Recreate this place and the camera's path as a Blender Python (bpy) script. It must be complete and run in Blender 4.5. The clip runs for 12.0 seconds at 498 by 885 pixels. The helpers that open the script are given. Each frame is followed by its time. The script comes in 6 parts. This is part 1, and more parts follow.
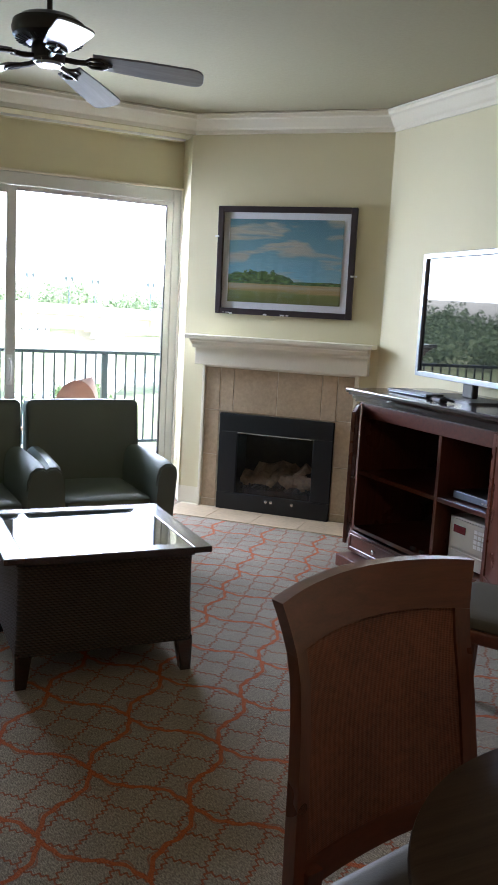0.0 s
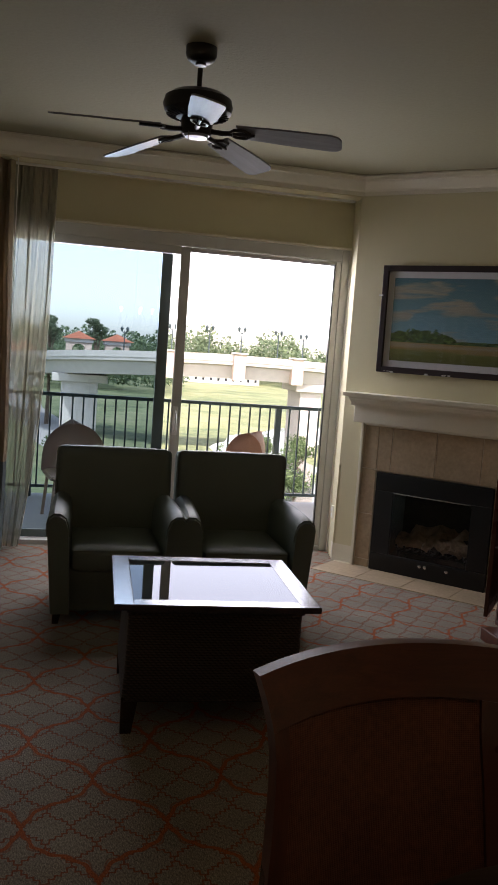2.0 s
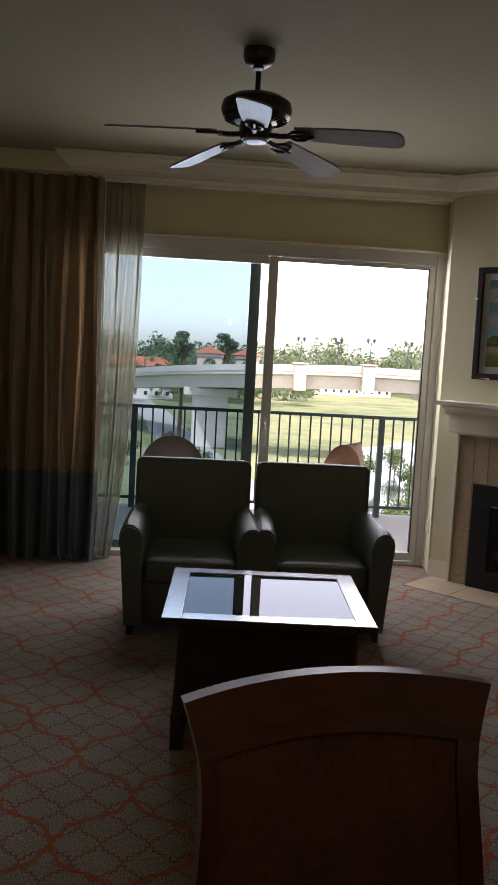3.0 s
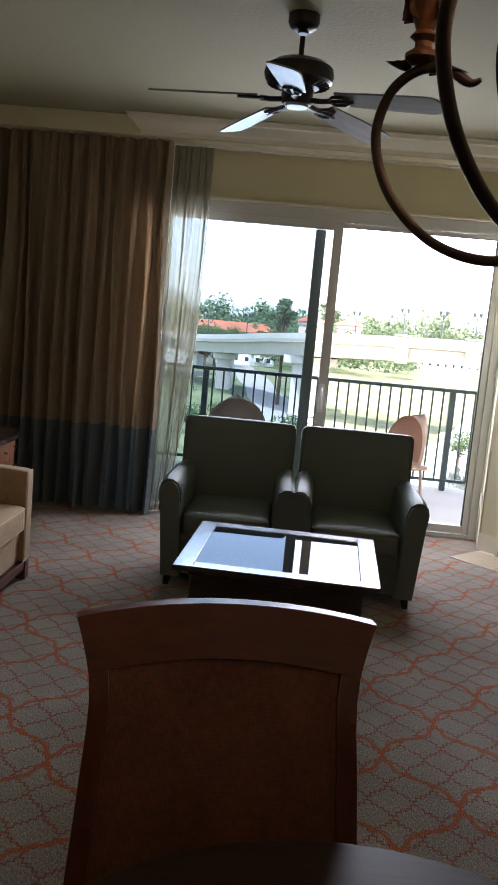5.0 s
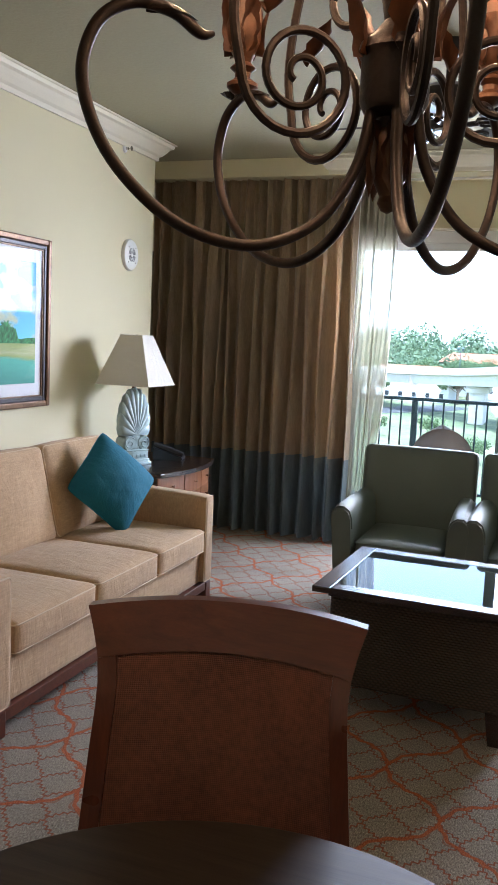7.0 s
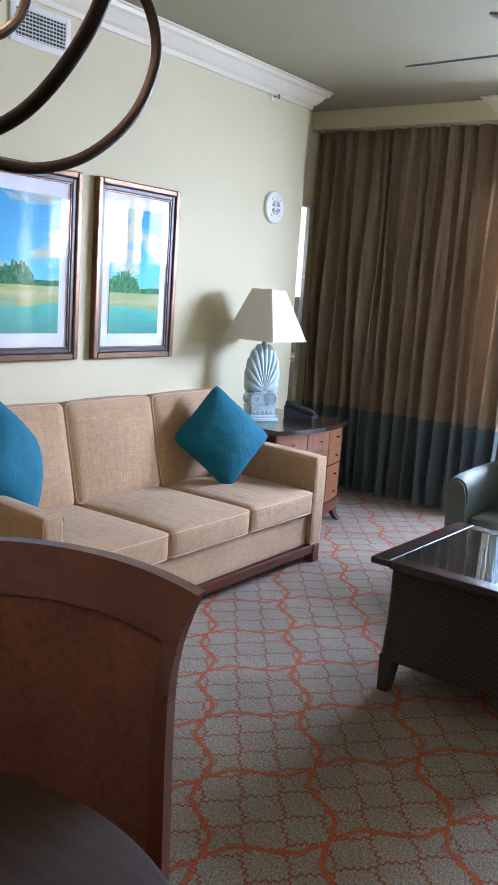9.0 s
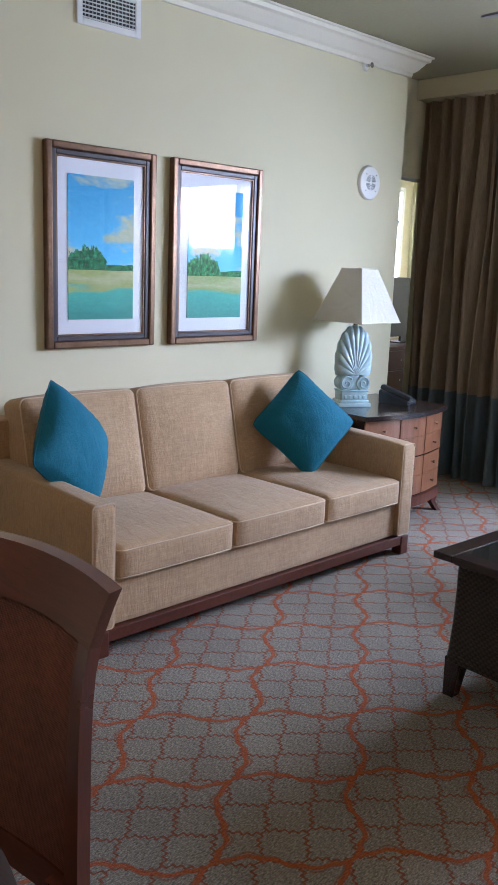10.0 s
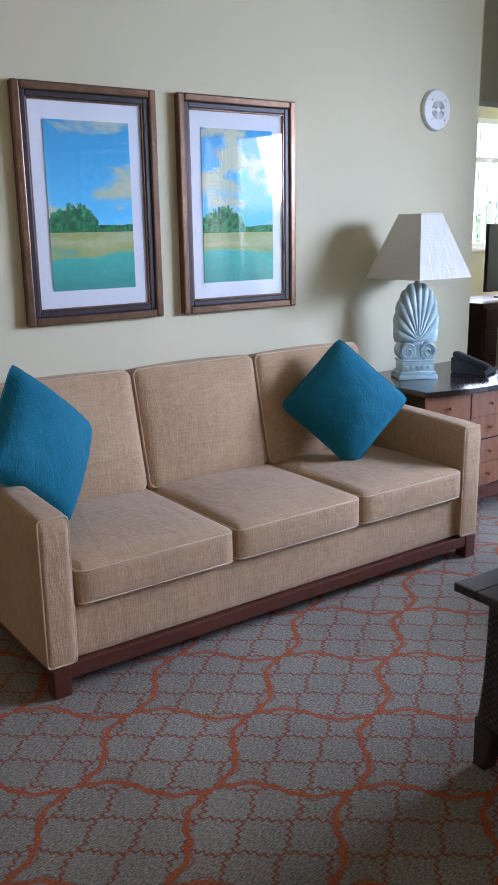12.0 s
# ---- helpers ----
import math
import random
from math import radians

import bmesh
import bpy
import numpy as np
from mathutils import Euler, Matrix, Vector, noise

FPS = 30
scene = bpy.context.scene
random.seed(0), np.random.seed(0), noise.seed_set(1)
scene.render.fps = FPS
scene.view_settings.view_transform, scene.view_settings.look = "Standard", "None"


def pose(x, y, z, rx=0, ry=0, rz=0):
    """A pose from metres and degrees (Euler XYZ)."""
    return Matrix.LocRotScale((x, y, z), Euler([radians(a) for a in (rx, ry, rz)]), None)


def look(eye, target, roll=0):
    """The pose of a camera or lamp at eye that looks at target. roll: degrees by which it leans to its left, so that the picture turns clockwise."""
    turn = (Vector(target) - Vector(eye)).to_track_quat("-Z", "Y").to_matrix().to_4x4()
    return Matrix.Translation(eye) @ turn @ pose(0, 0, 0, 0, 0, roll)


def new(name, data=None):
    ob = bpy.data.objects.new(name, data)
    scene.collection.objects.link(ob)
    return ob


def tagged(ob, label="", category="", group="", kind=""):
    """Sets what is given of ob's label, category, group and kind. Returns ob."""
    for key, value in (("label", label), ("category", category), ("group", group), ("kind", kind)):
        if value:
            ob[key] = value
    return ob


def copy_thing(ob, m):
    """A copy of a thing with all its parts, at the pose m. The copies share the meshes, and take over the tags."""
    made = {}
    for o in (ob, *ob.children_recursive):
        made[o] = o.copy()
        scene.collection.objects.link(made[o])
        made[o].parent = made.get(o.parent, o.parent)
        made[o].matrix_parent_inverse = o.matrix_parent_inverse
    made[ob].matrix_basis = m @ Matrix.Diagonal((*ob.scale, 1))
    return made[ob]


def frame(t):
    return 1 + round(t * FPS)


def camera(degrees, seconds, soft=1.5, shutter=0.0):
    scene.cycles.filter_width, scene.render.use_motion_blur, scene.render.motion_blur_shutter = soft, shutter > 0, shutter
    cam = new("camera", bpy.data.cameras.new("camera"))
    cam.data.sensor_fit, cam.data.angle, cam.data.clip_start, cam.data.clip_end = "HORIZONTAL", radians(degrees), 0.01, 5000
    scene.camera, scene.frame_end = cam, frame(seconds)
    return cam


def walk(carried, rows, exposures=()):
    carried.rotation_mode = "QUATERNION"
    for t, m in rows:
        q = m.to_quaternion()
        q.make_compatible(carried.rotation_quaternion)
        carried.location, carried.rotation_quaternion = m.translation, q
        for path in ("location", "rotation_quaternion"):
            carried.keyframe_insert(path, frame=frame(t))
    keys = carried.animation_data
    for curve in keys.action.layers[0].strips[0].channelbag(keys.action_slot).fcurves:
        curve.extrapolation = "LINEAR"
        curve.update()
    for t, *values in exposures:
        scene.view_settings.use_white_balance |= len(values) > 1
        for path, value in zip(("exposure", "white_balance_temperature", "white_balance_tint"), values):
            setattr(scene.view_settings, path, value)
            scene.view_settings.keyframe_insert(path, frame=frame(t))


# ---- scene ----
cam = camera(32.5, 12.0)
PATH = [
    (0, (1.376, -1.361, 1.501), (2.256, 0.408, 1.195), 3.1),
    (0.5, (1.513, -1.345, 1.509), (2.156, 0.532, 1.261), 3.3),
    (1, (1.637, -1.381, 1.527), (2.178, 0.532, 1.306), 3.2),
    (1.5, (1.668, -1.433, 1.538), (2.18, 0.488, 1.319), 3.0),
    (2, (1.708, -1.463, 1.54), (2.141, 0.479, 1.33), 4.2),
    (2.5, (1.865, -1.408, 1.538), (2.11, 0.567, 1.346), 3.4),
    (3, (2.036, -1.399, 1.539), (2.164, 0.587, 1.339), 3.1),
    (3.5, (2.084, -1.489, 1.55), (2.202, 0.498, 1.348), 3.0),
    (3.7, (2.111, -1.507, 1.559), (2.181, 0.48, 1.342), 3.9),
    (5.5, (2.477, -1.517, 1.531), (2.286, 0.451, 1.226), 4.3),
    (6, (2.61, -1.546, 1.532), (2.254, 0.396, 1.211), 3.6),
    (6.5, (2.756, -1.529, 1.536), (2.259, 0.385, 1.236), 3.1),
    (7, (2.829, -1.527, 1.531), (2.152, 0.339, 1.288), 2.6),
    (7.2, (2.897, -1.517, 1.541), (2.091, 0.299, 1.312), 2.8),
    (8.8, (3.313, -1.135, 1.51), (2.191, 0.486, 1.173), 4.6),
    (9, (3.352, -1.1, 1.52), (2.214, 0.506, 1.163), 4.0),
    (9.5, (3.488, -0.939, 1.514), (2.18, 0.524, 1.129), 3.2),
    (10, (3.514, -0.763, 1.502), (2.127, 0.62, 1.099), 2.2),
    (10.5, (3.469, -0.552, 1.521), (2.066, 0.813, 1.109), 2.1),
    (11, (3.428, -0.324, 1.493), (1.921, 0.906, 1.027), -0.3),
    (11.5, (3.435, -0.105, 1.498), (1.871, 1.042, 1.012), -0.6),
    (12, (3.35, 0.074, 1.481), (1.773, 1.2, 0.985), -0.9),
]
EXPOSURE = [(0, 3.9, 5900, 18), (0.5, 3.4, 6050, 20), (1.2, 2.6, 6900, 24), (3.6, 2.15, 7100, 26), (5.5, 3.4, 6300, 22), (6.0, 3.5, 6300, 22),
            (6.5, 4.0, 6250, 22), (7.0, 4.4, 6050, 22), (9.0, 4.7, 5400, 22), (10.0, 4.35, 5350, 23), (12, 4.2, 5250, 24)]
walk(cam, [(t, look(eye, target, roll)) for t, eye, target, roll in PATH], EXPOSURE)


# ---- daylight ----
world = bpy.data.worlds.new("sky")
scene.world = world
world.use_nodes = True
sky = world.node_tree.nodes.new("ShaderNodeTexSky")
sky.sky_type, sky.sun_disc = "NISHITA", False
sky.sun_elevation, sky.sun_rotation = radians(55), radians(200)
sky.dust_density = 1.2
world.node_tree.nodes["Background"].inputs["Strength"].default_value = 0.135
pale = world.node_tree.nodes.new("ShaderNodeHueSaturation")      # a hazy, whitish sky
pale.inputs["Saturation"].default_value = 0.55
world.node_tree.links.new(sky.outputs[0], pale.inputs["Color"])
world.node_tree.links.new(pale.outputs[0], world.node_tree.nodes["Background"].inputs["Color"])

sun = new("sun", bpy.data.lights.new("sun", "SUN"))
sun.data.energy, sun.data.angle, sun.data.color = 2.0, radians(0.6), (1.0, 0.95, 0.87)
# high sun behind the building: the balcony side lies in shade
sun.matrix_world = look((10, -60, 86), (0, 0, 0))


def area_lamp(name, m, w, h, power, color=(1, 1, 1)):
    lamp = bpy.data.lights.new(name, "AREA")
    lamp.shape, lamp.size, lamp.size_y = "RECTANGLE", w, h
    lamp.energy, lamp.color = power, color
    ob = new(name, lamp)
    ob.matrix_world = m
    return ob


# sky light entering by the glass door and by the bedroom window
area_lamp("window_daylight", look((2.52, 5.38, 1.99), (2.52, 0.9, 0.45)), 2.5, 0.64, 15.5, (0.83, 0.915, 1.0))
# the lit candle bulbs of the chandelier
for k in range(5):
    bulb = bpy.data.lights.new("chandelier_bulb", "POINT")
    bulb.energy, bulb.color, bulb.shadow_soft_size = 0.2, (1.0, 0.66, 0.36), 0.02
    new("chandelier_bulb", bulb).location = (2.660 + 0.242 * math.cos(radians(3 + 72 * k)), -0.710 + 0.242 * math.sin(radians(3 + 72 * k)), 2.03)
area_lamp("bedroom_daylight", look((-3.16, 7.87, 1.85), (-1, 7.87, 1.7)), 0.75, 1.3, 4, (0.93, 0.97, 1.0))


# ---- materials ----
class Nodes:
    """A node material with a few short ways to add and join nodes."""

    def __init__(self, name, rough=0.6, metal=0.0, color=(0.5, 0.5, 0.5)):
        self.m = bpy.data.materials.new(name)
        self.m.use_nodes = True
        self.t = self.m.node_tree
        self.b = self.t.nodes["Principled BSDF"]
        self.b.inputs["Roughness"].default_value = rough
        self.b.inputs["Metallic"].default_value = metal
        self.b.inputs["Base Color"].default_value = (*color, 1)

    def add(self, kind, **inputs):
        n = self.t.nodes.new("ShaderNode" + kind)
        for k, v in inputs.items():
            self.put(n.inputs[k.replace("_", " ")], v)
        return n

    def put(self, socket, v):
        if isinstance(v, bpy.types.NodeSocket):
            self.t.links.new(v, socket)
        elif isinstance(v, tuple) and len(v) == 3 and socket.type == "RGBA":
            socket.default_value = (*v, 1)
        else:
            socket.default_value = v

    def math(self, op, a, b=0.0, c=0.0):
        n = self.t.nodes.new("ShaderNodeMath")
        n.operation = op
        for s, v in zip(n.inputs, (a, b, c)):
            self.put(s, v)
        return n.outputs[0]

    def coords(self, space="Object", scale=(1, 1, 1), turn=(0, 0, 0)):
        c = self.t.nodes.new("ShaderNodeTexCoord")
        m = self.t.nodes.new("ShaderNodeMapping")
        m.inputs["Scale"].default_value = scale
        m.inputs["Rotation"].default_value = [radians(a) for a in turn]
        self.t.links.new(c.outputs[space], m.inputs["Vector"])
        return m.outputs[0]

    def noise(self, vec, scale, detail=4.0, rough=0.55, distort=0.0):
        n = self.add("TexNoise", Vector=vec, Scale=scale, Detail=detail, Roughness=rough, Distortion=distort)
        return n.outputs["Fac"]

    def ramp(self, fac, stops):
        r = self.t.nodes.new("ShaderNodeValToRGB")
        el = r.color_ramp.elements
        while len(el) < len(stops):
            el.new(0.5)
        for e, (p, c) in zip(el, stops):
            e.position, e.color = p, ((*c, 1) if isinstance(c, tuple) else (c, c, c, 1))
        self.t.links.new(fac, r.inputs["Fac"])
        return r.outputs["Color"]

    def mix(self, fac, a, b, blend="MIX"):
        n = self.t.nodes.new("ShaderNodeMix")
        n.data_type, n.blend_type = "RGBA", blend
        self.put(n.inputs[0], fac)
        self.put(n.inputs[6], a)
        self.put(n.inputs[7], b)
        return n.outputs[2]

    def color(self, c):
        self.put(self.b.inputs["Base Color"], c)

    def rough(self, r):
        self.put(self.b.inputs["Roughness"], r)

    def bump(self, height, strength=0.3, distance=0.01):
        n = self.add("Bump", Height=height, Strength=strength, Distance=distance)
        self.t.links.new(n.outputs[0], self.b.inputs["Normal"])

    def varied(self, c, grain=120.0, stain=1.5, depth=0.12, bump=0.15, space="Object", dist=0.003):
        v = self.coords(space)
        f, s = self.noise(v, grain), self.noise(v, stain, 3)
        k = self.math("ADD", self.math("MULTIPLY", f, 0.5), self.math("MULTIPLY", s, 0.5))
        lo = tuple(x * (1 - depth) for x in c)
        hi = tuple(min(1, x * (1 + depth)) for x in c)
        self.color(self.ramp(k, [(0.3, lo), (0.7, hi)]))
        if bump:
            self.bump(f, bump, dist)
        return self


def simple(name, c, rough=0.6, metal=0.0, **kw):
    n = Nodes(name, rough, metal, c).varied(c, **kw)
    return n.m


M_WALL = simple("wall_paint", (0.69, 0.64, 0.44), 0.75, grain=260, stain=0.8, depth=0.04, bump=0.12, dist=0.001)
# off-white plaster; its dim light is put into a darker olive base
M_DIMCEIL = simple("dimmed_ceiling_paint", (0.36, 0.335, 0.225), 0.9, grain=45, stain=0.7, depth=0.05, bump=0.5, dist=0.004)
M_TRIM = simple("trim_paint", (0.78, 0.74, 0.62), 0.45, grain=90, stain=2, depth=0.04, bump=0.05, dist=0.001)
M_BLACK = simple("black_metal", (0.012, 0.012, 0.013), 0.45)


def wood(name, dark, light, rough=0.3, along="X", scale=1.0, coat=0.0):
    """Polished wood with long grain along one axis."""
    n = Nodes(name, rough)
    st = {"X": (1.5, 22, 22), "Y": (22, 1.5, 22), "Z": (22, 22, 1.5)}[along]
    v = n.coords("Object", tuple(a * scale for a in st))
    g = n.noise(v, 2.2, 6, 0.6, 0.6)
    fine = n.noise(v, 14, 3)
    blot = n.noise(n.coords("Object"), 5, 3)
    k = n.math("ADD", n.math("MULTIPLY", g, 0.6), n.math("ADD", n.math("MULTIPLY", fine, 0.2), n.math("MULTIPLY", blot, 0.2)))
    n.color(n.ramp(k, [(0.3, dark), (0.7, light)]))
    n.rough(n.math("ADD", rough - 0.06, n.math("MULTIPLY", blot, 0.14)))
    n.bump(fine, 0.06, 0.002)
    n.b.inputs["Coat Weight"].default_value = coat
    n.b.inputs["Coat Roughness"].default_value = 0.13
    return n.m


def weave(name, lo, hi, scale=380.0, rough=0.9, slub=1.0, sheen=0.15, space="Object"):
    """Woven upholstery: crossed threads, slubs and faint wear."""
    n = Nodes(name, rough)
    v = n.coords(space)
    a = n.noise(n.coords(space, (1, 0.08, 0.6)), scale, 2)
    b = n.noise(n.coords(space, (0.5, 1, 0.08)), scale, 2)
    s = n.noise(n.coords(space, (1, 0.12, 1)), 70, 3)
    w = n.noise(v, 3, 3)
    k = n.math("ADD", n.math("ADD", n.math("MULTIPLY", a, 0.3), n.math("MULTIPLY", b, 0.3)),
               n.math("ADD", n.math("MULTIPLY", s, 0.25 * slub), n.math("MULTIPLY", w, 0.2)))
    n.color(n.ramp(k, [(0.35, lo), (0.67, hi)]))
    crease = n.noise(n.coords(space, (1, 2.2, 1)), 9, 3, 0.5, 0.8)
    n.bump(n.math("ADD", n.math("ADD", a, b), n.math("MULTIPLY", crease, 5.0)), 0.4, 0.0025)
    n.b.inputs["Sheen Weight"].default_value = sheen
    return n.m


def carpet():
    """Taupe loop pile with a wavy orange ogee net and a thin inner trellis."""
    n = Nodes("carpet", 0.95)
    v = n.coords("Object")
    sep = n.add("SeparateXYZ", Vector=v)
    wob = n.noise(v, 26, 2)
    dx = n.math("MULTIPLY", n.math("SUBTRACT", wob, 0.5), 0.012)
    x = n.math("ADD", n.math("SUBTRACT", sep.outputs[0], 1.649), dx)
    y = n.math("ADD", n.math("SUBTRACT", sep.outputs[1], 0.548), dx)
    u, w = n.math("DIVIDE", x, 0.4625), n.math("DIVIDE", y, 0.601)
    p, q = n.math("ADD", u, w), n.math("SUBTRACT", w, u)
    tau = 2 * math.pi

    def line(c, along, k, freq, width, soft, extra=0.0):
        s = n.math("MULTIPLY", n.math("SINE", n.math("MULTIPLY", along, tau * freq)), k)
        if extra:
            s = n.math("ADD", s, n.math("MULTIPLY", n.math("SINE", n.math("MULTIPLY", along, tau * freq * 5)), extra))
        d = n.math("SUBTRACT", n.math("MULTIPLY", c, freq), n.math("MULTIPLY", s, 1))
        d = n.math("ABSOLUTE", n.math("SUBTRACT", d, n.math("ROUND", d)))
        m = n.t.nodes.new("ShaderNodeMapRange")
        m.interpolation_type = "SMOOTHSTEP"
        for i, val in enumerate((d, width, width + soft, 1.0, 0.0)):
            n.put(m.inputs[i], val)
        return m.outputs[0]

    net = n.math("MAXIMUM", line(q, p, 0.07, 1, 0.016, 0.011, 0.009), line(p, q, 0.07, 1, 0.016, 0.011, 0.009))
    twin = n.math("MAXIMUM", line(q, p, 0.105, 1, 0.006, 0.01, 0.016), line(p, q, 0.105, 1, 0.006, 0.01, 0.016))
    thin = n.math("MAXIMUM", line(q, p, 0.05, 3, 0.024, 0.022, 0.04), line(p, q, 0.05, 3, 0.024, 0.022, 0.04))
    pile = n.noise(v, 175, 4, 0.9)
    loops = n.noise(n.coords("Object", (1, 0.35, 1), (0, 0, 38)), 230, 2)
    patch = n.noise(v, 1.3, 4)
    k = n.math("ADD", n.math("MULTIPLY", pile, 0.4), n.math("ADD", n.math("MULTIPLY", loops, 0.4), n.math("MULTIPLY", patch, 0.2)))
    base = n.ramp(k, [(0.36, (0.07, 0.062, 0.05)), (0.5, (0.25, 0.22, 0.178)), (0.64, (0.50, 0.455, 0.385))])
    orange = n.ramp(k, [(0.36, (0.23, 0.038, 0.008)), (0.64, (0.56, 0.135, 0.03))])
    rust = n.ramp(k, [(0.36, (0.12, 0.026, 0.008)), (0.64, (0.36, 0.095, 0.035))])
    c = n.mix(n.math("MULTIPLY", thin, 0.88), base, rust)
    c = n.mix(n.math("MULTIPLY", twin, 0.6), c, rust)
    c = n.mix(n.math("MULTIPLY", net, 0.9), c, orange)
    n.color(c)
    n.bump(n.math("ADD", n.math("MULTIPLY", pile, 0.5), n.math("ADD", loops, n.math("MULTIPLY", net, 0.15))), 0.7, 0.006)
    n.b.inputs["Sheen Weight"].default_value = 0.04
    n.b.inputs["Specular IOR Level"].default_value = 0.2
    return n.m


def glass(name, tint=(1, 1, 1), rough=0.0, mix=0.9):
    """A thin pane: clear, with the gloss of glass."""
    m = bpy.data.materials.new(name)
    m.use_nodes = True
    t = m.node_tree
    t.nodes.clear()
    out = t.nodes.new("ShaderNodeOutputMaterial")
    tr = t.nodes.new("ShaderNodeBsdfTransparent")
    tr.inputs[0].default_value = (*tint, 1)
    gl = t.nodes.new("ShaderNodeBsdfGlossy")
    gl.inputs["Roughness"].default_value = rough
    fr = t.nodes.new("ShaderNodeFresnel")
    fr.inputs[0].default_value = 1.5
    mx = t.nodes.new("ShaderNodeMixShader")
    t.links.new(fr.outputs[0], mx.inputs[0])
    t.links.new(tr.outputs[0], mx.inputs[1])
    t.links.new(gl.outputs[0], mx.inputs[2])
    t.links.new(mx.outputs[0], out.inputs[0])
    return m


def print_landscape(name, sky, cloud, tree, field, band, horizon=0.45, seed=0.0, axis="Y"):
    """A painted landscape: sky with clouds, a clump of trees on a horizon, fields and water, by the sheet's own extent."""
    n = Nodes(name, 0.7)
    c = n.t.nodes.new("ShaderNodeTexCoord")
    s = n.add("SeparateXYZ", Vector=c.outputs["Generated"])
    u, v = s.outputs["XYZ".index(axis)], s.outputs[2]
    comb = n.add("CombineXYZ", X=u, Y=v, Z=seed)
    p = comb.outputs[0]
    wide = n.add("Mapping", Vector=p, Scale=(1.0, 3.2, 1.0)).outputs[0]
    cl = n.noise(wide, 1.7, 3, 0.5, 0.4)
    skyc = n.mix(n.ramp(v, [(horizon, 0.0), (1.0, 1.0)]), tuple(min(1, a * 1.5 + 0.12) for a in sky), sky)
    c1 = n.mix(n.ramp(cl, [(0.50, 0.0), (0.60, 0.9)]), skyc, cloud)
    fl = n.noise(n.add("Mapping", Vector=p, Scale=(0.6, 6.0, 1.0)).outputs[0], 2.2, 3)
    wave = n.math("ADD", n.math("DIVIDE", v, horizon), n.math("MULTIPLY", n.math("SUBTRACT", fl, 0.5), 0.55))
    c2 = n.ramp(wave, [(0.0, tuple(a * 0.8 for a in field)), (0.3, field), (0.5, tuple(a * 1.15 for a in field)), (0.62, band), (0.78, tuple(0.5 * a + 0.5 * b for a, b in zip(band, cloud))), (0.92, band)])
    hz = n.math("ADD", v, n.math("MULTIPLY", n.math("SUBTRACT", n.noise(p, 5, 3), 0.5), 0.05))
    c3 = n.mix(n.math("GREATER_THAN", hz, horizon), c2, c1)
    bumps = n.noise(n.add("Mapping", Vector=p, Scale=(1.0, 0.3, 1.0)).outputs[0], 3.2, 5, 0.6)
    du = n.math("DIVIDE", n.math("SUBTRACT", u, 0.28), 0.30)
    dome = n.math("SQRT", n.math("MAXIMUM", n.math("SUBTRACT", 1.0, n.math("MULTIPLY", n.math("MULTIPLY", du, du), n.math("ADD", 0.5, n.noise(p, 7, 2)))), 0.0))
    lump = n.math("ADD", -0.1, n.math("MULTIPLY", n.noise(p, 13, 5, 0.8), 2.1))
    top = n.math("ADD", n.math("ADD", horizon - 0.012, n.math("MULTIPLY", bumps, 0.05)), n.math("MULTIPLY", n.math("MULTIPLY", dome, lump), 0.12))
    istree = n.math("MULTIPLY", n.math("LESS_THAN", v, top), n.math("GREATER_THAN", v, horizon - 0.03))
    tn = n.noise(p, 24, 4, 0.7)
    c4 = n.mix(istree, c3, n.ramp(tn, [(0.36, tuple(a * 0.6 for a in tree)), (0.5, tuple(a * 1.3 for a in tree)), (0.64, tuple(a * 2.6 for a in tree))]))
    brush = n.noise(n.add("Mapping", Vector=p, Scale=(1.0, 3.0, 1.0)).outputs[0], 18, 3)
    n.color(n.mix(0.16, c4, n.ramp(brush, [(0.3, 0.2), (0.7, 0.8)]), "OVERLAY"))
    return n.m


M_CARPET = carpet()
M_MAHOG = wood("mahogany", (0.052, 0.014, 0.008), (0.135, 0.037, 0.019), 0.3, "X", 1.0, 0.3)
M_MAHOG_Z = wood("mahogany_upright", (0.052, 0.015, 0.009), (0.135, 0.039, 0.021), 0.28, "Z", 1.0, 0.4)
M_ESPRESSO = wood("espresso_wood", (0.012, 0.007, 0.006), (0.04, 0.022, 0.017), 0.22, "X", 1.0, 0.5)
M_CHERRY = wood("cherry_veneer", (0.15, 0.056, 0.024), (0.29, 0.122, 0.055), 0.35, "Z", 0.8, 0.3)
M_TAN = weave("tan_linen", (0.36, 0.23, 0.12), (0.585, 0.395, 0.222), 260, 0.9, 0.7)
M_TAN_PIPE = simple("tan_piping", (0.58, 0.44, 0.29), 0.8, grain=400, bump=0.1)
M_TEAL = weave("teal_velvet", (0.0, 0.105, 0.165), (0.0, 0.185, 0.285), 420, 0.85, 0.2, 0.0)
M_GREEN = simple("green_vinyl", (0.118, 0.148, 0.128), 0.5, grain=260, stain=4, depth=0.14, bump=0.2, dist=0.001)
M_GREEN_PIPE = simple("green_piping", (0.10, 0.125, 0.10), 0.5, grain=260)
M_IRON = simple("bronzed_iron", (0.024, 0.015, 0.012), 0.48, 0.5, grain=140, stain=12, depth=0.4, bump=0.25)
M_LEAFGOLD = simple("rubbed_gold_leaf", (0.085, 0.034, 0.014), 0.5, 0.35, grain=60, stain=14, depth=0.6, bump=0.5)
M_FANBLACK = simple("fan_black", (0.02, 0.017, 0.016), 0.35, 0.3)
# dark wood blades: the bluish grey is window light painted into the colour
M_SHEENBLADE = wood("sky_sheen_blade", (0.10, 0.10, 0.11), (0.20, 0.20, 0.215), 0.35, "X", 0.8)
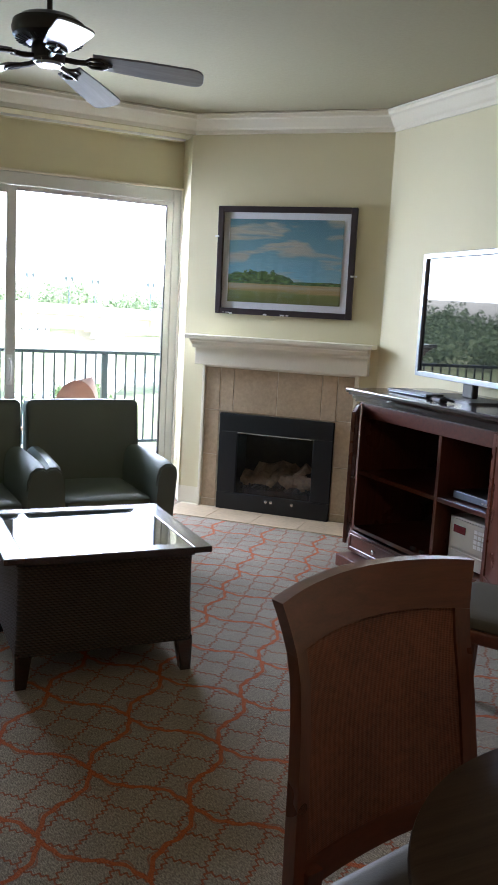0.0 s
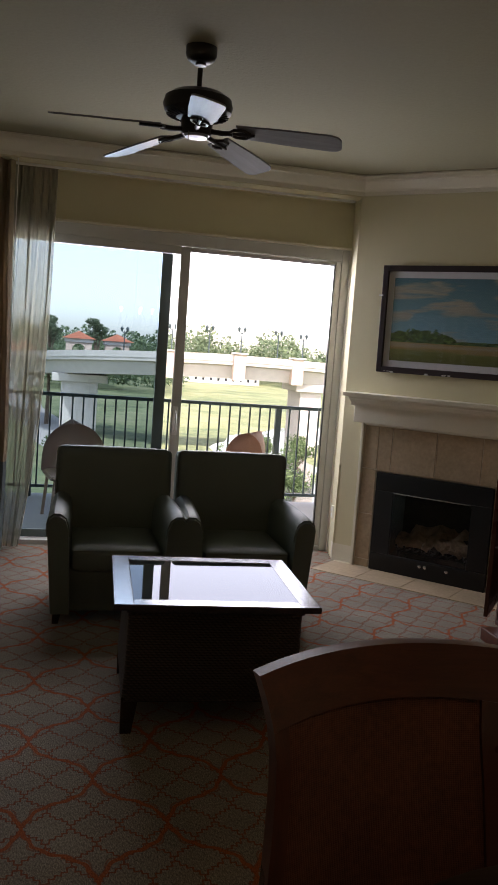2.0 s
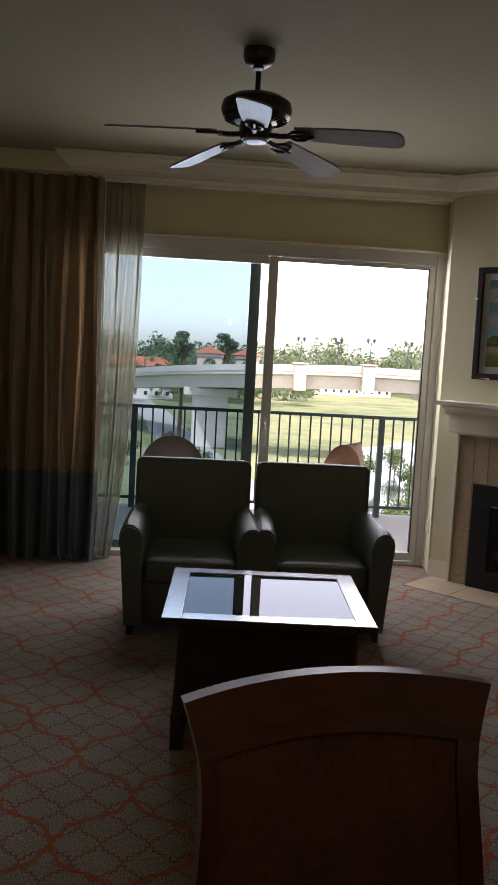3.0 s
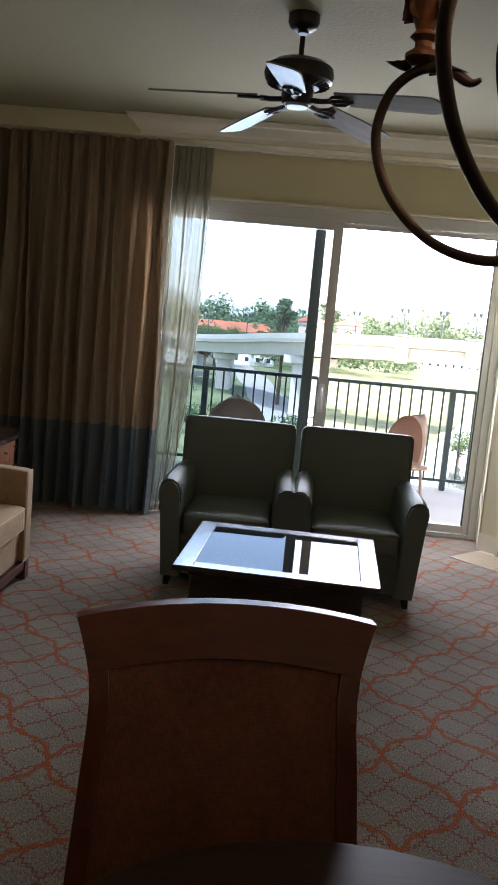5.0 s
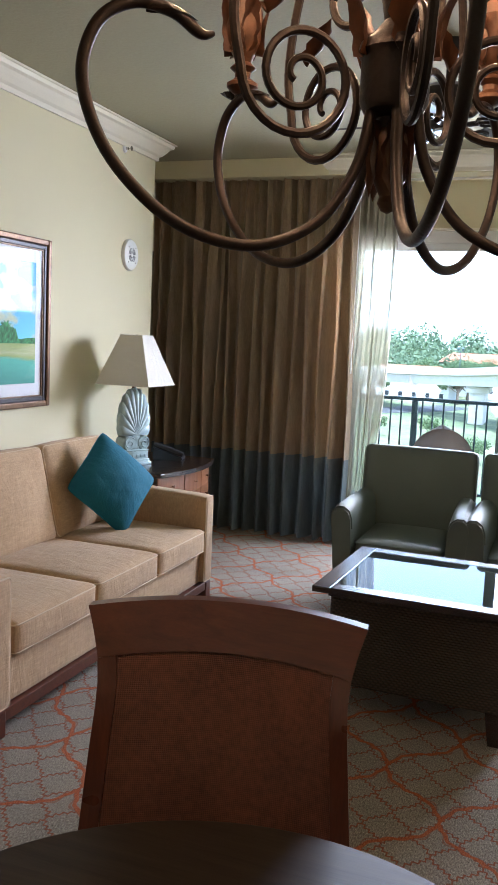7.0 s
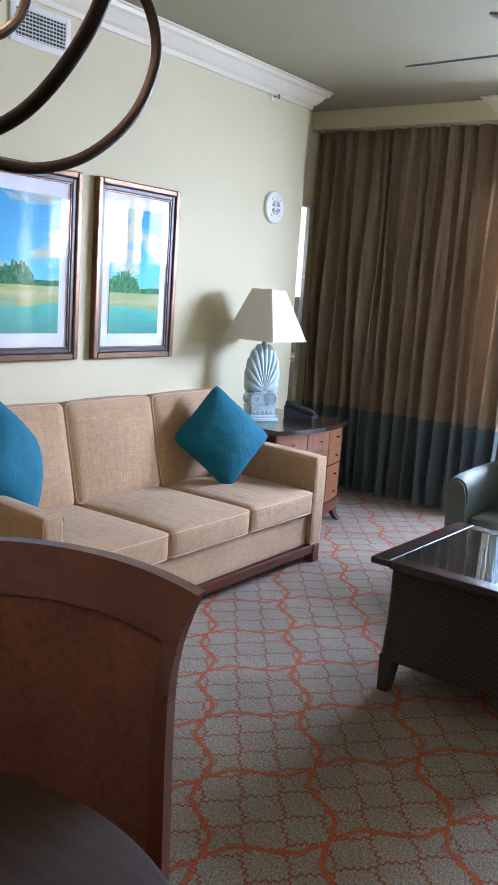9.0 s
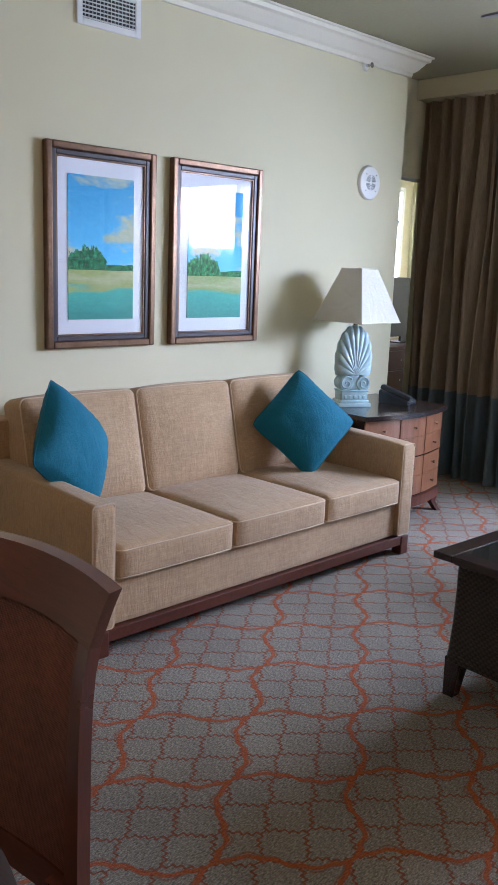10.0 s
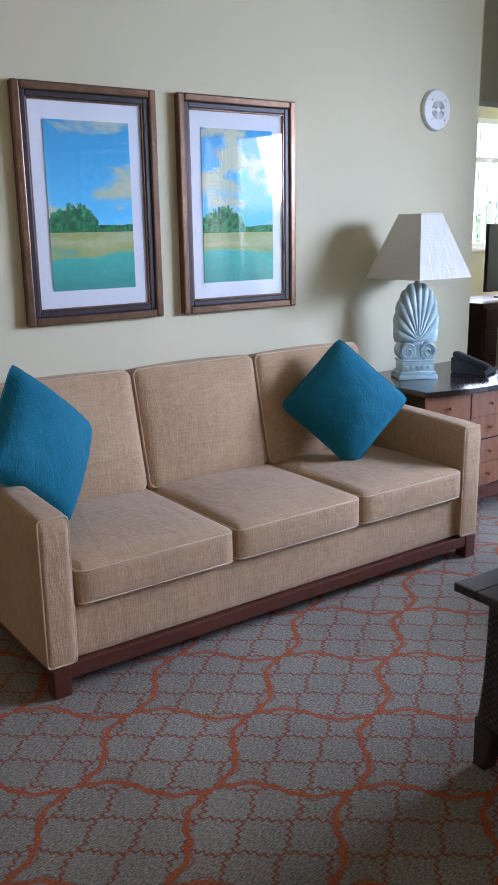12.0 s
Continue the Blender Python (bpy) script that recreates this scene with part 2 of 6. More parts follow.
M_CHROME = simple("steel", (0.62, 0.62, 0.63), 0.25, 1.0, depth=0.05)
M_WHITE = simple("white_plastic", (0.8, 0.8, 0.78), 0.4, depth=0.03, bump=0.02)
M_ALU = simple("white_aluminium", (0.62, 0.62, 0.60), 0.35, 0.0, depth=0.05, bump=0.03)
M_TRACK = simple("dark_green_aluminium", (0.11, 0.15, 0.145), 0.35, 0.2, depth=0.1)
M_RAIL = simple("green_grey_rail", (0.05, 0.075, 0.08), 0.4, 0.2, depth=0.12)
M_TILE = simple("travertine_tile", (0.44, 0.34, 0.23), 0.4, grain=40, stain=3.5, depth=0.22, bump=0.12)
M_GROUT = simple("pale_grout", (0.6, 0.54, 0.43), 0.9, grain=200)
M_FIREBLACK = simple("firebox_black", (0.007, 0.008, 0.010), 0.4, 0.2, depth=0.3)
M_SOOT = simple("sooted_brick", (0.05, 0.042, 0.036), 0.95, grain=30, stain=4, depth=0.5, bump=0.6)
M_LOG = simple("ceramic_log", (0.40, 0.29, 0.18), 0.9, grain=24, stain=8, depth=0.6, bump=0.8, dist=0.01)
M_PANE = glass("window_glass")
M_TINT = glass("screened_glass", (0.23, 0.32, 0.39))
M_FIREGLASS = glass("firebox_glass", (0.75, 0.75, 0.75))
M_PICGLASS = glass("picture_glass")
M_MAT = simple("picture_mat", (0.82, 0.83, 0.86), 0.8, depth=0.02, bump=0.05)
M_BRONZE = simple("bronze_frame", (0.17, 0.095, 0.055), 0.3, 0.6, grain=90, stain=16, depth=0.35, bump=0.1)
M_PLUM = simple("dark_plum_frame", (0.03, 0.02, 0.025), 0.35, 0.1, depth=0.3)
M_SHADE = weave("lampshade_linen", (0.66, 0.63, 0.56), (0.82, 0.79, 0.72), 500, 0.85, 0.4, 0.1)
M_BLUEGLAZE = simple("pale_blue_glaze", (0.46, 0.62, 0.66), 0.22, grain=30, stain=9, depth=0.16, bump=0.06)
M_PHONE = simple("charcoal_plastic", (0.03, 0.032, 0.035), 0.4, depth=0.15)
M_GREYKEY = simple("grey_keys", (0.25, 0.26, 0.27), 0.5)
M_SAFE = simple("beige_safe", (0.52, 0.49, 0.42), 0.5, depth=0.06)
M_REDGLASS = simple("dark_red_window", (0.16, 0.015, 0.02), 0.15)
M_SILVER = simple("silver_bezel", (0.30, 0.33, 0.38), 0.3, 0.6, depth=0.06)
M_SCREEN = simple("tv_screen", (0.012, 0.013, 0.015), 0.02, depth=0.05, bump=0)
M_MIRRORBLACK = simple("table_glass", (0.02, 0.024, 0.022), 0.015, depth=0.05, bump=0)
M_MIRRORBLACK.node_tree.nodes["Principled BSDF"].inputs["IOR"].default_value = 2.3      # IOR raised beyond plain glass, to brighten the sky mirrored in the top
M_WICKER = simple("wicker_resin", (0.38, 0.25, 0.18), 0.7, grain=120, depth=0.3, bump=0.5)
M_CONCRETE = simple("balcony_concrete", (0.48, 0.46, 0.42), 0.85, grain=60, stain=2, depth=0.12, bump=0.3)


# ---- mesh helpers ----
def part(name, bm, material, parent=None, label="", smooth=False, m=None):
    """Links a bmesh as one mesh object, under parent."""
    me = bpy.data.meshes.new(name)
    bmesh.ops.recalc_face_normals(bm, faces=bm.faces)
    bm.to_mesh(me)
    bm.free()
    for mt in material if isinstance(material, (list, tuple)) else [material]:
        me.materials.append(mt)
    if smooth:
        for p in me.polygons:
            p.use_smooth = True
        me.set_sharp_from_angle(angle=radians(38))
    ob = new(name, me)
    if parent:
        ob.parent = parent
        if parent.parent is None and parent.type == "EMPTY":
            ob.matrix_parent_inverse = parent.matrix_basis.inverted()
    if m:
        ob.matrix_basis = m
    if label:
        ob["label"] = label
    return ob


def sheet(corners, name, material, parent, m=None):
    """A thin pane of glass; the corners run so that it faces the room."""
    b = bmesh.new()
    b.faces.new([b.verts.new((m @ Vector(c)) if m else c) for c in corners])
    b.normal_update()
    me = bpy.data.meshes.new(name)
    b.to_mesh(me)
    b.free()
    me.materials.append(material)
    ob = new(name, me)
    ob.parent = parent
    if parent.type == "EMPTY" and parent.parent is None:
        ob.matrix_parent_inverse = parent.matrix_basis.inverted()
    ob.visible_shadow = False
    return ob


def thing(name, label, category, group="", kind="", m=None):
    ob = new(name)
    ob.empty_display_size = 0.1
    if m:
        ob.matrix_basis = m
    return tagged(ob, label, category, group, kind)


def box(x0, x1, y0, y1, z0, z1, bevel=0.0, segs=2, bm=None, m=None):
    """A box, bevelled, in a new bmesh or joined to bm."""
    b = bmesh.new()
    r = bmesh.ops.create_cube(b, size=1)
    for v in r["verts"]:
        v.co = Vector(((x0 + x1) / 2 + v.co.x * (x1 - x0), (y0 + y1) / 2 + v.co.y * (y1 - y0), (z0 + z1) / 2 + v.co.z * (z1 - z0)))
    if bevel:
        bmesh.ops.bevel(b, geom=b.edges[:], offset=bevel, segments=segs, profile=0.5, affect="EDGES")
    return merge(b, bm, m)


def merge(b, bm=None, m=None):
    if m:
        b.transform(m)
    if bm is None:
        return b
    tmp = bpy.data.meshes.new("tmp")
    b.to_mesh(tmp)
    b.free()
    bm.from_mesh(tmp)
    bpy.data.meshes.remove(tmp)
    return bm


def prism(pts, z0, z1, bevel=0.0, segs=2, bm=None, m=None):
    """A plan outline (counter-clockwise) raised from z0 to z1."""
    b = bmesh.new()
    lo = [b.verts.new((x, y, z0)) for x, y in pts]
    hi = [b.verts.new((x, y, z1)) for x, y in pts]
    b.faces.new(lo[::-1])
    b.faces.new(hi)
    for i in range(len(pts)):
        j = (i + 1) % len(pts)
        b.faces.new((lo[i], lo[j], hi[j], hi[i]))
    if bevel:
        bmesh.ops.bevel(b, geom=b.edges[:], offset=bevel, segments=segs, profile=0.5, affect="EDGES")
    return merge(b, bm, m)


def lathe(profile, n=24, bm=None, m=None, arc=360):
    """A profile of (radius, height) turned round the z axis."""
    b = bmesh.new()
    rings = []
    for r, z in profile:
        if r < 1e-5:
            rings.append([b.verts.new((0, 0, z))] * n)
        else:
            rings.append([b.verts.new((r * math.cos(2 * math.pi * i / n), r * math.sin(2 * math.pi * i / n), z)) for i in range(n)])
    for a, c in zip(rings, rings[1:]):
        for i in range(n):
            j = (i + 1) % n
            q = []
            for v in (a[i], a[j], c[j], c[i]):
                if v not in q:
                    q.append(v)
            if len(q) > 2:
                b.faces.new(q)
    for ring, flip in ((rings[0], True), (rings[-1], False)):
        if len(set(ring)) > 2:
            b.faces.new(ring[::-1] if flip else ring)
    return merge(b, bm, m)


def tube(path, radius, n=10, bm=None, m=None, closed=False):
    """A round bar along a path; radius may be a function of 0..1."""
    b = bmesh.new()
    pts = [Vector(p) for p in path]
    rings = []
    up = None
    for i, p in enumerate(pts):
        a = pts[i - 1] if (i or closed) else p
        c = pts[(i + 1) % len(pts)] if (i < len(pts) - 1 or closed) else p
        d = (c - a).normalized()
        if up is None:
            up = d.orthogonal().normalized()
        up = (up - d * up.dot(d)).normalized()
        side = d.cross(up)
        r = radius(i / (len(pts) - 1)) if callable(radius) else radius
        rings.append([b.verts.new(p + (up * math.cos(2 * math.pi * k / n) + side * math.sin(2 * math.pi * k / n)) * r) for k in range(n)])
    pairs = list(zip(rings, rings[1:])) + ([(rings[-1], rings[0])] if closed else [])
    for a, c in pairs:
        for k in range(n):
            b.faces.new((a[k], a[(k + 1) % n], c[(k + 1) % n], c[k]))
    if not closed:
        b.faces.new(rings[0][::-1])
        b.faces.new(rings[-1])
    return merge(b, bm, m)


def sweep(profile, path, bm=None, closed=False):
    """Sweeps a moulding profile (out, up) along a level path; out points to the left of the way."""
    b = bmesh.new()
    pts = [Vector(p) for p in path]
    rings = []
    for i, p in enumerate(pts):
        d0 = (p - pts[i - 1]).normalized() if i else (pts[1] - p).normalized()
        d1 = (pts[i + 1] - p).normalized() if i < len(pts) - 1 else d0
        n0, n1 = Vector((-d0.y, d0.x, 0)), Vector((-d1.y, d1.x, 0))
        mid = (n0 + n1).normalized()
        mid *= 1 / max(0.3, mid.dot(n0))
        rings.append([b.verts.new(p + mid * o + Vector((0, 0, u))) for o, u in profile])
    n = len(profile)
    for a, c in zip(rings, rings[1:]):
        for k in range(n):
            b.faces.new((a[k], a[(k + 1) % n], c[(k + 1) % n], c[k]))
    b.faces.new(rings[0][::-1])
    b.faces.new(rings[-1])
    return merge(b, bm)


def rounded_outline(x0, x1, y0, y1, r, n=6):
    pts = []
    for cx, cy, a0 in ((x1 - r, y1 - r, 0), (x0 + r, y1 - r, 90), (x0 + r, y0 + r, 180), (x1 - r, y0 + r, 270)):
        for i in range(n + 1):
            a = radians(a0 + 90 * i / n)
            pts.append((cx + r * math.cos(a), cy + r * math.sin(a)))
    return pts


def soft_box(x0, x1, y0, y1, z0, z1, r=0.03, puff=(0, 0, 0), n=8, bm=None, m=None):
    """A stuffed block: rounded edges of radius r, faces that swell by puff along each axis."""
    b = bmesh.new()
    bmesh.ops.create_cube(b, size=2)
    bmesh.ops.subdivide_edges(b, edges=b.edges[:], cuts=n, use_grid_fill=True)
    c = Vector(((x0 + x1) / 2, (y0 + y1) / 2, (z0 + z1) / 2))
    h = Vector(((x1 - x0) / 2, (y1 - y0) / 2, (z1 - z0) / 2))
    for v in b.verts:
        u = v.co.copy()
        # crowd the rows towards the edges, for a clean rounding
        u = Vector([math.copysign(abs(a) ** 0.6, a) if a else 0 for a in u])
        p = Vector([u[i] * h[i] for i in range(3)])
        q = Vector([max(-h[i] + r, min(h[i] - r, p[i])) for i in range(3)])
        d = p - q
        if d.length > 1e-6:
            p = q + d.normalized() * r
        for i in range(3):
            j, k = (i + 1) % 3, (i + 2) % 3
            p[i] += puff[i] * u[i] * max(0, 1 - u[j] ** 2) * max(0, 1 - u[k] ** 2)
        v.co = c + p
    return merge(b, bm, m)


def piping(x0, x1, y0, y1, z, r=0.02, radius=0.004, bm=None, m=None):
    return tube([(x, y, z) for x, y in rounded_outline(x0, x1, y0, y1, r, 4)], radius, 6, bm, m, closed=True)


# ---- the room ----
CEIL = 2.868
EAST = 4.85
DIAG = 8.50      # the corner wall lies on x + y = DIAG
COR = (3.80, 4.70)      # where the corner wall turns to the glass door
SOFFIT_Y, SOFFIT_Z = 4.68, 2.732
WIN_Y = 5.0
DM = Matrix(((2 ** -0.5, 2 ** -0.5, 0, DIAG / 2), (-2 ** -0.5, 2 ** -0.5, 0, DIAG / 2), (0, 0, 1, 0), (0, 0, 0, 1)))   # along, into and up the corner wall


def structure(name, bm, material, label, category, smooth=False):
    return tagged(part(name, bm, material, smooth=smooth), label, category, kind="structure")


structure("floor", box(-3.2, EAST + 0.2, -5, 5.0, -0.15, 0), M_CARPET, "taupe carpet with an orange ogee trellis pattern", "carpet")
structure("ceiling", box(-3.2, EAST + 0.2, -5, 5.2, CEIL, CEIL + 0.15), M_DIMCEIL, "off-white textured plaster ceiling, shade painted in", "ceiling")
structure("ceiling_bedroom", prism([(-3.2, 5.2), (-0.42, 5.2), (-1.16, 6.2), (-1.16, 8.6), (-3.2, 8.6)], CEIL, CEIL + 0.15), M_DIMCEIL, "off-white plaster ceiling of the bedroom, shade painted in", "ceiling")
structure("wall_west", box(-0.24, 0, -4.85, 4.07, 0.002, CEIL - 0.002), M_WALL, "pale yellow painted wall behind the sofa", "wall")
structure("wall_east", box(EAST, EAST + 0.15, -4.85, DIAG - EAST, 0.002, CEIL - 0.002), M_WALL, "pale yellow painted wall beside the cabinet", "wall")
structure("wall_south", box(-3.2, EAST + 0.2, -5, -4.85, 0.002, CEIL - 0.002), M_WALL, "pale yellow painted end wall", "wall")


def corner_wall():
    pts_low = prism([COR, (EAST, DIAG - EAST), (EAST + 0.15, DIAG - EAST), (EAST + 0.15, 5.15), (3.852, 5.15), (3.852, WIN_Y)], 0.74, CEIL - 0.002)
    box(-0.62, -0.302, 0.0, 0.45, 0.002, 0.74, bm=pts_low, m=DM)
    box(0.576, 0.845, 0.0, 0.45, 0.002, 0.74, bm=pts_low, m=DM)
    box(-0.302, 0.576, 0.42, 0.45, 0.002, 0.74, bm=pts_low, m=DM)
    prism([COR, (4.1, 4.70), (4.1, 5.15), (3.852, 5.15), (3.852, WIN_Y)], 0.002, 0.74, bm=pts_low)
    return pts_low


structure("wall_corner", corner_wall(), M_WALL, "pale yellow diagonal corner wall around the fireplace", "wall")
wn = box(-0.40, 1.2, WIN_Y, 5.15, 0.002, CEIL - 0.002)
box(1.2, 3.852, WIN_Y, 5.15, 2.38, CEIL - 0.002, bm=wn)
structure("wall_north", wn, M_WALL, "pale yellow wall around the glass door", "wall")
structure("wall_header", box(-0.52, -0.36, 4.072, 4.998, 2.19, CEIL - 0.002), M_WALL, "pale yellow header over the bedroom opening", "wall")
structure("soffit", box(-0.355, 3.82, SOFFIT_Y, WIN_Y - 0.003, SOFFIT_Z, CEIL - 0.003), M_WALL, "cream soffit above the curtains", "soffit")

structure("floor_bedroom", prism([(-3.2, 5.0), (-0.42, 5.0), (-1.2, 6.1), (-1.2, 8.6), (-3.2, 8.6)], -0.15, 0), M_CARPET, "taupe carpet with an orange trellis pattern", "carpet")

# bedroom beyond the opening
wb = box(-3.2, -3.0, 5.0, 7.45, 0.002, CEIL - 0.002)
box(-3.2, -3.0, 8.3, 8.46, 0.002, CEIL - 0.002, bm=wb)
box(-3.2, -3.0, 7.45, 8.3, 0.002, 1.18, bm=wb)
box(-3.2, -3.0, 7.45, 8.3, 2.53, CEIL - 0.002, bm=wb)
structure("wall_bedroom_west", wb, M_WALL, "cream bedroom wall around a window", "wall")
wb = box(-3.2, -1.16, 8.46, 8.6, 0.002, CEIL - 0.002)
box(-1.3, -1.16, 6.16, 8.46, 0.002, CEIL - 0.002, bm=wb)
prism([(-0.52, 5.0), (-0.403, 5.0), (-0.403, 5.15), (-1.16, 6.158), (-1.3, 6.158)], 0.002, CEIL - 0.002, bm=wb)
structure("wall_bedroom", wb, M_WALL, "cream bedroom walls", "wall")
structure("wall_bedroom_south", box(-3.2, -0.24, -4.85, -4.75, 0.002, CEIL - 0.002), M_WALL, "plain bedroom end wall", "wall")
structure("wall_bedroom_side", box(-3.2, -3.0, -4.75, 5.0, 0.002, CEIL - 0.002), M_WALL, "plain bedroom side wall", "wall")

# mouldings: profiles run (out, up)
CROWN = [(0.0, 0.0), (0.0, -0.125), (0.014, -0.125), (0.018, -0.10), (0.036, -0.088), (0.06, -0.06), (0.075, -0.04), (0.095, -0.032), (0.10, -0.012), (0.112, -0.010), (0.112, 0.0)]
z = CEIL - 0.004
cr = sweep(CROWN, [(0.002, -4.8, z), (0.002, 4.072, z), (-0.23, 4.072, z)][::-1])
structure("crown_west", cr, M_TRIM, "white painted crown moulding over the sofa wall", "crown moulding")
path = [(1.12, SOFFIT_Y + 0.02, z), (1.12, SOFFIT_Y - 0.002, z), (3.815, SOFFIT_Y - 0.002, z), (EAST - 0.002, DIAG - EAST - 0.004, z), (EAST - 0.002, -4.8, z)]
structure("crown_main", sweep([(-o, u) for o, u in CROWN][::-1], path), M_TRIM, "white painted crown moulding around the ceiling", "crown moulding")
BASE = [(0.0, 0.0), (0.018, 0.0), (0.018, 0.10), (0.013, 0.118), (0.008, 0.128), (0.0, 0.13)]


def baseboard(path, name="baseboard"):
    structure(name, sweep(BASE, path), M_TRIM, "white painted baseboard", "baseboard")


baseboard([(0.001, 4.07, 0.003), (0.001, -4.8, 0.003)])
baseboard([(3.842, 4.93, 0.003), (COR[0] - 0.001, COR[1], 0.003), (3.915, 4.583, 0.003)])
baseboard([(EAST - 0.001, -4.8, 0.003), (EAST - 0.001, 1.6, 0.003)])


# ---- sliding glass door ----
w = tagged(new("window_1"), "white aluminium sliding glass door to the balcony", "glass door", kind="structure")
fr = box(1.2, 1.27, 4.975, 5.12, 0.0, 2.38, 0.006)
box(3.775, 3.848, 4.975, 5.12, 0.0, 2.376, 0.006, bm=fr)
box(1.27, 3.775, 4.975, 5.12, 2.285, 2.376, 0.006, bm=fr)
box(1.27, 3.775, 4.975, 5.14, 0.0, 0.035, 0.004, bm=fr)
box(1.27, 2.525, 4.98, 5.046, 2.226, 2.285, 0.004, bm=fr)
part("window_frame", fr, M_ALU, w)
cs = box(1.15, 3.85, 4.955, 4.998, 2.376, 2.392, 0.004)
box(3.834, 3.85, 4.94, 4.974, 0.0, 2.376, 0.004, bm=cs)
part("casing", cs, M_TRIM, w, "cream painted casing")


def leaf(name, x0, x1, y0, y1, left, right, mat, glassmat):
    b = box(x0, x0 + left, y0, y1, 0.04, 2.283, 0.004)
    box(x1 - right, x1, y0, y1, 0.04, 2.283, 0.004, bm=b)
    box(x0 + left, x1 - right, y0, y1, 2.258, 2.283, 0.003, bm=b)
    box(x0 + left, x1 - right, y0, y1, 0.04, 0.10, 0.004, bm=b)
    lf = part(name, b, mat, w)
    ym = (y0 + y1) / 2
    sheet([(x0 + left - 0.005, ym, 0.09), (x1 - right + 0.005, ym, 0.09), (x1 - right + 0.005, ym, 2.27), (x0 + left - 0.005, ym, 2.27)], "pane", glassmat, lf)
    return lf


right = leaf("sliding_panel", 2.525, 3.775, 4.985, 5.025, 0.072, 0.045, M_ALU, M_PANE)
gk = box(3.722, 3.731, 4.99, 5.02, 0.10, 2.258, 0.001, 1)
box(2.597, 3.722, 4.99, 5.02, 2.251, 2.259, 0.001, 1, bm=gk)
part("gasket", gk, M_PHONE, right, "dark rubber glazing gasket")
left = leaf("fixed_panel", 1.27, 2.475, 5.05, 5.09, 0.05, 0.08, M_TRACK, M_TINT)
hd = tube([(2.555, 4.985, 0.90), (2.555, 4.945, 0.92), (2.555, 4.935, 0.98), (2.555, 4.945, 1.04), (2.555, 4.985, 1.06)], 0.008, 8)
box(2.535, 2.575, 4.978, 4.986, 0.87, 1.09, 0.004, bm=hd)
part("handle", hd, M_WHITE, right, "white pull handle", smooth=True)
# outlet plate on the return wall
o = thing("wall_outlet", "cream outlet plate low on the return wall", "outlet", m=pose(3.815, 4.82, 0.35))
part("plate", box(3.810, 3.822, 4.79, 4.85, 0.30, 0.40, 0.003), M_TRIM, o)
for zz in (0.33, 0.37):
    part("socket", lathe([(0.013, 0), (0.013, 0.004), (0.0, 0.004)], 14, m=pose(3.811, 4.82, zz, 0, -90, 0)), M_WHITE, o)

# bedroom window
w = tagged(new("window_2"), "white gridded bedroom window", "window", kind="structure")
b = box(-3.1, -2.99, 7.45, 7.51, 1.18, 2.53, 0.004)
box(-3.1, -2.99, 8.24, 8.3, 1.18, 2.53, 0.004, bm=b)
box(-3.1, -2.99, 7.51, 8.24, 2.47, 2.53, 0.004, bm=b)
box(-3.1, -2.99, 7.51, 8.24, 1.18, 1.24, 0.004, bm=b)
box(-3.08, -3.01, 7.51, 8.24, 2.08, 2.14, 0.004, bm=b)
for yy in (7.72, 7.88, 8.04):
    box(-3.07, -3.02, yy - 0.012, yy + 0.012, 1.24, 2.08, 0.002, bm=b)
    box(-3.07, -3.02, yy - 0.012, yy + 0.012, 2.14, 2.47, 0.002, bm=b)
part("window_frame", b, M_WHITE, w)
part("window_sill", box(-3.0, -2.93, 7.40, 8.35, 1.145, 1.178, 0.004), M_TRIM, w)
sheet([(-3.045, 7.51, 1.24), (-3.045, 8.24, 1.24), (-3.045, 8.24, 2.47), (-3.045, 7.51, 2.47)], "pane", M_PANE, w)


# ---- curtains ----
def curtain_cloth(x0, x1, y, z0, z1, depth, folds, seed, bottom_shift=0.0, narrow=0.0, low=0.0, high=1.0):
    """Hanging cloth with uneven gathered folds; the lower edge may drift sideways."""
    rnd = random.Random(seed)
    nx, nz = folds * 12, 26
    ph = [rnd.uniform(0.7, 1.35) for _ in range(folds)]
    tot = sum(ph)
    amp = [rnd.uniform(0.55, 1.0) for _ in range(folds)]
    b = bmesh.new()
    rows = []
    for j in range(nz + 1):
        t = low + (high - low) * j / nz
        row = []
        for i in range(nx + 1):
            u = i / nx * tot
            k, acc = 0, 0.0
            while k < folds - 1 and acc + ph[k] < u:
                acc += ph[k]
                k += 1
            s = (u - acc) / ph[k]
            spread = 0.35 + 0.65 * min(1, (1 - t) * 1.6 + 0.15)
            f = math.sin(2 * math.pi * s) * amp[k] * (0.35 + 0.65 * min(1.0, (1.0 - t) * 2.2 + 0.05))
            pinch = 0.25 * math.sin(4 * math.pi * s + k) * t * t
            x = x0 + (x1 - x0) * (i / nx) + (bottom_shift + narrow * (i / nx)) * (1 - t) ** 2 + 0.012 * math.sin(5 * t + k * 2.1)
            yy = y + depth * (f + pinch) + 0.012 * math.sin(7 * t + i * 0.13)
            row.append(b.verts.new((x, yy, z0 + (z1 - z0) * t)))
        rows.append(row)
    for a, c in zip(rows, rows[1:]):
        for i in range(nx):
            b.faces.new((a[i], a[i + 1], c[i + 1], c[i]))
    bmesh.ops.solidify(b, geom=b.faces[:], thickness=0.003)
    return b


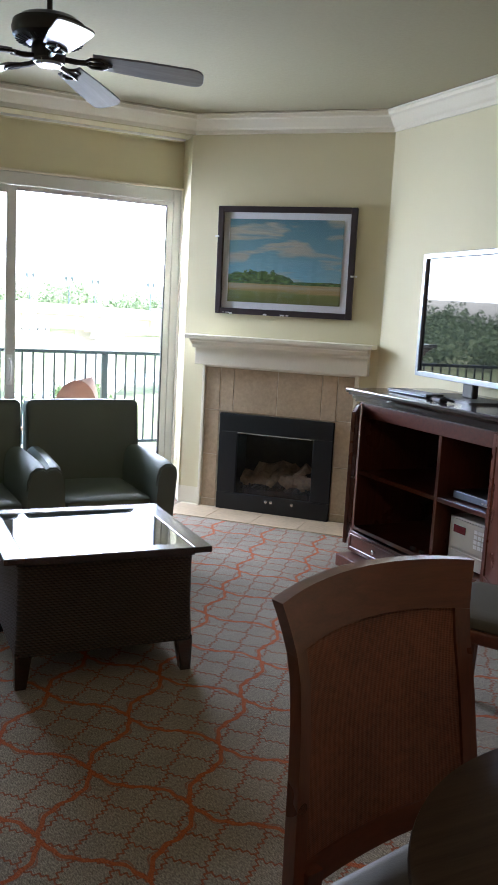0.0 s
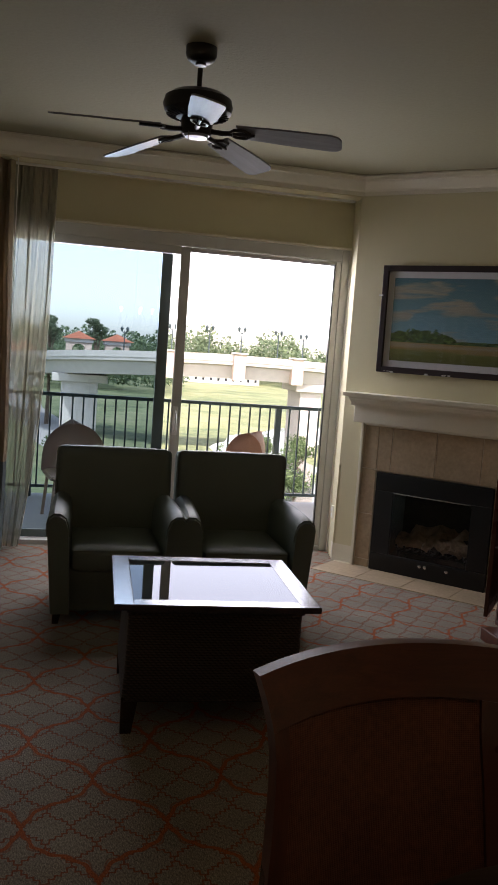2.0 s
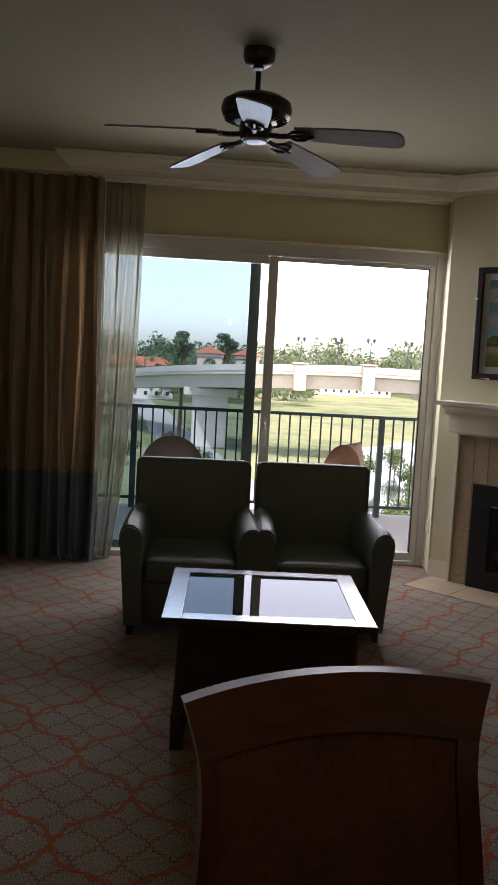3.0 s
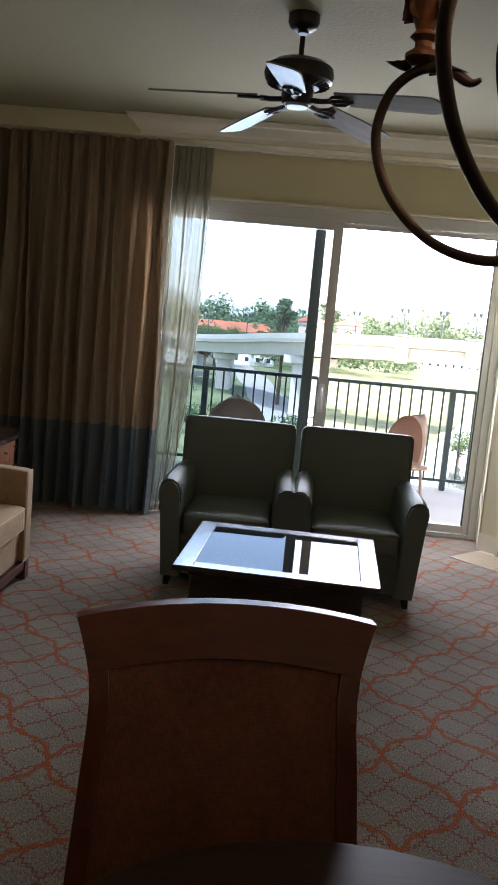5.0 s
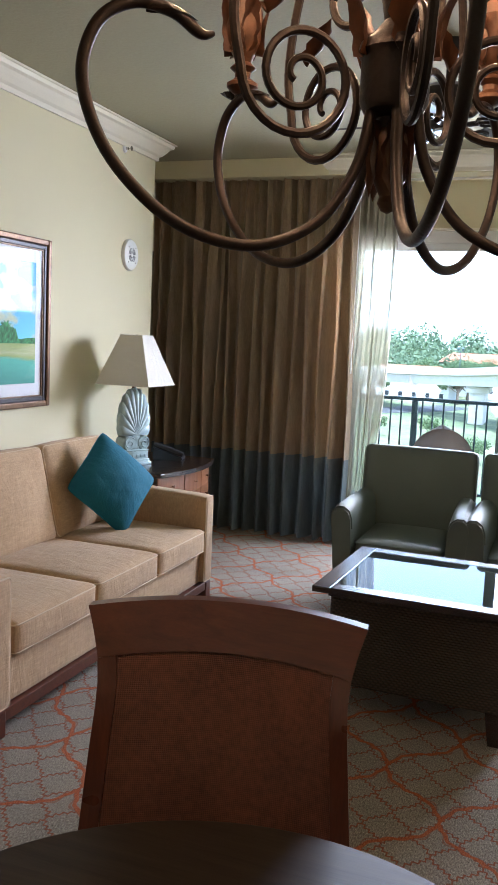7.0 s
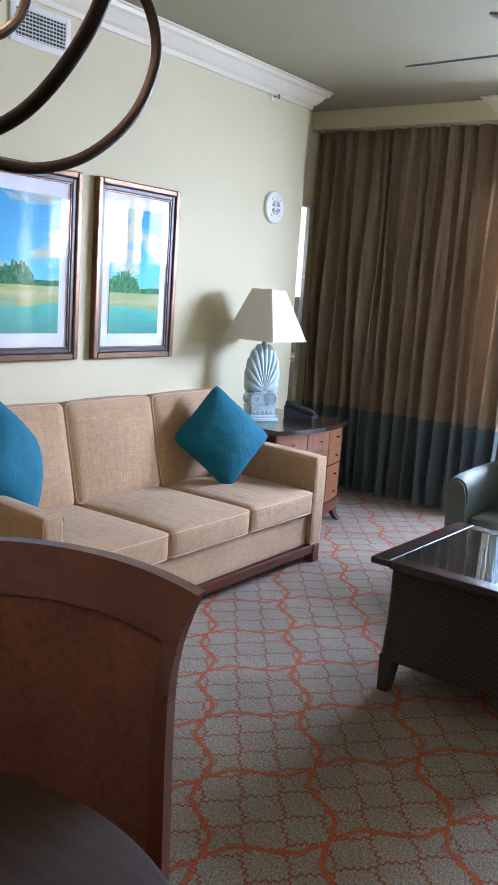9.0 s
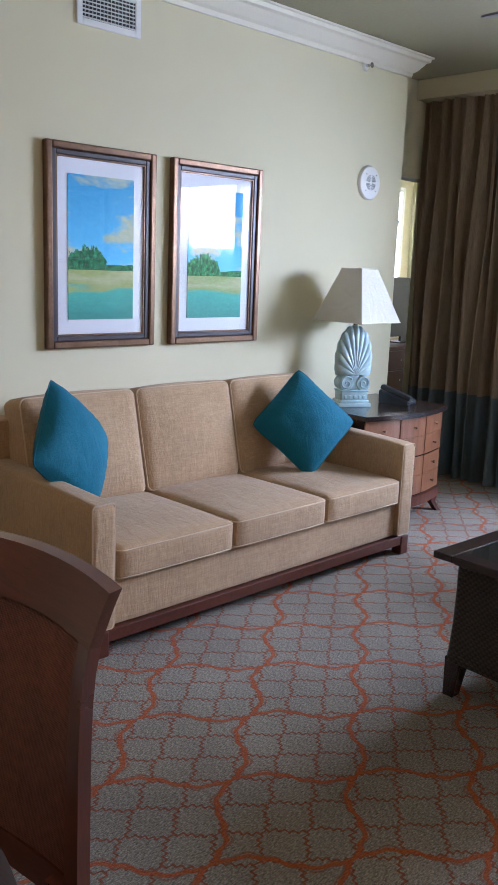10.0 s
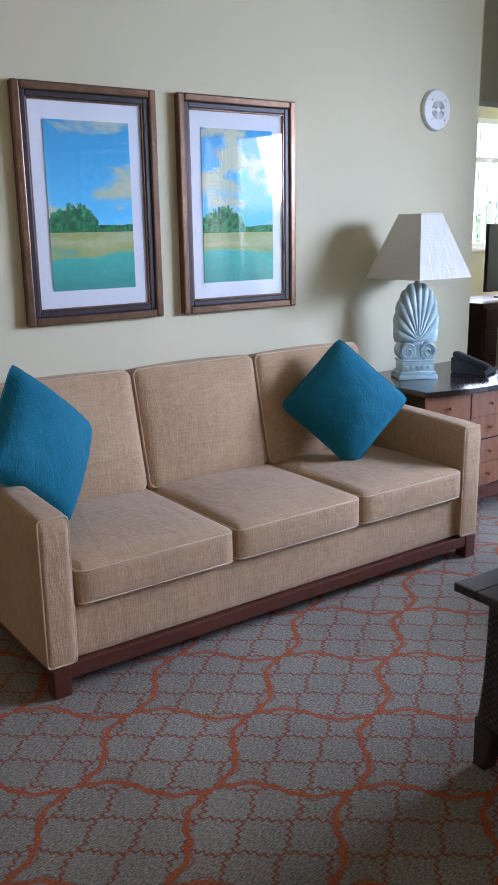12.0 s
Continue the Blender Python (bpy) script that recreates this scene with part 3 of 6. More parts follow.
def drape_material():
    n = Nodes("two_tone_drape", 0.85)
    v = n.coords("Object")
    s = n.add("SeparateXYZ", Vector=v)
    th = n.noise(n.coords("Object", (1, 1, 0.05)), 420, 2)
    st = n.noise(n.coords("Object", (1, 1, 0.2)), 9, 3)
    k = n.math("ADD", n.math("MULTIPLY", th, 0.6), n.math("MULTIPLY", st, 0.4))
    brown = n.ramp(k, [(0.3, (0.36, 0.27, 0.175)), (0.7, (0.66, 0.51, 0.35))])
    blue = n.ramp(k, [(0.3, (0.14, 0.18, 0.195)), (0.7, (0.27, 0.33, 0.35))])
    n.color(n.mix(n.math("GREATER_THAN", s.outputs[2], 0.645), blue, brown))
    n.bump(th, 0.25, 0.002)
    n.b.inputs["Sheen Weight"].default_value = 0.2
    return n.m


M_DRAPE = drape_material()
c = thing("drape", "brown drape with a blue-grey bottom band, drawn aside", "curtain", m=pose(0.6, 4.8, 0))
seam = (0.645 - 0.006) / (SOFFIT_Z - 0.010)
part("cloth", curtain_cloth(-0.335, 1.335, 4.785, 0.006, SOFFIT_Z - 0.004, 0.082, 16, 3, low=seam), M_DRAPE, c, smooth=True)
part("bottom_band", curtain_cloth(-0.335, 1.335, 4.785, 0.006, SOFFIT_Z - 0.004, 0.082, 16, 3, high=seam), M_DRAPE, c, "blue-grey bottom band", smooth=True)
part("heading_tape", curtain_cloth(-0.335, 1.335, 4.781, 0.006, SOFFIT_Z - 0.004, 0.082, 16, 3, low=0.968), M_DRAPE, c, smooth=True)

n = Nodes("sheer_voile", 0.8)
v = n.coords("Object", (1, 1, 0.05))
n.color(n.ramp(n.noise(v, 300, 2), [(0.3, (0.42, 0.405, 0.325)), (0.7, (0.52, 0.50, 0.415))]))
n.b.inputs["Transmission Weight"].default_value = 0.0
n.b.inputs["Alpha"].default_value = 0.72
n.b.inputs["Subsurface Weight"].default_value = 0.0
M_SHEER = n.m
c = thing("sheer_curtain", "ivory sheer curtain gathered beside the drape", "curtain", m=pose(1.45, 4.87, 0))
part("cloth", curtain_cloth(1.27, 1.62, 4.875, 0.006, SOFFIT_Z - 0.004, 0.018, 7, 11, 0.0, -0.17), M_SHEER, c, smooth=True)
c = thing("curtain_wand", "thin white curtain wand hanging before the drape", "curtain wand", m=pose(1.345, 4.70, 2))
wd = tube([(1.345, 4.712, SOFFIT_Z), (1.345, 4.705, 1.9), (1.346, 4.70, 1.42)], 0.0035, 6)
part("rod", wd, M_WHITE, c, smooth=True)
part("grip", tube([(1.346, 4.70, 1.42), (1.346, 4.70, 1.30)], 0.006, 8), M_WHITE, c)
c = thing("curtain_track", "white curtain track fixed under the soffit", "curtain rail", m=pose(1.9, 4.8, SOFFIT_Z))
part("rail", box(-0.3, 3.8, 4.84, 4.86, SOFFIT_Z - 0.016, SOFFIT_Z, 0.002), M_WHITE, c)


# ---- fireplace ----
fp = thing("fireplace", "corner gas fireplace with a cream mantel and tan stone tiles", "fireplace", m=DM @ pose(0.13, 0, 0))


def dbox(*a, **k):
    return box(*a, m=DM, **k)


sh = dbox(-0.56, 0.835, -0.20, -0.002, 1.275, 1.305, bevel=0.004)
part("mantel_shelf", sh, M_TRIM, fp)
bed = sweep([(0.0, 0.0), (0.105, 0.0), (0.10, -0.012), (0.075, -0.022), (0.05, -0.045), (0.045, -0.065), (0.0, -0.065)], [(0.80, -0.07, 1.274), (-0.525, -0.07, 1.274)])
bed.transform(DM @ Matrix.Diagonal((1, 1, 1, 1)))
part("bed_moulding", bed, M_TRIM, fp)
part("frieze", dbox(-0.51, 0.79, -0.09, -0.002, 1.085, 1.272, bevel=0.004), M_TRIM, fp)
tr = dbox(-0.462, -0.437, -0.045, -0.002, 0.003, 1.085, bevel=0.004)
box(0.699, 0.724, -0.045, -0.002, 0.003, 1.085, 0.004, m=DM, bm=tr)
box(-0.437, 0.699, -0.042, -0.002, 1.070, 1.085, 0.003, m=DM, bm=tr)
part("surround_trim", tr, M_TRIM, fp)
gr = dbox(-0.437, -0.301, -0.022, -0.002, 0.003, 1.07)
box(0.575, 0.699, -0.022, -0.002, 0.003, 1.07, m=DM, bm=gr)
box(-0.301, 0.575, -0.022, -0.002, 0.735, 1.07, m=DM, bm=gr)
part("grout", gr, M_GROUT, fp)
J = 0.0025
for a0, a1, z0, z1 in ([(-0.435, -0.318, y0, y1) for y0, y1 in ((0.005, 0.064), (0.064, 0.409), (0.409, 0.747), (0.747, 1.068))]
                       + [(0.577, 0.697, y0, y1) for y0, y1 in ((0.005, 0.064), (0.064, 0.409), (0.409, 0.747), (0.747, 1.068))]
                       + [(-0.318, -0.21, 0.738, 1.068), (-0.21, 0.129, 0.738, 1.068), (0.129, 0.463, 0.738, 1.068), (0.463, 0.577, 0.738, 1.068)]):
    part("tile", dbox(a0 + J, a1 - J, -0.027, -0.012, z0 + J, z1 - J, bevel=0.0015, segs=1), M_TILE, fp)
# black insert
ins = dbox(-0.30, 0.574, -0.055, -0.024, 0.60, 0.733, bevel=0.004)
box(-0.30, -0.155, -0.055, -0.024, 0.135, 0.60, 0.004, m=DM, bm=ins)
box(0.43, 0.574, -0.055, -0.024, 0.135, 0.60, 0.004, m=DM, bm=ins)
box(-0.30, 0.574, -0.058, -0.024, 0.004, 0.135, 0.004, m=DM, bm=ins)
fb = part("insert_frame", ins, M_FIREBLACK, fp, "black steel insert")
lv = dbox(-0.15, 0.425, -0.064, -0.0555, 0.592, 0.600, bevel=0.002)
part("trim_strip", lv, M_CHROME, fb)
rc = dbox(-0.20, 0.47, 0.30, 0.31, 0.02, 0.66)
box(-0.21, -0.20, -0.02, 0.30, 0.02, 0.66, m=DM, bm=rc)
box(0.47, 0.48, -0.02, 0.30, 0.02, 0.66, m=DM, bm=rc)
box(-0.20, 0.47, -0.02, 0.30, 0.02, 0.03, m=DM, bm=rc)
box(-0.20, 0.47, -0.02, 0.30, 0.655, 0.665, m=DM, bm=rc)
part("firebox", rc, M_SOOT, fp, "sooty firebox lining")
sheet([(-0.155, -0.038, 0.135), (0.43, -0.038, 0.135), (0.43, -0.038, 0.60), (-0.155, -0.038, 0.60)], "glass", M_FIREGLASS, fp, DM)


def log(p0, p1, r, seed):
    rnd = random.Random(seed)
    pts = []
    for i in range(9):
        t = i / 8
        pts.append(Vector(p0).lerp(Vector(p1), t) + Vector((rnd.uniform(-1, 1), rnd.uniform(-1, 1), rnd.uniform(-1, 1))) * r * 0.22)
    b = tube(pts, lambda t: r * (1 + 0.18 * math.sin(9 * t + seed)), 9)
    for v in b.verts:
        v.co += Vector((rnd.uniform(-1, 1), rnd.uniform(-1, 1), rnd.uniform(-1, 1))) * r * 0.16
    b.transform(DM)
    return b


for i, (a, c_, r) in enumerate((((-0.13, 0.10, 0.24), (0.10, 0.13, 0.25), 0.052), ((0.16, 0.12, 0.24), (0.41, 0.09, 0.245), 0.055), ((-0.02, 0.20, 0.30), (0.26, 0.20, 0.31), 0.05),
                              ((0.08, 0.05, 0.20), (0.17, 0.14, 0.36), 0.032), ((0.20, 0.06, 0.20), (0.36, 0.16, 0.36), 0.035), ((-0.10, 0.04, 0.20), (0.0, 0.15, 0.34), 0.03))):
    part("log", log(a, c_, r, i + 1), M_LOG, fp, "pale charred ceramic log", smooth=True)
gt = bmesh.new()
for i in range(9):
    s0 = -0.12 + i * 0.063
    tube([(s0, 0.22, 0.17), (s0, 0.03, 0.17), (s0, 0.0, 0.21)], 0.007, 6, gt, DM)
for yy in (0.05, 0.2):
    tube([(-0.14, yy, 0.163), (0.41, yy, 0.163)], 0.007, 6, gt, DM)
for s0 in (-0.12, 0.39):
    for yy in (0.05, 0.2):
        tube([(s0, yy, 0.163), (s0, yy, 0.03)], 0.007, 6, gt, DM)
part("grate", gt, M_FIREBLACK, fp)
for s0 in (0.10, 0.14, 0.30):
    part("knob", lathe([(0.0, 0), (0.012, 0.0), (0.012, 0.014), (0.0, 0.018)], 12, m=DM @ pose(s0, -0.058, 0.10, 90, 0, 0)), M_CHROME, fp, smooth=True)

# hearth tiles flush with the carpet
hs = tagged(new("hearth"), "tan stone hearth tiles set in the carpet", "hearth", kind="structure")
part("bed", dbox(-0.60, 0.80, -0.40, -0.002, 0.001, 0.004), M_GROUT, hs)
for i in range(4):
    part("tile", dbox(-0.60 + i * 0.345 + J, -0.60 + (i + 1) * 0.345 - J, -0.398, -0.06, 0.002, 0.008, bevel=0.001, segs=1), M_TILE, hs)

# painting over the mantel
pf = thing("painting", "landscape print in a chipped black frame over the mantel", "painting", m=DM @ pose(0.125, -0.02, 1.47))


def ring(a0, a1, z0, z1, wd, y0, y1, m, bevel=0.004):
    b = box(a0, a0 + wd, y0, y1, z0, z1, bevel, m=m)
    box(a1 - wd, a1, y0, y1, z0, z1, bevel, m=m, bm=b)
    box(a0 + wd, a1 - wd, y0, y1, z1 - wd, z1, bevel, m=m, bm=b)
    box(a0 + wd, a1 - wd, y0, y1, z0, z0 + wd, bevel, m=m, bm=b)
    return b


TILT = DM @ pose(0.122, -0.004, 1.468, 1.2, 0, 0)
part("frame", ring(-0.51, 0.515, 0.0, 0.768, 0.042, -0.036, -0.002, TILT), M_PLUM, pf, "black frame with chipped edges")
part("mat_board", box(-0.47, 0.475, -0.016, -0.012, 0.04, 0.73, m=TILT), M_MAT, pf)
M_MARSH = print_landscape("marsh_print", (0.10, 0.25, 0.30), (0.50, 0.46, 0.34), (0.07, 0.12, 0.03), (0.20, 0.22, 0.06), (0.42, 0.30, 0.11), 0.26, 3.0, "X")
part("print", box(-0.42, 0.425, -0.02, -0.017, 0.09, 0.68), M_MARSH, pf, m=TILT)
sheet([(-0.468, -0.023, 0.042), (0.473, -0.023, 0.042), (0.473, -0.023, 0.728), (-0.468, -0.023, 0.728)], "glazing", M_PICGLASS, pf, TILT)
ch = bmesh.new()
rnd = random.Random(5)
for s0, zz in ((-0.43, 0.004), (-0.40, 0.004), (-0.12, 0.004), (-0.02, 0.004), (0.02, 0.004), (-0.508, 0.55), (0.512, 0.30)):
    for k in range(3):
        a = s0 + rnd.uniform(-0.02, 0.02)
        box(a, a + rnd.uniform(0.006, 0.022), -0.0375, -0.03, zz - 0.005 + rnd.uniform(0, 0.01), zz + 0.008, 0.001, 1, bm=ch, m=TILT)
part("chipped_edge", ch, M_MAT, pf)["kind"] = "stuff"


# ---- media cabinet by the east wall ----
CX, CY0, CY1, CB = 4.22, 1.70, 2.90, 4.845     # front, ends, back


def knob(m, mat=None, r=0.011):
    return lathe([(0.0, 0.0), (r * 0.5, 0.0), (r * 0.45, 0.010), (r, 0.014), (r, 0.020), (0.0, 0.024)], 12, m=m)


cab = thing("media_cabinet", "dark mahogany media cabinet with its doors open", "cabinet", m=pose(4.5, 2.3, 0))
part("side_panel", box(CX, CB, CY0, CY0 + 0.03, 0.08, 0.99, 0.003), M_MAHOG_Z, cab)
part("side_panel", box(CX, CB, CY1 - 0.03, CY1, 0.08, 0.99, 0.003), M_MAHOG_Z, cab)
part("back_panel", box(CB - 0.02, CB, CY0 + 0.03, CY1 - 0.03, 0.08, 0.99), M_MAHOG, cab)
part("bottom_board", box(CX, CB - 0.02, CY0 + 0.03, CY1 - 0.03, 0.22, 0.245, 0.003), M_MAHOG, cab)
part("head_rail", box(CX, CB - 0.02, CY0 + 0.03, CY1 - 0.03, 0.91, 0.99, 0.003), M_MAHOG, cab)
part("base_board", box(CX, CB - 0.02, CY0 + 0.03, CY1 - 0.03, 0.08, 0.10, 0.003), M_MAHOG, cab)
part("divider", box(CX + 0.01, CB - 0.02, 2.13, 2.155, 0.245, 0.91, 0.002), M_MAHOG_Z, cab)
part("shelf", box(CX + 0.012, CB - 0.02, 1.73, 2.128, 0.56, 0.585, 0.002), M_MAHOG, cab)
part("shelf", box(CX + 0.012, CB - 0.02, 2.157, 2.87, 0.56, 0.585, 0.002), M_MAHOG, cab)
part("top", box(CX - 0.07, CB, CY0 - 0.06, CY1 + 0.06, 1.05, 1.075, 0.006), M_ESPRESSO, cab, "glossy dark top")
CORN = [(0.0, 0.0), (0.052, 0.0), (0.05, -0.012), (0.034, -0.018), (0.034, -0.034), (0.02, -0.038), (0.02, -0.052), (0.008, -0.056), (0.0, -0.06)]
cn = sweep(CORN, [(CB, CY1, 1.05), (CX, CY1, 1.05), (CX, CY0, 1.05), (CB, CY0, 1.05)][::-1])
box(CX + 0.002, CB, CY0 + 0.002, CY1 - 0.002, 0.992, 1.049, bm=cn)
part("cornice", cn, M_ESPRESSO, cab)
part("plinth", box(CX + 0.02, CB, CY0 + 0.01, CY1 - 0.01, 0.0, 0.08, 0.004), M_MAHOG, cab)


def cab_door(hinge, turn, wd):
    m = pose(hinge[0], hinge[1], 0, 0, 0, turn)
    d = part("door", ring(0.0, wd, 0.25, 0.985, 0.055, -0.012, 0.010, m, 0.003), M_MAHOG_Z, cab)
    part("panel", box(0.055, wd - 0.055, -0.005, 0.004, 0.305, 0.93, m=m), M_MAHOG_Z, d)
    part("knob", knob(m @ pose(wd - 0.03, 0.010, 0.62, -90, 0, 0)), M_CHROME, d, smooth=True)


cab_door((CX - 0.012, CY1 - 0.012), -127, 0.45)
cab_door((CX - 0.012, CY0 + 0.012), 243, 0.45)


def drawer(y0, y1, z0, z1, out):
    x = CX - out
    d = part("drawer", box(x - 0.02, x - 0.001, y0, y1, z0, z1, 0.003), M_MAHOG, cab)
    mo = bmesh.new()
    e = 0.014
    for a in ((y0 + e, y1 - e, z1 - 2 * e, z1 - e), (y0 + e, y1 - e, z0 + e, z0 + 2 * e), (y0 + e, y0 + 2 * e, z0 + 2 * e, z1 - 2 * e), (y1 - 2 * e, y1 - e, z0 + 2 * e, z1 - 2 * e)):
        box(x - 0.026, x - 0.019, *a, 0.002, 1, bm=mo)
    part("bead", mo, M_MAHOG, d)
    part("knob", knob(pose(x - 0.02, (y0 + y1) / 2, (z0 + z1) / 2, 0, -90, 0), r=0.014), M_CHROME, d, smooth=True)
    if out > 0.05:
        tr = box(x, CX, y0 + 0.02, y0 + 0.035, z0 + 0.005, z1 - 0.008)
        box(x, CX, y1 - 0.035, y1 - 0.02, z0 + 0.005, z1 - 0.008, bm=tr)
        box(x, CX, y0 + 0.035, y1 - 0.035, z0 + 0.005, z0 + 0.014, bm=tr)
        part("tray", tr, M_TAN_PIPE, d, "pale drawer box")


drawer(2.31, 2.885, 0.092, 0.215, 0.002)
drawer(1.715, 2.29, 0.092, 0.215, 0.002)
st = part("step", box(CX - 0.10, CX + 0.018, CY0 + 0.005, CY1 - 0.005, 0.0, 0.075, 0.006), M_MAHOG, cab)
part("knob", knob(pose(CX - 0.10, 2.6, 0.04, 0, -90, 0)), M_CHROME, st, smooth=True)

# in and on the cabinet
d = thing("disc_player", "slim black disc player on the cabinet shelf", "disc player", m=pose(4.4, 1.95, 0.585))
part("body", box(4.30, 4.60, 1.78, 2.08, 0.592, 0.632, 0.003), M_PHONE, d)
part("front", box(4.293, 4.30, 1.782, 2.078, 0.594, 0.630, 0.002), M_SILVER, d)
for i in range(3):
    part("button", box(4.288, 4.293, 1.80 + i * 0.022, 1.812 + i * 0.022, 0.604, 0.612, 0.001), M_WHITE, d)
for yy in (1.80, 2.05):
    for xx in (4.33, 4.56):
        part("foot", lathe([(0.01, 0.585), (0.01, 0.593)], 10, m=pose(xx, yy, 0)), M_PHONE, d)
s = thing("room_safe", "small beige electronic safe in the cabinet", "safe", m=pose(4.4, 1.93, 0.245))
part("body", box(4.30, 4.62, 1.76, 2.09, 0.247, 0.50, 0.006), M_SAFE, s)
dr = part("door", box(4.288, 4.30, 1.775, 2.075, 0.335, 0.49, 0.004), M_SAFE, s)
part("display", box(4.283, 4.288, 1.95, 2.04, 0.42, 0.46, 0.002), M_REDGLASS, dr)
for i in range(3):
    for j in range(4):
        part("key", box(4.283, 4.288, 1.80 + i * 0.03, 1.822 + i * 0.03, 0.37 + j * 0.026, 0.388 + j * 0.026, 0.001, 1), M_WHITE, dr)
part("lower_panel", box(4.288, 4.30, 1.775, 2.075, 0.255, 0.325, 0.004), M_SAFE, s)

tv = thing("television", "flat television with a silver bezel reflecting the garden", "television", m=pose(4.55, 2.32, 1.075, 0, 0, 0))
TM = pose(4.53, 2.32, 0, 0, 0, -7)
part("bezel", ring(-0.535, 0.535, 1.165, 1.885, 0.030, -0.02, 0.028, TM @ pose(0, 0, 0, 0, 0, 90), 0.004), M_SILVER, tv)
part("screen", box(-0.507, 0.507, 0.0, 0.012, 1.193, 1.857, m=TM @ pose(0, 0, 0, 0, 0, 90)), M_SCREEN, tv, "glossy black screen")
part("back", box(-0.46, 0.46, -0.05, -0.019, 1.21, 1.84, 0.01, m=TM @ pose(0, 0, 0, 0, 0, 90)), M_PHONE, tv)
part("neck", box(-0.05, 0.05, -0.04, 0.0, 1.085, 1.20, 0.008, m=TM @ pose(0, 0, 0, 0, 0, 90)), M_PHONE, tv)
part("base", prism(rounded_outline(-0.26, 0.26, -0.12, 0.13, 0.05), 1.075, 1.087, 0.003, m=TM @ pose(0, 0, 0, 0, 0, 90)), M_PHONE, tv, "glossy black stand")
g = thing("set_top_box", "flat black box with cables on the cabinet", "media box", m=pose(4.4, 2.6, 1.075))
part("body", box(4.30, 4.42, 2.38, 2.74, 1.077, 1.098, 0.004), M_PHONE, g)
part("strip", box(4.297, 4.30, 2.40, 2.72, 1.082, 1.086, 0.001), M_SILVER, g)
g = thing("cable_plug", "black cable end lying on the cabinet", "cable", m=pose(4.3, 2.2, 1.075))
part("cord", tube([(4.27, 2.30, 1.082), (4.24, 2.26, 1.09), (4.23, 2.22, 1.10), (4.25, 2.17, 1.10), (4.29, 2.13, 1.085)], 0.006, 8), M_PHONE, g, smooth=True)
part("plug", box(4.22, 4.27, 2.16, 2.23, 1.077, 1.098, 0.006), M_PHONE, g)
g = thing("cable_clips", "two small black clips on the cabinet floor", "clip", m=pose(4.25, 2.25, 0.245))
for yy in (2.22, 2.30):
    part("clip", box(4.235, 4.255, yy, yy + 0.03, 0.246, 0.266, 0.005), M_PHONE, g)


# ---- ceiling fan ----
FX, FY = 2.24, 2.475
F = pose(FX, FY, 0)
fan = thing("ceiling_fan", "black ceiling fan at rest, five dark wood blades greyed by painted sky sheen", "ceiling fan", m=pose(FX, FY, CEIL))
part("canopy", lathe([(0.0, CEIL), (0.07, CEIL), (0.07, CEIL - 0.035), (0.06, CEIL - 0.056), (0.035, CEIL - 0.07), (0.0, CEIL - 0.071)], 32, m=F), M_FANBLACK, fan, smooth=True)
part("rod_collar", lathe([(0.024, CEIL - 0.07), (0.024, CEIL - 0.08), (0.0, CEIL - 0.081)], 24, m=F), M_FANBLACK, fan, "black rod collar", smooth=True)
part("rod", lathe([(0.012, 2.66), (0.012, CEIL - 0.09)], 16, m=F), M_FANBLACK, fan, smooth=True)
part("motor_housing", lathe([(0.0, 2.685), (0.05, 2.68), (0.115, 2.668), (0.15, 2.645), (0.157, 2.615), (0.15, 2.588), (0.12, 2.57), (0.09, 2.563), (0.0, 2.562)], 40, m=F), M_FANBLACK, fan, smooth=True)
part("switch_housing", lathe([(0.068, 2.563), (0.072, 2.55), (0.072, 2.50), (0.062, 2.488), (0.0, 2.486)], 32, m=F), M_FANBLACK, fan, smooth=True)
part("cap", lathe([(0.055, 2.489), (0.05, 2.478), (0.0, 2.474)], 24, m=F), M_SILVER, fan, "steel bottom cap", smooth=True)
part("pull_chain", tube([(FX - 0.04, FY - 0.05, 2.50), (FX - 0.042, FY - 0.052, 2.45)], 0.0025, 6), M_CHROME, fan)
vt = bmesh.new()
for i in range(28):
    a = 2 * math.pi * i / 28
    tube([(FX + 0.095 * math.cos(a), FY + 0.095 * math.sin(a), 2.561), (FX + 0.14 * math.cos(a), FY + 0.14 * math.sin(a), 2.573)], 0.003, 5, vt)
part("vent_ribs", vt, M_FANBLACK, fan)


def blade_outline():
    pts = [(0.19, -0.055), (0.40, -0.066), (0.60, -0.070)]
    pts += [(0.615 + 0.045 * math.sin(radians(a)), -0.07 + 0.045 - 0.045 * math.cos(radians(a))) for a in (20, 45, 70, 90)]
    pts += [(x, -y) for x, y in pts[::-1]]
    return pts


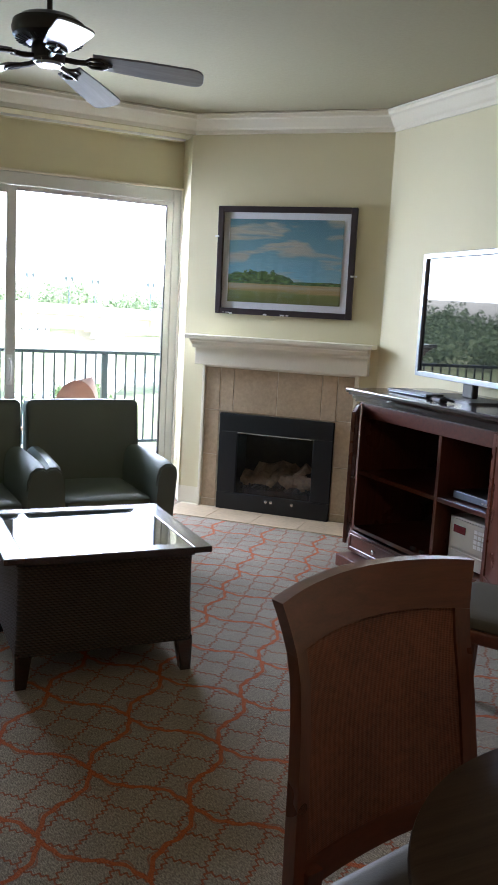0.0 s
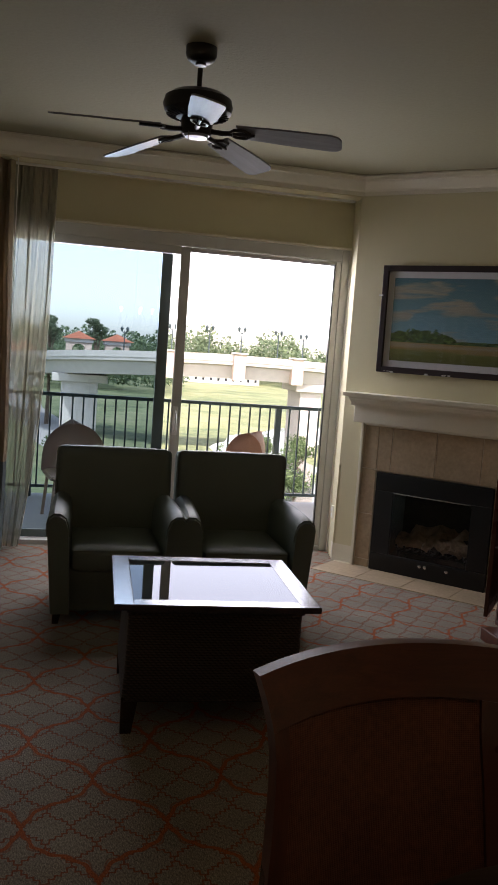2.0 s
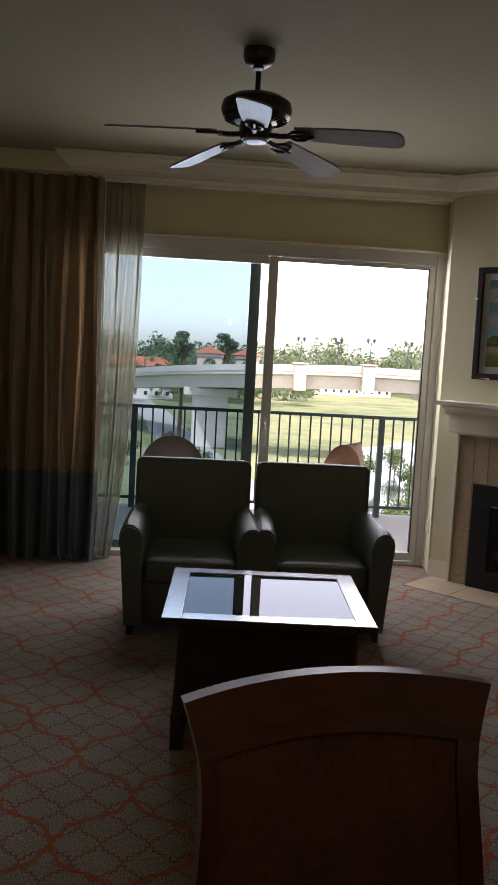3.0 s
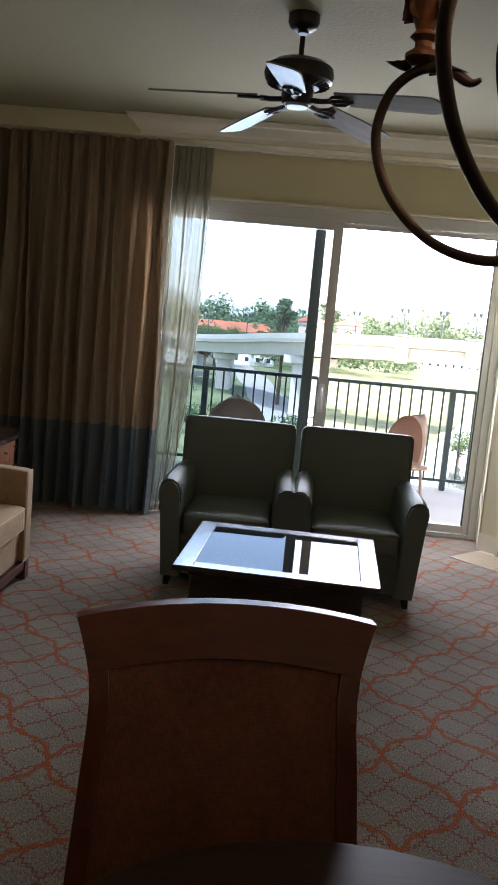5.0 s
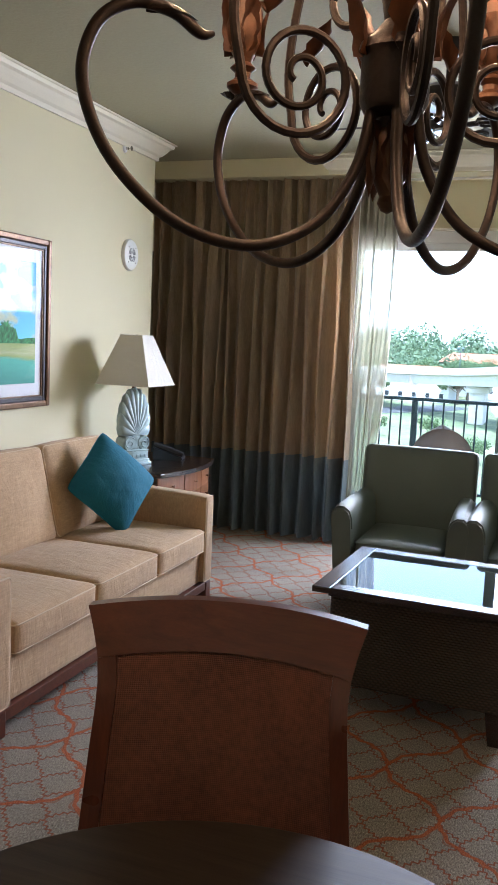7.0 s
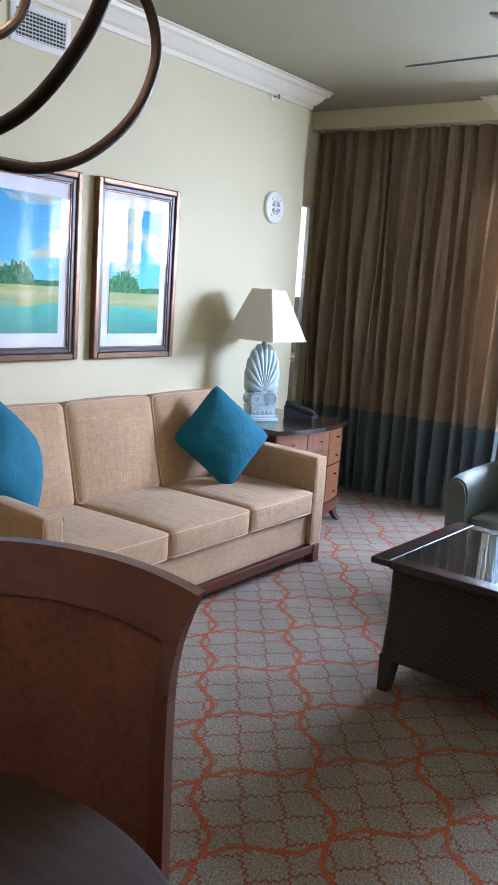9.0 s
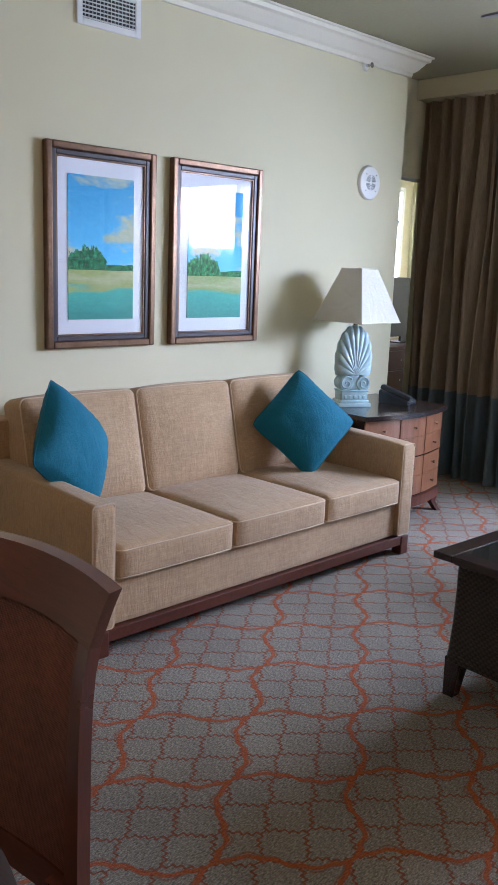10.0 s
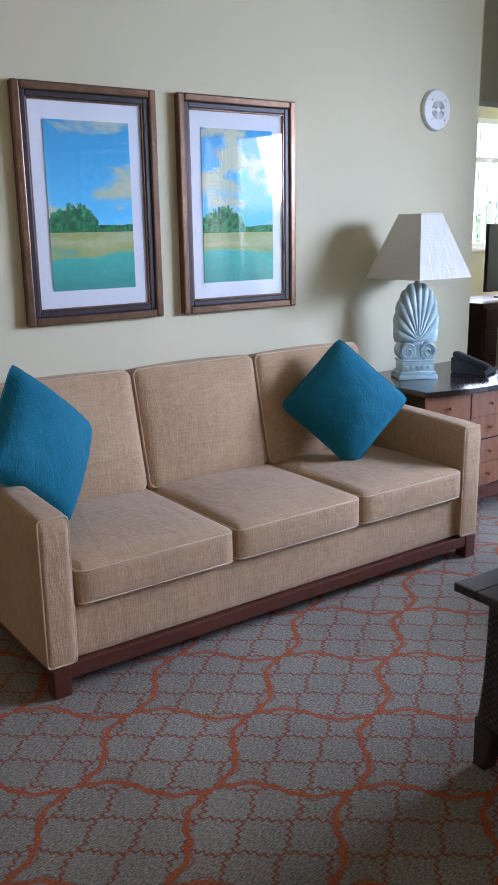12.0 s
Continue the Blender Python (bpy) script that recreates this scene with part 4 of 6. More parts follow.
for k in range(5):
    m = F @ pose(0, 0, 2.525, 0, 0, -22.0 + 72 * k) @ pose(0, 0, 0, 0, 5.0, 0) @ pose(0, 0, 0, -13, 0, 0)
    bl = part("blade", prism(blade_outline(), -0.004, 0.004, 0.0015, 1), M_SHEENBLADE, fan, "dark wooden blade with sky sheen painted grey", m=m)
    ir = tube([(-0.02 + 0.02, 0.0, -0.01), (0.12, 0.0, -0.016), (0.17, 0.0, -0.012)], 0.012, 8)
    tube([(0.15, 0.0, -0.012), (0.18, 0.034, -0.011), (0.225, 0.036, -0.010), (0.25, 0.012, -0.010)], 0.007, 8, ir)
    tube([(0.15, 0.0, -0.012), (0.18, -0.034, -0.011), (0.225, -0.036, -0.010), (0.25, -0.012, -0.010)], 0.007, 8, ir)
    tube([(0.17, 0.0, -0.012), (0.27, 0.0, -0.010)], 0.007, 8, ir)
    part("blade_iron", ir, M_FANBLACK, fan, smooth=True, m=m)


# ---- coffee table ----
TB = pose(2.3695, 2.115, 0, 0, 0, -2.4)


def rattan():
    n = Nodes("woven_rattan", 0.55)
    v = n.coords("Object")
    s = n.add("SeparateXYZ", Vector=v)
    h = n.math("ADD", s.outputs[0], s.outputs[1])
    row = n.math("MULTIPLY", s.outputs[2], 95.0)
    par = n.math("MULTIPLY", n.math("FLOOR", row), 0.5)
    a = n.math("SINE", n.math("MULTIPLY", n.math("ADD", n.math("MULTIPLY", h, 48.0), par), 2 * math.pi))
    r = n.math("SINE", n.math("MULTIPLY", n.math("FRACT", row), math.pi))
    k = n.math("MULTIPLY", r, n.math("ADD", n.math("MULTIPLY", a, 0.35), 0.65))
    f = n.math("ADD", n.math("MULTIPLY", k, 0.7), n.math("MULTIPLY", n.noise(v, 60, 3), 0.3))
    n.color(n.ramp(f, [(0.2, (0.008, 0.005, 0.004)), (0.8, (0.055, 0.032, 0.022))]))
    n.bump(k, 0.9, 0.006)
    return n.m


M_RATTAN = rattan()
ct = thing("coffee_table", "dark woven rattan coffee table with inset glass top", "coffee table", m=TB)
part("top_frame", (lambda b: (box(-0.412, -0.335, -0.387, 0.387, 0.520, 0.545, 0.003, m=TB, bm=b), box(0.335, 0.412, -0.387, 0.387, 0.520, 0.545, 0.003, m=TB, bm=b),
     box(-0.3348, 0.3348, 0.31, 0.387, 0.520, 0.545, 0.003, m=TB, bm=b), box(-0.3348, 0.3348, -0.387, -0.31, 0.520, 0.545, 0.003, m=TB, bm=b), b)[-1])(bmesh.new()), M_ESPRESSO, ct, "dark polished wood rim")
part("glass_top", box(-0.334, 0.334, -0.309, 0.309, 0.534, 0.5435, 0.0008, 1, m=TB), M_MIRRORBLACK, ct, "smoked glass inset")
part("glass_bed", box(-0.337, 0.337, -0.312, 0.312, 0.524, 0.532, m=TB), M_CHROME, ct)


def flared_body():
    b = bmesh.new()
    rows = []
    for zz, dx, dy in ((0.50, 0.352, 0.327), (0.40, 0.352, 0.327), (0.28, 0.354, 0.329), (0.18, 0.359, 0.334), (0.135, 0.363, 0.338)):
        rows.append([b.verts.new((x, y, zz)) for x, y in rounded_outline(-dx, dx, -dy, dy, 0.02, 3)])
    for a, c in zip(rows, rows[1:]):
        for i in range(len(a)):
            j = (i + 1) % len(a)
            b.faces.new((a[i], a[j], c[j], c[i]))
    b.faces.new(rows[0])
    b.faces.new(rows[-1][::-1])
    b.transform(TB)
    return b


part("woven_body", flared_body(), M_RATTAN, ct, "dark woven rattan body", smooth=True)
part("apron", box(-0.358, 0.358, -0.333, 0.333, 0.495, 0.520, 0.003, m=TB), M_ESPRESSO, ct)
for sx in (-1, 1):
    for sy in (-1, 1):
        b = bmesh.new()
        lo = [b.verts.new((sx * (0.338 + dx * 0.022), sy * (0.313 + dy * 0.022), 0.0)) for dx, dy in ((-1, -1), (1, -1), (1, 1), (-1, 1))]
        hi = [b.verts.new((sx * (0.328 + dx * 0.034), sy * (0.303 + dy * 0.033), 0.15)) for dx, dy in ((-1, -1), (1, -1), (1, 1), (-1, 1))]
        b.faces.new(lo)
        b.faces.new(hi)
        for i in range(4):
            b.faces.new((lo[i], lo[(i + 1) % 4], hi[(i + 1) % 4], hi[i]))
        bmesh.ops.bevel(b, geom=b.edges[:], offset=0.003, segments=1, affect="EDGES")
        b.transform(TB)
        part("leg", b, M_ESPRESSO, ct)


# ---- armchairs ----
def armchair(cx):
    A = pose(cx, 3.5, 0)
    ch = thing("armchair", "dark green vinyl armchair, its back to the glass door", "armchair", "pair of green armchairs", m=A)
    W = 0.352
    part("base", soft_box(-W + 0.03, W - 0.03, -0.33, 0.33, 0.06, 0.31, 0.02, (0, 0, 0), 6, m=A), M_GREEN, ch, smooth=True)
    part("seat_cushion", soft_box(-0.245, 0.245, -0.37, 0.22, 0.29, 0.425, 0.03, (0.0, 0.012, 0.022), 10, m=A), M_GREEN, ch, smooth=True)
    part("seat_piping", piping(-0.243, 0.243, -0.368, 0.2, 0.408, 0.03, 0.004, m=A), M_GREEN_PIPE, ch, smooth=True)
    lean = A @ pose(0, 0.235, 0.36, -7, 0, 0)
    part("backrest", soft_box(-W + 0.004, W - 0.004, -0.07, 0.075, -0.10, 0.545, 0.035, (0, 0.022, 0.006), 10, m=lean), M_GREEN, ch, smooth=True)
    part("back_piping", tube([(x, -0.068, z) for x, z in rounded_outline(-W + 0.012, W - 0.012, -0.05, 0.538, 0.03, 4)], 0.004, 6, m=lean, closed=True), M_GREEN_PIPE, ch, smooth=True)
    for s in (-1, 1):
        # arm: rounded top, flaring out and sloping forward
        b = bmesh.new()
        rows = []
        prof = [(0, 0.06), (0, 0.5), (0.004, 0.555), (0.02, 0.60), (0.05, 0.622), (0.085, 0.622), (0.112, 0.60), (0.12, 0.565), (0.116, 0.5), (0.105, 0.06)]
        for t in range(9):
            y = -0.40 + t * 0.07
            rise = 0.018 * math.sin(t / 8 * math.pi * 0.6)
            inset = 0.022 if t == 0 else 0.0
            row = []
            for ox, oz in prof:
                flare = 0.022 * (1 - t / 8) if oz > 0.4 else 0
                cxm, czm = 0.06, 0.35
                ox2 = cxm + (ox - cxm) * (1 - inset * 3)
                oz2 = oz - (inset if oz > 0.4 else -inset * 0.3)
                row.append(b.verts.new((s * (W - 0.112 + ox2 + flare), y, oz2 + rise * (1 if oz > 0.4 else 0))))
            rows.append(row)
        n = len(prof)
        for a, c in zip(rows, rows[1:]):
            for i in range(n):
                b.faces.new((a[i], a[(i + 1) % n], c[(i + 1) % n], c[i]))
        b.faces.new(rows[0])
        b.faces.new(rows[-1])
        b.transform(A)
        part("arm", b, M_GREEN, ch, smooth=True)
        part("arm_piping", tube([A @ Vector((s * (W - 0.112 + ox + (0.022 if oz > 0.4 else 0)), -0.382, oz - 0.012)) for ox, oz in prof[1:-1]], 0.004, 6), M_GREEN_PIPE, ch, smooth=True)
    for sx in (-1, 1):
        for y0 in (-0.36, 0.30):
            b = bmesh.new()
            lo = [b.verts.new((sx * 0.315 + dx * 0.016, y0 + 0.02 + dy * 0.016, 0)) for dx, dy in ((-1, -1), (1, -1), (1, 1), (-1, 1))]
            hi = [b.verts.new((sx * 0.30 + dx * 0.026, y0 + 0.03 + dy * 0.026, 0.11)) for dx, dy in ((-1, -1), (1, -1), (1, 1), (-1, 1))]
            b.faces.new(lo)
            b.faces.new(hi)
            for i in range(4):
                b.faces.new((lo[i], lo[(i + 1) % 4], hi[(i + 1) % 4], hi[i]))
            b.transform(A)
            part("leg", b, M_ESPRESSO, ch)
    return ch


ac = armchair(2.045)
copy_thing(ac, pose(2.772, 3.505, 0))


# ---- sofa ----
SF = pose(0.50, 1.99, 0)
sofa = thing("sofa", "three-seat tan linen sofa on a mahogany plinth", "sofa", m=SF)
part("plinth", box(0.06, 0.955, 0.985, 3.0, 0.055, 0.105, 0.004), M_MAHOG, sofa, "mahogany plinth rail")
for y in (0.975, 2.95):
    for x in (0.06, 0.90):
        part("leg", prism([(x, y), (x + 0.062, y), (x + 0.062, y + 0.062), (x, y + 0.062)], 0.0, 0.104, 0.005), M_MAHOG, sofa)
part("base", soft_box(0.08, 0.935, 1.06, 2.93, 0.106, 0.30, 0.014, (0.004, 0, 0), 8), M_TAN, sofa, smooth=True)
for y0, y1 in ((0.955, 1.068), (2.905, 3.018)):
    b = soft_box(0.06, 0.965, y0, y1, 0.106, 0.618, 0.022, (0, 0.005, 0.006), 10)
    for v in b.verts:
        if v.co.z > 0.4:
            v.co.z += 0.028 * max(0, (0.9 - v.co.x)) / 0.9
    arm = part("arm", b, M_TAN, sofa, smooth=True)
    part("arm_piping", tube([(0.958, y, z) for y, z in rounded_outline(y0 + 0.006, y1 - 0.006, 0.112, 0.612, 0.014, 3)], 0.0035, 6, closed=True), M_TAN_PIPE, arm, smooth=True)
YS = [1.075, 1.692, 2.305, 2.905]
for i in range(3):
    y0, y1 = YS[i] + 0.004, YS[i + 1] - 0.004
    c = part("seat_cushion", soft_box(0.26, 0.968, y0, y1, 0.292, 0.432, 0.028, (0.008, 0.004, 0.022), 12), M_TAN, sofa, smooth=True)
    pp = piping(0.262, 0.966, y0 + 0.002, y1 - 0.002, 0.416, 0.03, 0.004)
    piping(0.262, 0.966, y0 + 0.002, y1 - 0.002, 0.306, 0.03, 0.004, bm=pp)
    part("piping", pp, M_TAN_PIPE, c, smooth=True)
part("back_frame", soft_box(0.055, 0.19, 1.0, 2.98, 0.106, 0.82, 0.03, (0, 0, 0), 8), M_TAN, sofa, smooth=True)
YB = [1.055, 1.672, 2.285, 2.925]
for i in range(3):
    y0, y1 = YB[i] + 0.003, YB[i + 1] - 0.003
    m = pose(0.30, 0, 0.43, 0, -13, 0)
    c = part("back_cushion", soft_box(-0.085, 0.085, y0, y1, -0.02, 0.485, 0.035, (0.026, 0.004, 0.012), 12, m=m), M_TAN, sofa, smooth=True)
    pp = tube([m @ Vector((0.07, y, z)) for y, z in rounded_outline(y0 + 0.006, y1 - 0.006, -0.012, 0.477, 0.03, 4)], 0.004, 6, closed=True)
    part("piping", pp, M_TAN_PIPE, c, smooth=True)
sofa.location = (0.513, 2.002, 0)


def throw_pillow(m, label, size=0.27):
    """A knife-edge pillow: full in the middle, pinched to four ears, with creases."""
    n = 22
    b = bmesh.new()
    top, bot = {}, {}
    for i in range(n + 1):
        for j in range(n + 1):
            u, v = i / n * 2 - 1, j / n * 2 - 1
            pinch = 1 - 0.10 * (1 - u * u) * 0.0
            ear = 1 - 0.06 * (u * v) ** 6
            x = u * size * ear * (1 - 0.04 * (1 - v * v))
            y = v * size * ear * (1 - 0.04 * (1 - u * u))
            k = max(0.0, (1 - u ** 2)) ** 0.5 * max(0.0, (1 - v ** 2)) ** 0.5
            edge = max(abs(u), abs(v))
            cr = 0.007 * math.sin(26 * (u if abs(v) > abs(u) else v) + 3 * noise.noise(Vector((u * 2, v * 2, 4)))) * max(0, edge - 0.55) * k * 2 + 0.008 * noise.noise(Vector((u * 3, v * 3, size * 20))) * k + 0.005 * math.sin(9 * (u - v)) * max(0, (abs(u) + abs(v)) / 2 - 0.35) * k
            h = 0.112 * k + cr
            top[i, j] = b.verts.new((x, y, h))
            bot[i, j] = top[i, j] if i in (0, n) or j in (0, n) else b.verts.new((x, y, -h * 0.8))
    for i in range(n):
        for j in range(n):
            b.faces.new((top[i, j], top[i + 1, j], top[i + 1, j + 1], top[i, j + 1]))
            q = []
            for v in (bot[i, j], bot[i, j + 1], bot[i + 1, j + 1], bot[i + 1, j]):
                if v not in q:
                    q.append(v)
            b.faces.new(q)
    b.transform(m)
    t = thing("throw_pillow", label, "pillow", "teal throw pillows", m=m)
    part("cover", b, M_TEAL, t, smooth=True)
    part("seam", tube([m @ Vector(p) for p in [(u * size * (1 - 0.06 * (u * v) ** 6) * (1 - 0.04 * (1 - v * v)), v * size * (1 - 0.06 * (u * v) ** 6) * (1 - 0.04 * (1 - u * u)), 0) for u, v in
         [(-1 + 2 * i / 16, -1) for i in range(16)] + [(1, -1 + 2 * i / 16) for i in range(16)] + [(1 - 2 * i / 16, 1) for i in range(16)] + [(-1, 1 - 2 * i / 16) for i in range(16)]]], 0.003, 5, closed=True), M_TEAL, t)


throw_pillow(pose(0.525, 2.63, 0.692, 0, 0, -25) @ pose(0, 0, 0, 0, 68, 0) @ pose(0, 0, 0, 0, 0, 45), "teal velvet pillow standing on one corner on the sofa", 0.218)
throw_pillow(pose(0.50, 1.19, 0.722, 0, 0, 28) @ pose(0, 0, 0, 0, 72, 0) @ pose(0, 0, 0, 0, 0, 46), "teal velvet pillow leaning on the sofa arm", 0.225)


# ---- bow-front chest beside the sofa ----
def bow(x0, bulge, y0, y1, n=10):
    """Plan of a bow-fronted box: straight back, curved front."""
    pts = [(0.02, y0)]
    for i in range(n + 1):
        t = i / n
        pts.append((x0 + bulge * math.sin(math.pi * t), y0 + (y1 - y0) * t))
    pts.append((0.02, y1))
    return pts


NY0, NY1, NZ = 3.10, 3.90, 0.69
ch = thing("bedside_chest", "bow-front chest with cherry drawers beside the sofa", "chest of drawers", m=pose(0.32, 3.5, 0))
part("top", prism(bow(0.60, 0.075, NY0 - 0.02, NY1 + 0.02, 14), NZ - 0.028, NZ, 0.006), M_ESPRESSO, ch, "glossy dark mahogany top")
part("body", prism(bow(0.565, 0.068, NY0, NY1, 14), 0.12, NZ - 0.029), M_ESPRESSO, ch)
part("base", prism(bow(0.585, 0.072, NY0 - 0.008, NY1 + 0.008, 14), 0.10, 0.16, 0.005), M_MAHOG, ch)
rows = ((0.168, 0.285), (0.288, 0.405), (0.415, 0.53), (0.533, 0.655))
for ci in range(3):
    a0, a1 = ci / 3 + 0.006, (ci + 1) / 3 - 0.006
    for z0, z1 in rows:
        b = bmesh.new()
        lo, hi = [], []
        cols = []
        for i in range(5):
            t = a0 + (a1 - a0) * i / 4
            x = 0.565 + 0.068 * math.sin(math.pi * t)
            y = NY0 + (NY1 - NY0) * t
            cols.append([b.verts.new((x + dx, y, zz)) for dx, zz in ((-0.004, z0), (0.008, z0), (0.008, z1), (-0.004, z1))])
        for c0, c1 in zip(cols, cols[1:]):
            for k in range(4):
                b.faces.new((c0[k], c1[k], c1[(k + 1) % 4], c0[(k + 1) % 4]))
        b.faces.new(cols[0][::-1])
        b.faces.new(cols[-1])
        d = part("drawer", b, M_CHERRY, ch, "cherry veneer drawer front")
        t = (a0 + a1) / 2
        part("knob", knob(pose(0.573 + 0.068 * math.sin(math.pi * t), NY0 + (NY1 - NY0) * t, (z0 + z1) / 2, 0, 90, 0), r=0.009), M_BRONZE, d, smooth=True)
for y, s in ((NY0 + 0.03, -1), (NY1 - 0.03, 1)):
    for x, sx in ((0.55, 1), (0.07, -1)):
        b = bmesh.new()
        rings = []
        for zz, off, r in ((0.10, 0.0, 0.03), (0.06, 0.004, 0.02), (0.02, 0.022, 0.017), (0.0, 0.034, 0.018)):
            rings.append([b.verts.new((x + sx * off + dx * r, y + s * off + dy * r, zz)) for dx, dy in ((-1, -1), (1, -1), (1, 1), (-1, 1))])
        for a, c in zip(rings, rings[1:]):
            for i in range(4):
                b.faces.new((a[i], a[(i + 1) % 4], c[(i + 1) % 4], c[i]))
        b.faces.new(rings[0])
        b.faces.new(rings[-1])
        part("leg", b, M_MAHOG_Z, ch, smooth=True)

# ---- shell lamp ----
LM = pose(0.265, 3.345, NZ, 0, 0, 62)     # x across the shell, -y its face
lamp = thing("table_lamp", "pale blue shell table lamp with a square ivory shade", "lamp", m=LM)
b = box(-0.105, 0.105, -0.07, 0.07, 0.0, 0.022, 0.004)
box(-0.095, 0.095, -0.062, 0.062, 0.022, 0.04, 0.004, bm=b)
box(-0.085, 0.085, -0.055, 0.055, 0.04, 0.09, 0.003, bm=b)
for i in range(5):
    box(-0.068 + i * 0.030, -0.052 + i * 0.030, -0.060, -0.054, 0.05, 0.07, 0.002, 1, bm=b)
box(-0.09, 0.09, -0.06, 0.06, 0.09, 0.10, 0.003, bm=b)
b.transform(LM)
part("base", b, M_BLUEGLAZE, lamp, smooth=True)
for s in (-1, 1):
    b = lathe([(0.0, -0.05), (0.042, -0.05), (0.046, -0.044), (0.046, 0.044), (0.042, 0.05), (0.0, 0.05)], 24, m=pose(s * 0.055, 0, 0.142, 90, 0, 0))
    sp = [(s * 0.055 + s * (0.006 + 0.0042 * a) * math.cos(a), -0.053, 0.142 + (0.006 + 0.0042 * a) * math.sin(a)) for a in [i * 0.35 for i in range(26)]]
    tube(sp, 0.005, 6, b)
    b.transform(LM)
    part("volute", b, M_BLUEGLAZE, lamp, smooth=True)
b = soft_box(-0.035, 0.035, -0.045, 0.045, 0.09, 0.20, 0.02, (0, 0, 0), 5)
b.transform(LM)
part("stem", b, M_BLUEGLAZE, lamp, smooth=True)


def shell():
    """A scallop: ribs fanning from the foot, thick in the middle, a notched rim."""
    b = bmesh.new()
    nr, na = 12, 66
    front, back = [], []
    for i in range(nr + 1):
        r = i / nr
        fr, bk = [], []
        for j in range(na + 1):
            a = radians(-112 + 224 * j / na)
            rib = abs(math.sin((j / na) * math.pi * 11))
            lobe = 1 + 0.035 * (rib - 0.5) * (r ** 2)
            wx, wz = 0.118, 0.355
            x = math.sin(a) * wx * r * lobe
            z = 0.195 + (math.cos(a) * wz * 0.62 + 0.075) * r * lobe
            t = 0.042 * math.sqrt(max(0, 1 - r * r)) + 0.010
            t2 = t + 0.012 * rib * r * (1.1 - 0.5 * r)
            fr.append(b.verts.new((x, -t2, z)))
            bk.append(b.verts.new((x, t, z)))
        front.append(fr)
        back.append(bk)
    for g, flip in ((front, False), (back, True)):
        for a, c in zip(g, g[1:]):
            for j in range(na):
                q = (a[j], a[j + 1], c[j + 1], c[j])
                b.faces.new(q[::-1] if flip else q)
    for j in range(na):
        b.faces.new((front[-1][j], front[-1][j + 1], back[-1][j + 1], back[-1][j]))
    for i in range(nr):
        for j in (0, na):
            b.faces.new((front[i][j], front[i + 1][j], back[i + 1][j], back[i][j]))
    bmesh.ops.remove_doubles(b, verts=b.verts[:], dist=0.0003)
    b.transform(LM)
    return b


part("shell", shell(), M_BLUEGLAZE, lamp, "ribbed shell in pale blue glaze", smooth=True)
part("socket", lathe([(0.012, 0.39), (0.012, 0.52), (0.0, 0.52)], 14, m=LM), M_BRONZE, lamp)
SHM = pose(0.280, 3.335, NZ, 0, 0, 0)


def shade():
    b = bmesh.new()
    hb, ht, z0, z1 = 0.186, 0.076, 0.515, 0.825
    for off in (0.0, 0.003):
        lo = [b.verts.new((sx * (hb - off), sy * (hb - off), z0)) for sx, sy in ((-1, -1), (1, -1), (1, 1), (-1, 1))]
        hi = [b.verts.new((sx * (ht - off), sy * (ht - off), z1)) for sx, sy in ((-1, -1), (1, -1), (1, 1), (-1, 1))]
        for i in range(4):
            b.faces.new((lo[i], lo[(i + 1) % 4], hi[(i + 1) % 4], hi[i]))
    b.transform(SHM)
    return b


sd = part("shade", shade(), M_SHADE, lamp, "ivory fabric shade")
for hb, zz in ((0.186, 0.516), (0.076, 0.824)):
    part("trim", tube([(sx * hb, sy * hb, zz) for sx, sy in ((-1, -1), (1, -1), (1, 1), (-1, 1))], 0.003, 6, None, SHM, closed=True), M_SHADE, sd)
sp = bmesh.new()
for a in (0, 90):
    tube([(-0.076, 0, 0.815), (0.076, 0, 0.815)], 0.002, 6, sp, SHM @ pose(0, 0, 0, 0, 0, a))
tube([(0, 0, 0.51), (0, 0, 0.83)], 0.004, 6, sp, SHM)
part("spider", sp, M_BRONZE, lamp)

# ---- telephone ----
PM = pose(0.36, 3.70, NZ, 0, 0, 105)
ph = thing("telephone", "charcoal desk telephone on the chest", "telephone", m=PM)
b = bmesh.new()
v = [b.verts.new(p) for p in ((-0.075, -0.10, 0), (0.075, -0.10, 0), (0.075, 0.10, 0), (-0.075, 0.10, 0), (-0.075, -0.10, 0.022), (0.075, -0.10, 0.022), (0.075, 0.10, 0.085), (-0.075, 0.10, 0.085))]
for q in ((0, 3, 2, 1), (4, 5, 6, 7), (0, 1, 5, 4), (1, 2, 6, 5), (2, 3, 7, 6), (3, 0, 4, 7)):
    b.faces.new([v[i] for i in q])
bmesh.ops.bevel(b, geom=b.edges[:], offset=0.006, segments=2, affect="EDGES")
b.transform(PM)
part("body", b, M_PHONE, ph)
SL = PM @ pose(0, 0, 0.055, 17.5, 0, 0)
part("handset", soft_box(-0.068, -0.018, -0.105, 0.105, -0.002, 0.032, 0.012, (0, 0, 0), 5, m=SL), M_PHONE, ph, smooth=True)
for i in range(3):
    for j in range(5):
        part("key", box(0.0 + i * 0.022, 0.014 + i * 0.022, -0.07 + j * 0.02, -0.058 + j * 0.02, -0.003, 0.004, 0.001, 1, m=SL), M_GREYKEY, ph)
part("display", box(0.0, 0.06, 0.045, 0.085, -0.003, 0.003, 0.001, m=SL), M_GREYKEY, ph)

# ---- framed prints over the sofa ----
M_PRINT1 = print_landscape("lagoon_print", (0.07, 0.40, 0.68), (0.66, 0.66, 0.45), (0.025, 0.16, 0.06), (0.10, 0.47, 0.40), (0.44, 0.50, 0.19), 0.38, 7.3)
